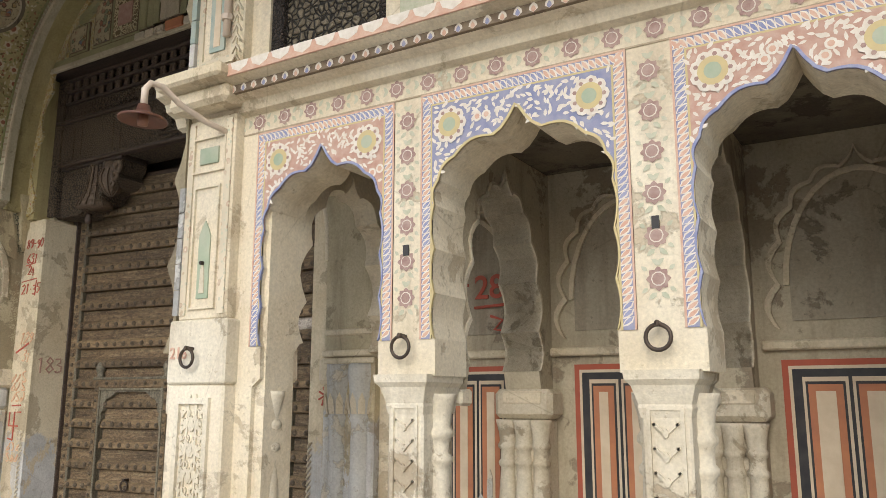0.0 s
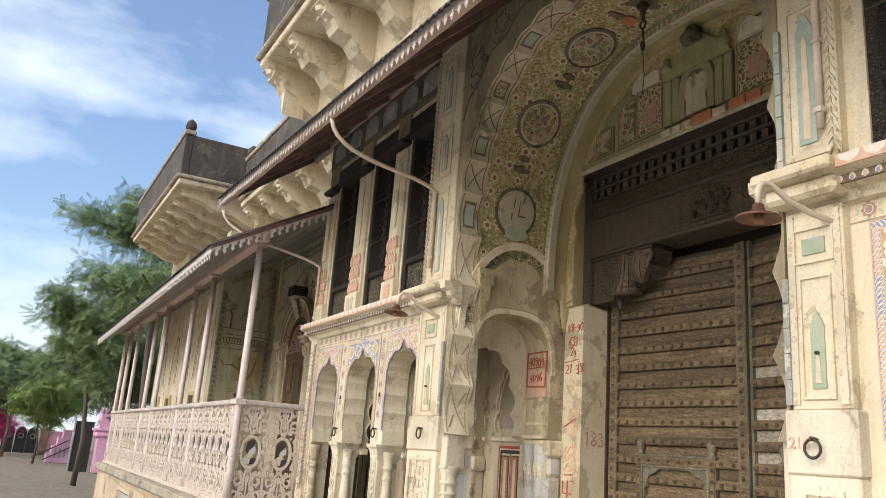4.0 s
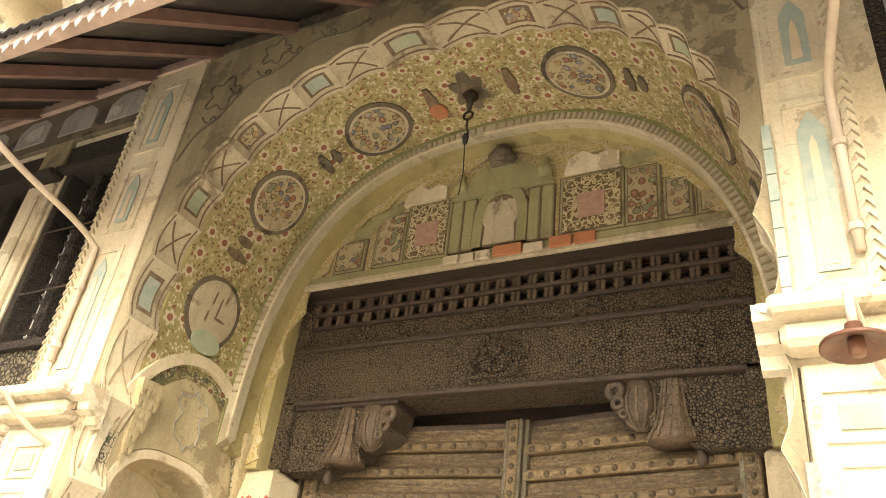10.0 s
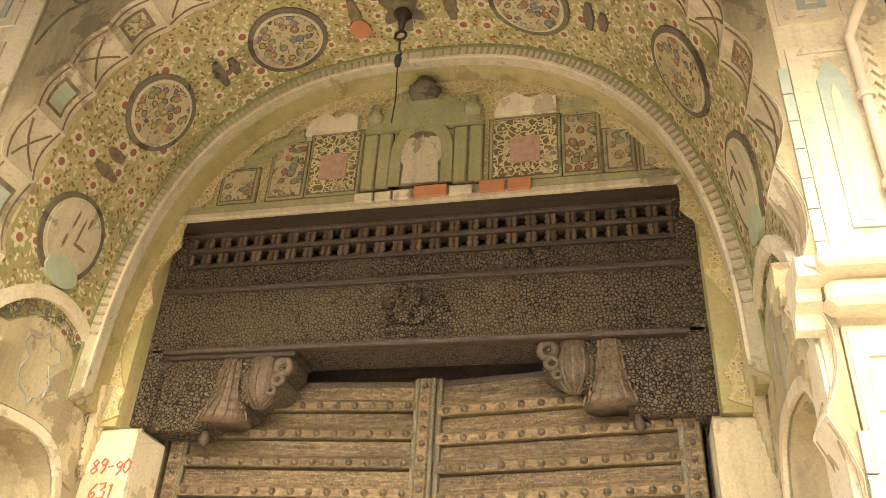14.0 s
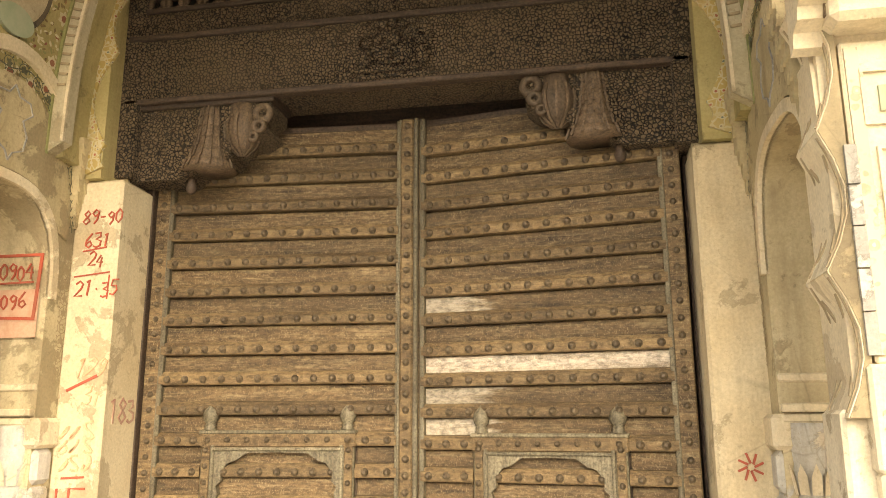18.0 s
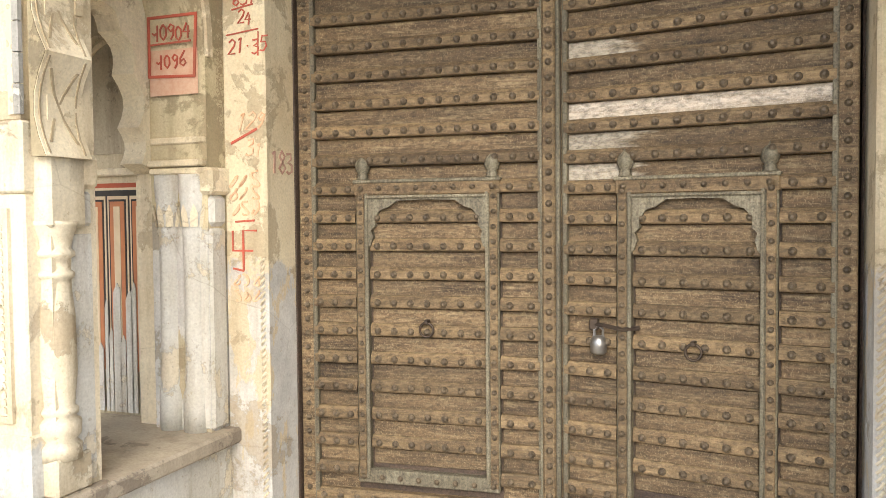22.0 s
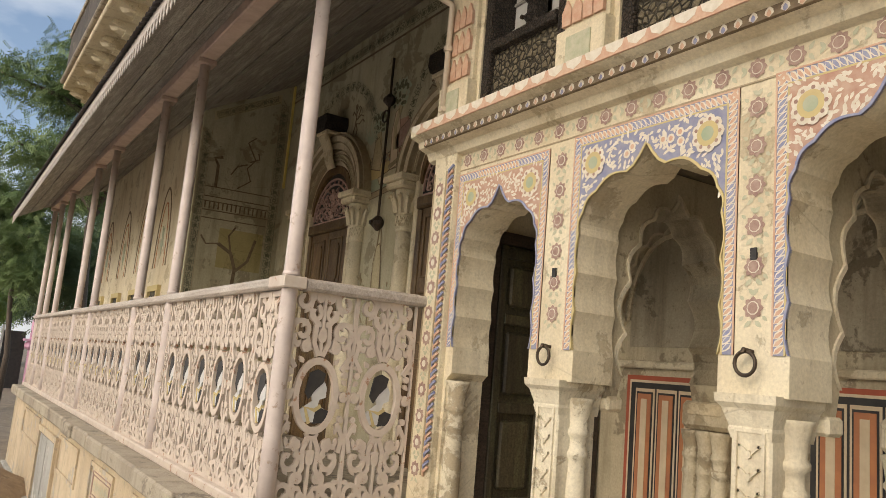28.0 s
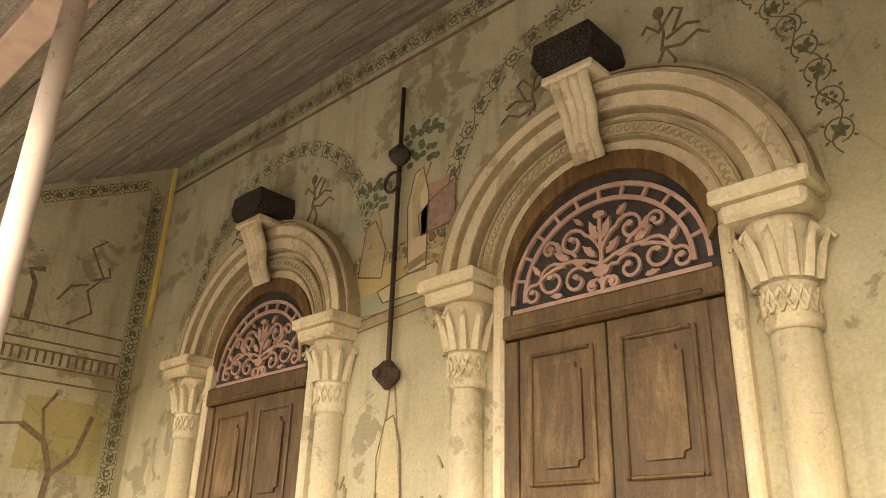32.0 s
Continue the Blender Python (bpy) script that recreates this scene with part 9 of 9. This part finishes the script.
tagged(part("brush_drawing", dr, "ink", ends, "brown brush drawing of a balustrade and tree"), kind="stuff")
part("yellow_field", box(0.30, 0.76, -0.0035, 0.003, 2.62, 3.02), "vaultbase", ends, "patch of ochre yellow paint")
solid("gilt_strip", box(-8.83, -8.80, 0.895, 0.915, 3.55, 4.68), "brass", "gilt strip down the corner of the wall", "strip")
# long wall to the left: painted arches and shuttered windows
for k, x in enumerate((-9.9, -10.9, -12.0, -13.2)):
    wn = thing(f"window_{20 + k}", "small shuttered window in a cream moulded frame", "window", "small verandah windows", Matrix.Translation((x, 0, 0)), kind="structure")
    part("frame", band([(-0.24, 1.5), (-0.24, 2.44), (0.24, 2.44), (0.24, 1.5), (-0.24, 1.5)], [(-0.18, 1.56), (-0.18, 2.38), (0.18, 2.38), (0.18, 1.56), (-0.18, 1.56)], -0.04, 0.01), "yellow", wn)
    part("shutter", box(-0.18, 0.18, -0.012, 0.01, 1.56, 2.38), "greendoor", wn)
    for z in np.arange(1.6, 2.36, 0.07):
        part("slat", box(-0.16, 0.16, -0.022, -0.01, z, z + 0.035), "greendoor", wn)
    o = super_arch(0, 0.30, 2.65, 3.55, 20, 2.0)
    i = super_arch(0, 0.27, 2.65, 3.52, 20, 2.0)
    part("painted_arch", band(o, i, -0.004, 0.004), "ink", wn)
    o = super_arch(0, 0.20, 2.65, 3.38, 20, 2.0)
    i = super_arch(0, 0.185, 2.65, 3.36, 20, 2.0)
    part("painted_arch", band(o, i, -0.004, 0.004), "orange", wn)
    part("painted_plant", disc(0, 2.95, 0.07, 0.20, -0.004, 0.004, 10, 5, 0.5), "greenp", wn)

# ---- plinth details ----
for k, (x0, x1, zt) in enumerate(((-5.28, -4.60, 0.53), (-6.68, -6.14, 0.50), (-8.15, -7.52, 0.50))):
    v = thing("plinth_vent", "dark arched vent with a pale moulded edge in the plinth", "vent", "arched vents in the plinth", kind="structure")
    c, h = (x0 + x1) / 2, (x1 - x0) / 2
    i = super_arch(c, h, zt - 0.30, zt, 16, 2.0)
    # solid black plate on the plinth face, for the vent's dark inside
    part("opening", slab([(x0, 0.11)] + i + [(x1, 0.11)], -0.806, -0.79), "black", v)
    o = super_arch(c, h + 0.05, zt - 0.30, zt + 0.06, 16, 2.0)
    part("surround", band([(x0 - 0.05, 0.09)] + o + [(x1 + 0.05, 0.09)], [(x0, 0.09)] + i + [(x1, 0.09)], -0.83, -0.79), "plinth", v)
    for x in np.linspace(x0 + 0.1, x1 - 0.1, 3):
        part("bar", tube([(x, -0.815, 0.10), (x, -0.815, zt - 0.05)], 0.008, 6), "iron", v)
dd = thing("plinth_door", "grey shuttered store door set low in the plinth", "door", kind="structure")
# black plate for the dark round the door leaves
part("recess", box(-10.6, -9.35, -0.806, -0.79, GZ, 0.80), "black", dd)
part("leaf", box(-10.55, -10.0, -0.815, -0.80, GZ + 0.02, 0.78), "grey", dd)
part("leaf", box(-9.97, -9.40, -0.815, -0.80, GZ + 0.02, 0.78), "grey", dd)
part("frame", band([(-10.66, GZ), (-10.66, 0.86), (-9.29, 0.86), (-9.29, GZ)], [(-10.6, GZ), (-10.6, 0.80), (-9.35, 0.80), (-9.35, GZ)], -0.83, -0.79), "plinth", dd)
for x0, x1 in ((-4.60, -4.14), (-6.05, -5.30), (-7.48, -6.62), (-9.2, -8.1), (-12.5, -10.8)):
    o = [(x0, 0.58), (x0, 0.90), (x1, 0.90), (x1, 0.58), (x0, 0.58)]
    i = [(x0 + 0.03, 0.61), (x0 + 0.03, 0.87), (x1 - 0.03, 0.87), (x1 - 0.03, 0.61), (x0 + 0.03, 0.61)]
    solid("plinth_panel", band(o, i, -0.815, -0.79), "plinth", "moulded plaster panel on the plinth face", "panel", "panels on the plinth", kind="structure")
pf = solid("plinth_frieze", box(-4.082, -4.07, -0.80, -0.11, 0.84, 0.96), "plinth", "band of painted scallops on the plinth side", "frieze", kind="structure")
solid("plinth_step", box(-4.02, -3.80, -0.80, -0.14, GZ, 0.10, 0.012), "grey", "cracked cement footing at the plinth corner", "footing", kind="structure")
solid("plinth_footing", box(-14.0, -4.06, -0.86, -0.78, GZ, 0.04, 0.01), "grey", "cement footing along the plinth", "footing", kind="structure")

tm = Matrix.Translation((-4.07, 0, 0)) @ turned("right")
painted("scallops", [[(y + 0.05 * math.cos(a) * q, 0.895 + 0.045 * math.sin(a) * q) for a, q in [(v, 1.0) for v in np.linspace(0, math.pi, 9)] + [(v, 0.72) for v in np.linspace(math.pi, 0, 9)]] for y in np.arange(-0.74, -0.14, 0.10)], -0.002, "vineink", pf, "row of painted scallops", m=tm)
painted("leaves", [leaf_poly(y, 0.86, 0.05, 0.03, 1.2 + (0.7 if k % 2 else -0.1)) for k, y in enumerate(np.arange(-0.78, -0.14, 0.04))], -0.002, "ink", pf, "row of dark painted leaves", m=tm)
for z in (0.838, 0.888):
    part("painted_line", box(-0.79, -0.12, -0.003, 0.0, z, z + 0.005), "inkfaint", pf, m=tm)
for x0, x1 in ((-4.55, -4.19), (-6.00, -5.35), (-7.43, -6.67)):
    pp = thing("plinth_painting", "faded painted frames on the plinth face", "painting", "painted frames on the plinth")
    for e in (0.05, 0.075):
        o = [(x0 + e, 0.60 + e), (x0 + e, 0.89 - e), (x1 - e, 0.89 - e), (x1 - e, 0.60 + e), (x0 + e, 0.60 + e)]
        i = [(x0 + e + 0.006, 0.606 + e), (x0 + e + 0.006, 0.884 - e), (x1 - e - 0.006, 0.884 - e), (x1 - e - 0.006, 0.606 + e), (x0 + e + 0.006, 0.606 + e)]
        part("painted_frame", band(o, i, -0.804, -0.799), "mauve", pp)
    painted("vine_leaves", vine_shapes([(x0 + 0.10, 0.745), (x1 - 0.10, 0.745)], 0.08), -0.8025, "sage", pp)

rb = random.Random(31)
x = -4.05
edge_slab = bpy.data.objects["plinth_slab"]
while x > -9.0:
    L = rb.uniform(0.25, 0.6)
    part("slab", box(x - L, x - 0.008, -0.90 - rb.uniform(0.0, 0.035), -0.76, VF - 0.10, VF + rb.uniform(0.002, 0.012), 0.014), "stone", edge_slab)
    x -= L

# ---- stone balconies on brackets above ----
_o = [(0.0, 0.0), (0.72, 0.0), (0.74, -0.06), (0.66, -0.10), (0.66, -0.16), (0.56, -0.20), (0.50, -0.30), (0.34, -0.36), (0.24, -0.48), (0.10, -0.56), (0.0, -0.62)]
_b = slab(_o, -0.13, 0.13)
lathe([(0.02, -0.16), (0.10, -0.12), (0.12, -0.05), (0.10, 0.0)], 8, (0.62, 0.0), _b)
for k in range(4):
    torus((0.55 - 0.15 * k, -0.0, -0.16 - 0.10 * k), 0.05, 0.03, "y", 8, 5, _b)
BR = mesh_of(_b, "bracket", "cream")


def balcony(name, x0, x1, y0, y1, z, label, parapet=0.75, step=0.85, black=False):
    """A slab on scrolled brackets, with a moulded edge and a dark parapet. y0 is the front."""
    t = thing(name, label, "balcony", "stone balconies", kind="structure")
    part("slab", box(x0, x1, y0, y1, z, z + 0.10, 0.015), "cream", t)
    part("edge", box(x0 - 0.05, x1 + 0.05, y0 - 0.06, y1, z + 0.10, z + 0.17, 0.02), "stone", t)
    part("parapet", box(x0, x1, y0, y0 + 0.14, z + 0.17, z + 0.17 + parapet, 0.012), "blackstone", t, "lichen-blackened parapet")
    part("parapet_side", box(x0, x0 + 0.14, y0 + 0.14, y1, z + 0.17, z + 0.17 + parapet, 0.012), "blackstone", t)
    part("parapet_side", box(x1 - 0.14, x1, y0 + 0.14, y1, z + 0.17, z + 0.17 + parapet, 0.012), "blackstone", t)
    part("coping", box(x0 - 0.03, x1 + 0.03, y0 - 0.03, y0 + 0.17, z + 0.17 + parapet, z + 0.25 + parapet, 0.012), "stone", t)
    part("soffit", box(x0 + 0.02, x1 - 0.02, y1 - 0.06, y1, z - 0.9, z), "cream", t)
    depth = (y1 - y0) / 0.78
    x = x0 + 0.15
    while x < x1 - 0.05:
        part("bracket", BR, None, t, m=Matrix.Translation((x, y1, z)) @ Matrix.Rotation(-math.pi / 2, 4, "Z") @ Matrix.Diagonal((depth, 1, 1, 1)))
        x += step
    for s, x in ((-1, x0), (1, x1)):
        for k in range(1):
            part("bracket", BR, None, t, m=Matrix.Translation((x - s * 0.25, y1 - 0.35, z)) @ Matrix.Rotation(math.pi if s < 0 else 0, 4, "Z") @ Matrix.Diagonal((0.42, 1, 1, 1)))
    for x in (x0 + 0.07, x1 - 0.07):
        part("finial", lathe([(0.06, z + 0.25 + parapet), (0.10, z + 0.33 + parapet), (0.08, z + 0.42 + parapet), (0.02, z + 0.48 + parapet)], 10, (x, y0 + 0.07)), "blackstone", t, "", True)
    return t


balcony("balcony_near", -5.15, 9.0, -0.76, 0.0, 6.10, "projecting stone balcony on carved brackets with weathered parapet")
balcony("balcony_far", -15.5, -10.1, -0.75, 1.2, 6.0, "far projecting stone balcony with blackened parapet", step=0.7)
balcony("balcony_middle", -10.0, -5.2, 0.35, 1.2, 5.75, "recessed stone gallery on curved brackets between the balconies", 0.7, 0.9)
solid("storey_near", box(-5.0, 9.0, 0.02, 3.0, 6.2, 10.0), "dusky", "plain stained storey above the near balcony", "wall", kind="structure")
solid("storey_pier", box(-5.12, -4.95, -0.70, 0.02, 6.27, 9.0, 0.03), "blackstone", "dark weathered pier at the balcony corner", "pier", kind="structure")
solid("storey_far", box(-15.5, -5.0, 1.25, 4.0, 5.9, 7.6), "ochre", "plain stained storey behind the far balcony", "wall", kind="structure")
solid("wall_west_end", box(-16.0, -14.0, 0.3, 1.6, GZ, 6.0), "ochre", "stained end of the mansion wing", "wall", kind="structure")
solid("wall_back", box(-16, 9, 3.9, 4.1, GZ, 7.6), "dusky", "plain rear wall closing the mansion", "wall", kind="structure")
solid("roof_wing", box(-15.5, -5.0, 1.2, 4.0, 7.6, 7.75), "stone", "flat roof of the mansion wing", "roof", kind="structure")
solid("roof_main", box(-5.0, 9.0, 0.4, 4.0, 9.4, 9.6), "stone", "flat roof of the mansion", "roof", kind="structure")
solid("wall_east_end", box(8.9, 9.0, 0.2, 4.0, GZ, 9.5), "ochre", "plain end wall of the mansion", "wall", kind="structure")

# ---- the yard to the west ----
rnd = random.Random(11)


def heap(name, cx, cy, r, h, mat, label, cat, n=26, stretch=1.0):
    bm = bmesh.new()
    rings = []
    for k in range(9):
        f = k / 8
        ring = []
        for j in range(n):
            a = 2 * math.pi * j / n
            rr = r * f * (1 + 0.12 * noise.noise(Vector((math.cos(a) * 2, math.sin(a) * 2, cx))))
            p = Vector((cx + rr * math.cos(a) * stretch, cy + rr * math.sin(a), 0))
            z = h * (1 - f) ** 0.85 * (1 + 0.25 * noise.noise(p * 2.2)) + 0.05 * noise.noise(p * 5) * (1 - f)
            ring.append(bm.verts.new((p.x, p.y, GZ + max(0, z) - (0.03 if k == 8 else 0))))
        rings.append(ring)
    for a, b in zip(rings, rings[1:]):
        for j in range(n):
            bm.faces.new((a[j], a[(j + 1) % n], b[(j + 1) % n], b[j]))
    bmesh.ops.remove_doubles(bm, verts=bm.verts, dist=0.0005)
    return solid(name, bm, mat, label, cat, smooth=True)


heap("sand_heap", -11.6, -1.75, 1.25, 0.62, "sand", "heap of brown sandy gravel beside the plinth", "heap")
heap("earth_bank", -19.0, -4.0, 5.5, 0.35, "dirt", "low bank of grey rubble and earth", "bank", stretch=1.5)
st = bmesh.new()
for k in range(160):
    a, r = rnd.random() * 6.28, rnd.uniform(0.8, 1.9)
    x, y, s = -11.6 + r * math.cos(a), -1.75 + r * math.sin(a), rnd.uniform(0.015, 0.05)
    if y > -0.9:
        continue
    own = bmesh.new()
    bmesh.ops.create_icosphere(own, subdivisions=1, radius=s)
    for v in own.verts:
        v.co = Vector((v.co.x * 1.3 + x, v.co.y + y, v.co.z * 0.7 + GZ + s * 0.3)) + 0.3 * s * Vector((rnd.random(), rnd.random(), rnd.random()))
    join(st, own)
tagged(solid("gravel", st, "stone", "loose stones round the sand heap", "gravel"), kind="stuff")


def tree(name, x, y, h, spread, seed, leafmat="leaf", label="feathery green tree with drooping fine foliage", dens=1.0, low=0.35, size=0.16, fine=6):
    r = random.Random(seed)
    t = thing(name, label, "tree", at=Matrix.Translation((x, y, GZ)))
    br = tube([(0, 0, 0), (0.1 * spread * 0.2, 0.05, h * 0.2), (0.05, -0.1, h * 0.42), (0.2, 0.1, h * 0.7)], h * 0.013, 8, None, h * 0.006)
    tips = []
    for k in range(13):
        z = h * r.uniform(low, 0.72)
        a = r.random() * 6.28
        L = spread * r.uniform(0.5, 1.0)
        e = Vector((L * math.cos(a), L * math.sin(a), z + L * r.uniform(0.15, 0.75)))
        e.z = min(e.z, h * 0.97)
        m = Vector((e.x * 0.45, e.y * 0.45, z + (e.z - z) * 0.65))
        tube([(0.05, 0, z), tuple(m), tuple(e)], h * 0.010, 5, br, h * 0.003)
        tips += [(m, 0.55), (e, 1.0), (m.lerp(e, 0.5), 0.8)]
    part("trunk", br, "bark", t, "brown branching trunk", True)
    # sprays: a thin rib with narrow leaflets on both sides, drooping outward
    verts, faces = [], []
    for c, f in tips:
        R = spread * 0.34 * (0.7 + 0.5 * r.random())
        for j in range(int(85 * dens)):
            d = Vector((r.gauss(0, 1), r.gauss(0, 1), r.gauss(0, 0.55)))
            d = d.normalized() * R * r.random() ** 0.5
            p = c + d
            dirv = (Vector((d.x, d.y, d.z * 0.3)) + Vector((r.uniform(-1, 1), r.uniform(-1, 1), r.uniform(-1.3, 0.5))) * R * 0.7).normalized()
            sidev = dirv.cross(Vector((r.uniform(-1, 1), r.uniform(-1, 1), r.uniform(-1, 1)))).normalized()
            s = 0.62 * size * r.uniform(0.7, 1.5)
            for q in range(fine):
                o = p + dirv * s * (2.2 * q / fine - 1.0)
                for sg in (-1, 1):
                    tip = o + sidev * sg * s * 0.42 + dirv * s * 0.26 - Vector((0, 0, 0.10 * s))
                    i = len(verts)
                    verts += [o, o.lerp(tip, 0.5) + dirv * s * 0.13, tip, o.lerp(tip, 0.5) - dirv * s * 0.13]
                    faces.append((i, i + 1, i + 2, i + 3))
    me = bpy.data.meshes.new("crown")
    me.from_pydata(verts, [], faces)
    me.materials.append(MAT[leafmat])
    part("crown", me, None, t, "open crown of many small leaves")
    return t


tree("neem_tree", -21.5, 0.9, 10.9, 2.7, 1, dens=1.5, size=0.24, low=0.45)
tree("neem_tree", -24.5, -0.3, 7.0, 1.9, 2, dens=1.5, size=0.22, low=0.4)
tree("neem_tree", -26.0, 0.9, 5.6, 2.4, 3, "leafdark", dens=2.0, size=0.20, low=0.3)
tree("neem_tree", -33.0, 4.0, 9.5, 4.2, 5, "leafdark", dens=1.6, size=0.32)
tree("neem_tree", -47.0, -2.2, 7.2, 2.8, 6, dens=1.5, size=0.30, low=0.3)
tree("neem_tree", -40.0, -0.9, 4.6, 2.0, 7, "leaf2", "yellow-green young tree with long drooping leaves", 1.2, 0.4, 0.34, 4)
tree("bougainvillea", -51.0, -3.0, 3.2, 1.7, 9, "flower", "magenta bougainvillea bush over the wall", 2.6, 0.25, 0.16, 3)
tree("neem_tree", -62.0, 8.0, 12.0, 6.0, 10, "leafdark", dens=1.6, size=0.5, fine=4)
tree("neem_tree", -66.0, 1.0, 8.0, 4.0, 12, "leafdark", dens=1.6, size=0.5, fine=4)

# pink house and walls beyond the trees
house = thing("pink_house", "low pink house with red tiled eaves behind the trees", "house", at=Matrix.Translation((-66, -7.0, GZ)))
part("wall", box(-4, 4, -6, 5.2, 0, 3.6), "pinkwall", house)
part("roof", box(-4.4, 4.9, -6.4, 5.5, 3.6, 3.95, 0.05), "red", house, "red tiled eave")
part("parapet", box(3.6, 3.8, -6.0, 5.2, 4.0, 4.7), "pinkwall", house, "pink parapet")
bal = mesh_of(box(3.9, 4.0, -0.05, 0.05, 3.95, 4.75), "baluster", "white")
for k in range(16):
    part("baluster", bal, None, house, m=Matrix.Translation((0, 1.6 + 0.22 * k, 0)))
part("rail", box(3.88, 4.02, 1.5, 5.1, 4.75, 4.84), "white", house)
for y in (-3.4, -1.0, 1.4, 3.6):
    w = part("window", box(3.98, 4.06, y - 0.5, y + 0.5, 1.0, 2.4), "darkvoid", house)
    part("window_frame", box(4.0, 4.09, y - 0.6, y + 0.6, 2.4, 2.55), "white", w)
    part("window_sill", box(4.0, 4.15, y - 0.6, y + 0.6, 0.92, 1.0), "white", w)
part("upper_storey", box(-4, 3.0, -6, 2.2, 4.0, 5.8), "pinkwall", house)
part("upper_roof", lathe([(4.6, 5.8), (4.6, 6.0), (3.0, 7.2), (2.6, 7.9), (0.2, 8.0)], 4, (0.0, -1.6), turn=math.pi / 4), "red", house, "red tiled hipped roof")
wallp = thing("pink_garden_wall", "pink plastered garden wall with black iron gates", "wall", at=Matrix.Translation((-53.5, 0, GZ)))
part("wall", box(-0.15, 0.15, -9.0, -2.9, 0, 1.35), "pinkwall", wallp)
part("wall", box(-0.15, 0.15, 0.3, 2.6, 0, 1.5), "pinkwall", wallp)
for y in (-2.65, 0.05):
    part("gate_post", box(-0.22, 0.22, y - 0.25, y + 0.25, 0, 1.6, 0.02), "brickish", wallp, "brown stone-faced gate post")
    part("post_cap", box(-0.27, 0.27, y - 0.3, y + 0.3, 1.6, 1.7, 0.02), "white", wallp)
for c in (-1.95, -1.25, -0.6):
    o = super_arch(c, 0.32, 1.2, 1.66, 12, 2.0)
    leaf = part("iron_gate", slab([(c - 0.32, 0.06)] + o + [(c + 0.32, 0.06)], -0.03, 0.03), "blackpaint", wallp, "black sheet-iron gate leaf with an arched top", m=turned("right"))
    part("gate_roundel", torus((c, -0.04, 1.1), 0.14, 0.03, "y"), "steel", leaf)
gate2 = thing("pink_gate_pier", "bright pink gate pier with a stepped merlon top", "pier", at=Matrix.Translation((-34.2, 1.6, GZ)))
part("pier", box(-0.4, 0.4, -0.45, 0.6, 0, 2.5, 0.02), "rosepink", gate2)
part("bracket", box(-0.5, 0.5, -0.62, 0.75, 1.45, 1.75, 0.1), "rosepink", gate2)
part("ledge", box(-0.5, 0.5, -0.70, 0.8, 1.75, 1.85, 0.02), "rosepink", gate2)
for k in range(5):
    part("merlon", lathe([(0.12, 2.5), (0.12, 2.66), (0.02, 2.80)], 6, (0.3, -0.40 + 0.24 * k)), "rosepink", gate2)
part("black_door", box(-0.1, 0.0, -1.35, -0.62, 0, 2.1), "blackpaint", gate2, "black iron door leaf")
part("door_post", box(-0.15, 0.05, -1.42, -1.35, 0, 2.3), "grey", gate2)
ramp = thing("pink_steps", "pink painted stepped wall with a thin black handrail", "steps", at=Matrix.Translation((-43, 0.5, GZ)))
for k in range(4):
    part("step", box(-0.5, 0.5, -0.75 + 0.22 * k, 0.55, 0.42 * k, 0.42 * (k + 1)), "rosepink", ramp)
part("handrail", tube([(0.6, -1.4, 0.2), (0.6, 0.2, 1.15)], 0.03, 6), "blackpaint", ramp)
part("handrail", tube([(0.6, -0.9, 0.1), (0.6, 0.3, 0.8)], 0.03, 6), "blackpaint", ramp)
for k in range(4):
    part("slot", box(0.5, 0.52, -0.4 + 0.22 * k, -0.3 + 0.22 * k, 0.25, 0.75), "grey", ramp)
# across the yard, behind the walker: boundary wall
solid("wall_boundary", box(-40, 30, -30.2, -30.0, GZ, 2.2), "pinkwall", "pink boundary wall across the yard", "wall", kind="structure")

# concrete slabs of the yard
yard = bpy.data.objects["pavement"]
tile = mesh_of(box(-0.618, 0.618, -0.593, 0.593, -0.006, 0.0, 0.002), "slab", "slabmat")
for i in range(14):
    for j in range(8):
        x, y = -11.6 + 1.24 * i, -8.2 + 1.19 * j
        if y < -1.3 or x > -3.2:
            part("slab", tile, None, yard, m=Matrix.Translation((x, y - (0.45 if x > -3.2 else 0.25), GZ)))
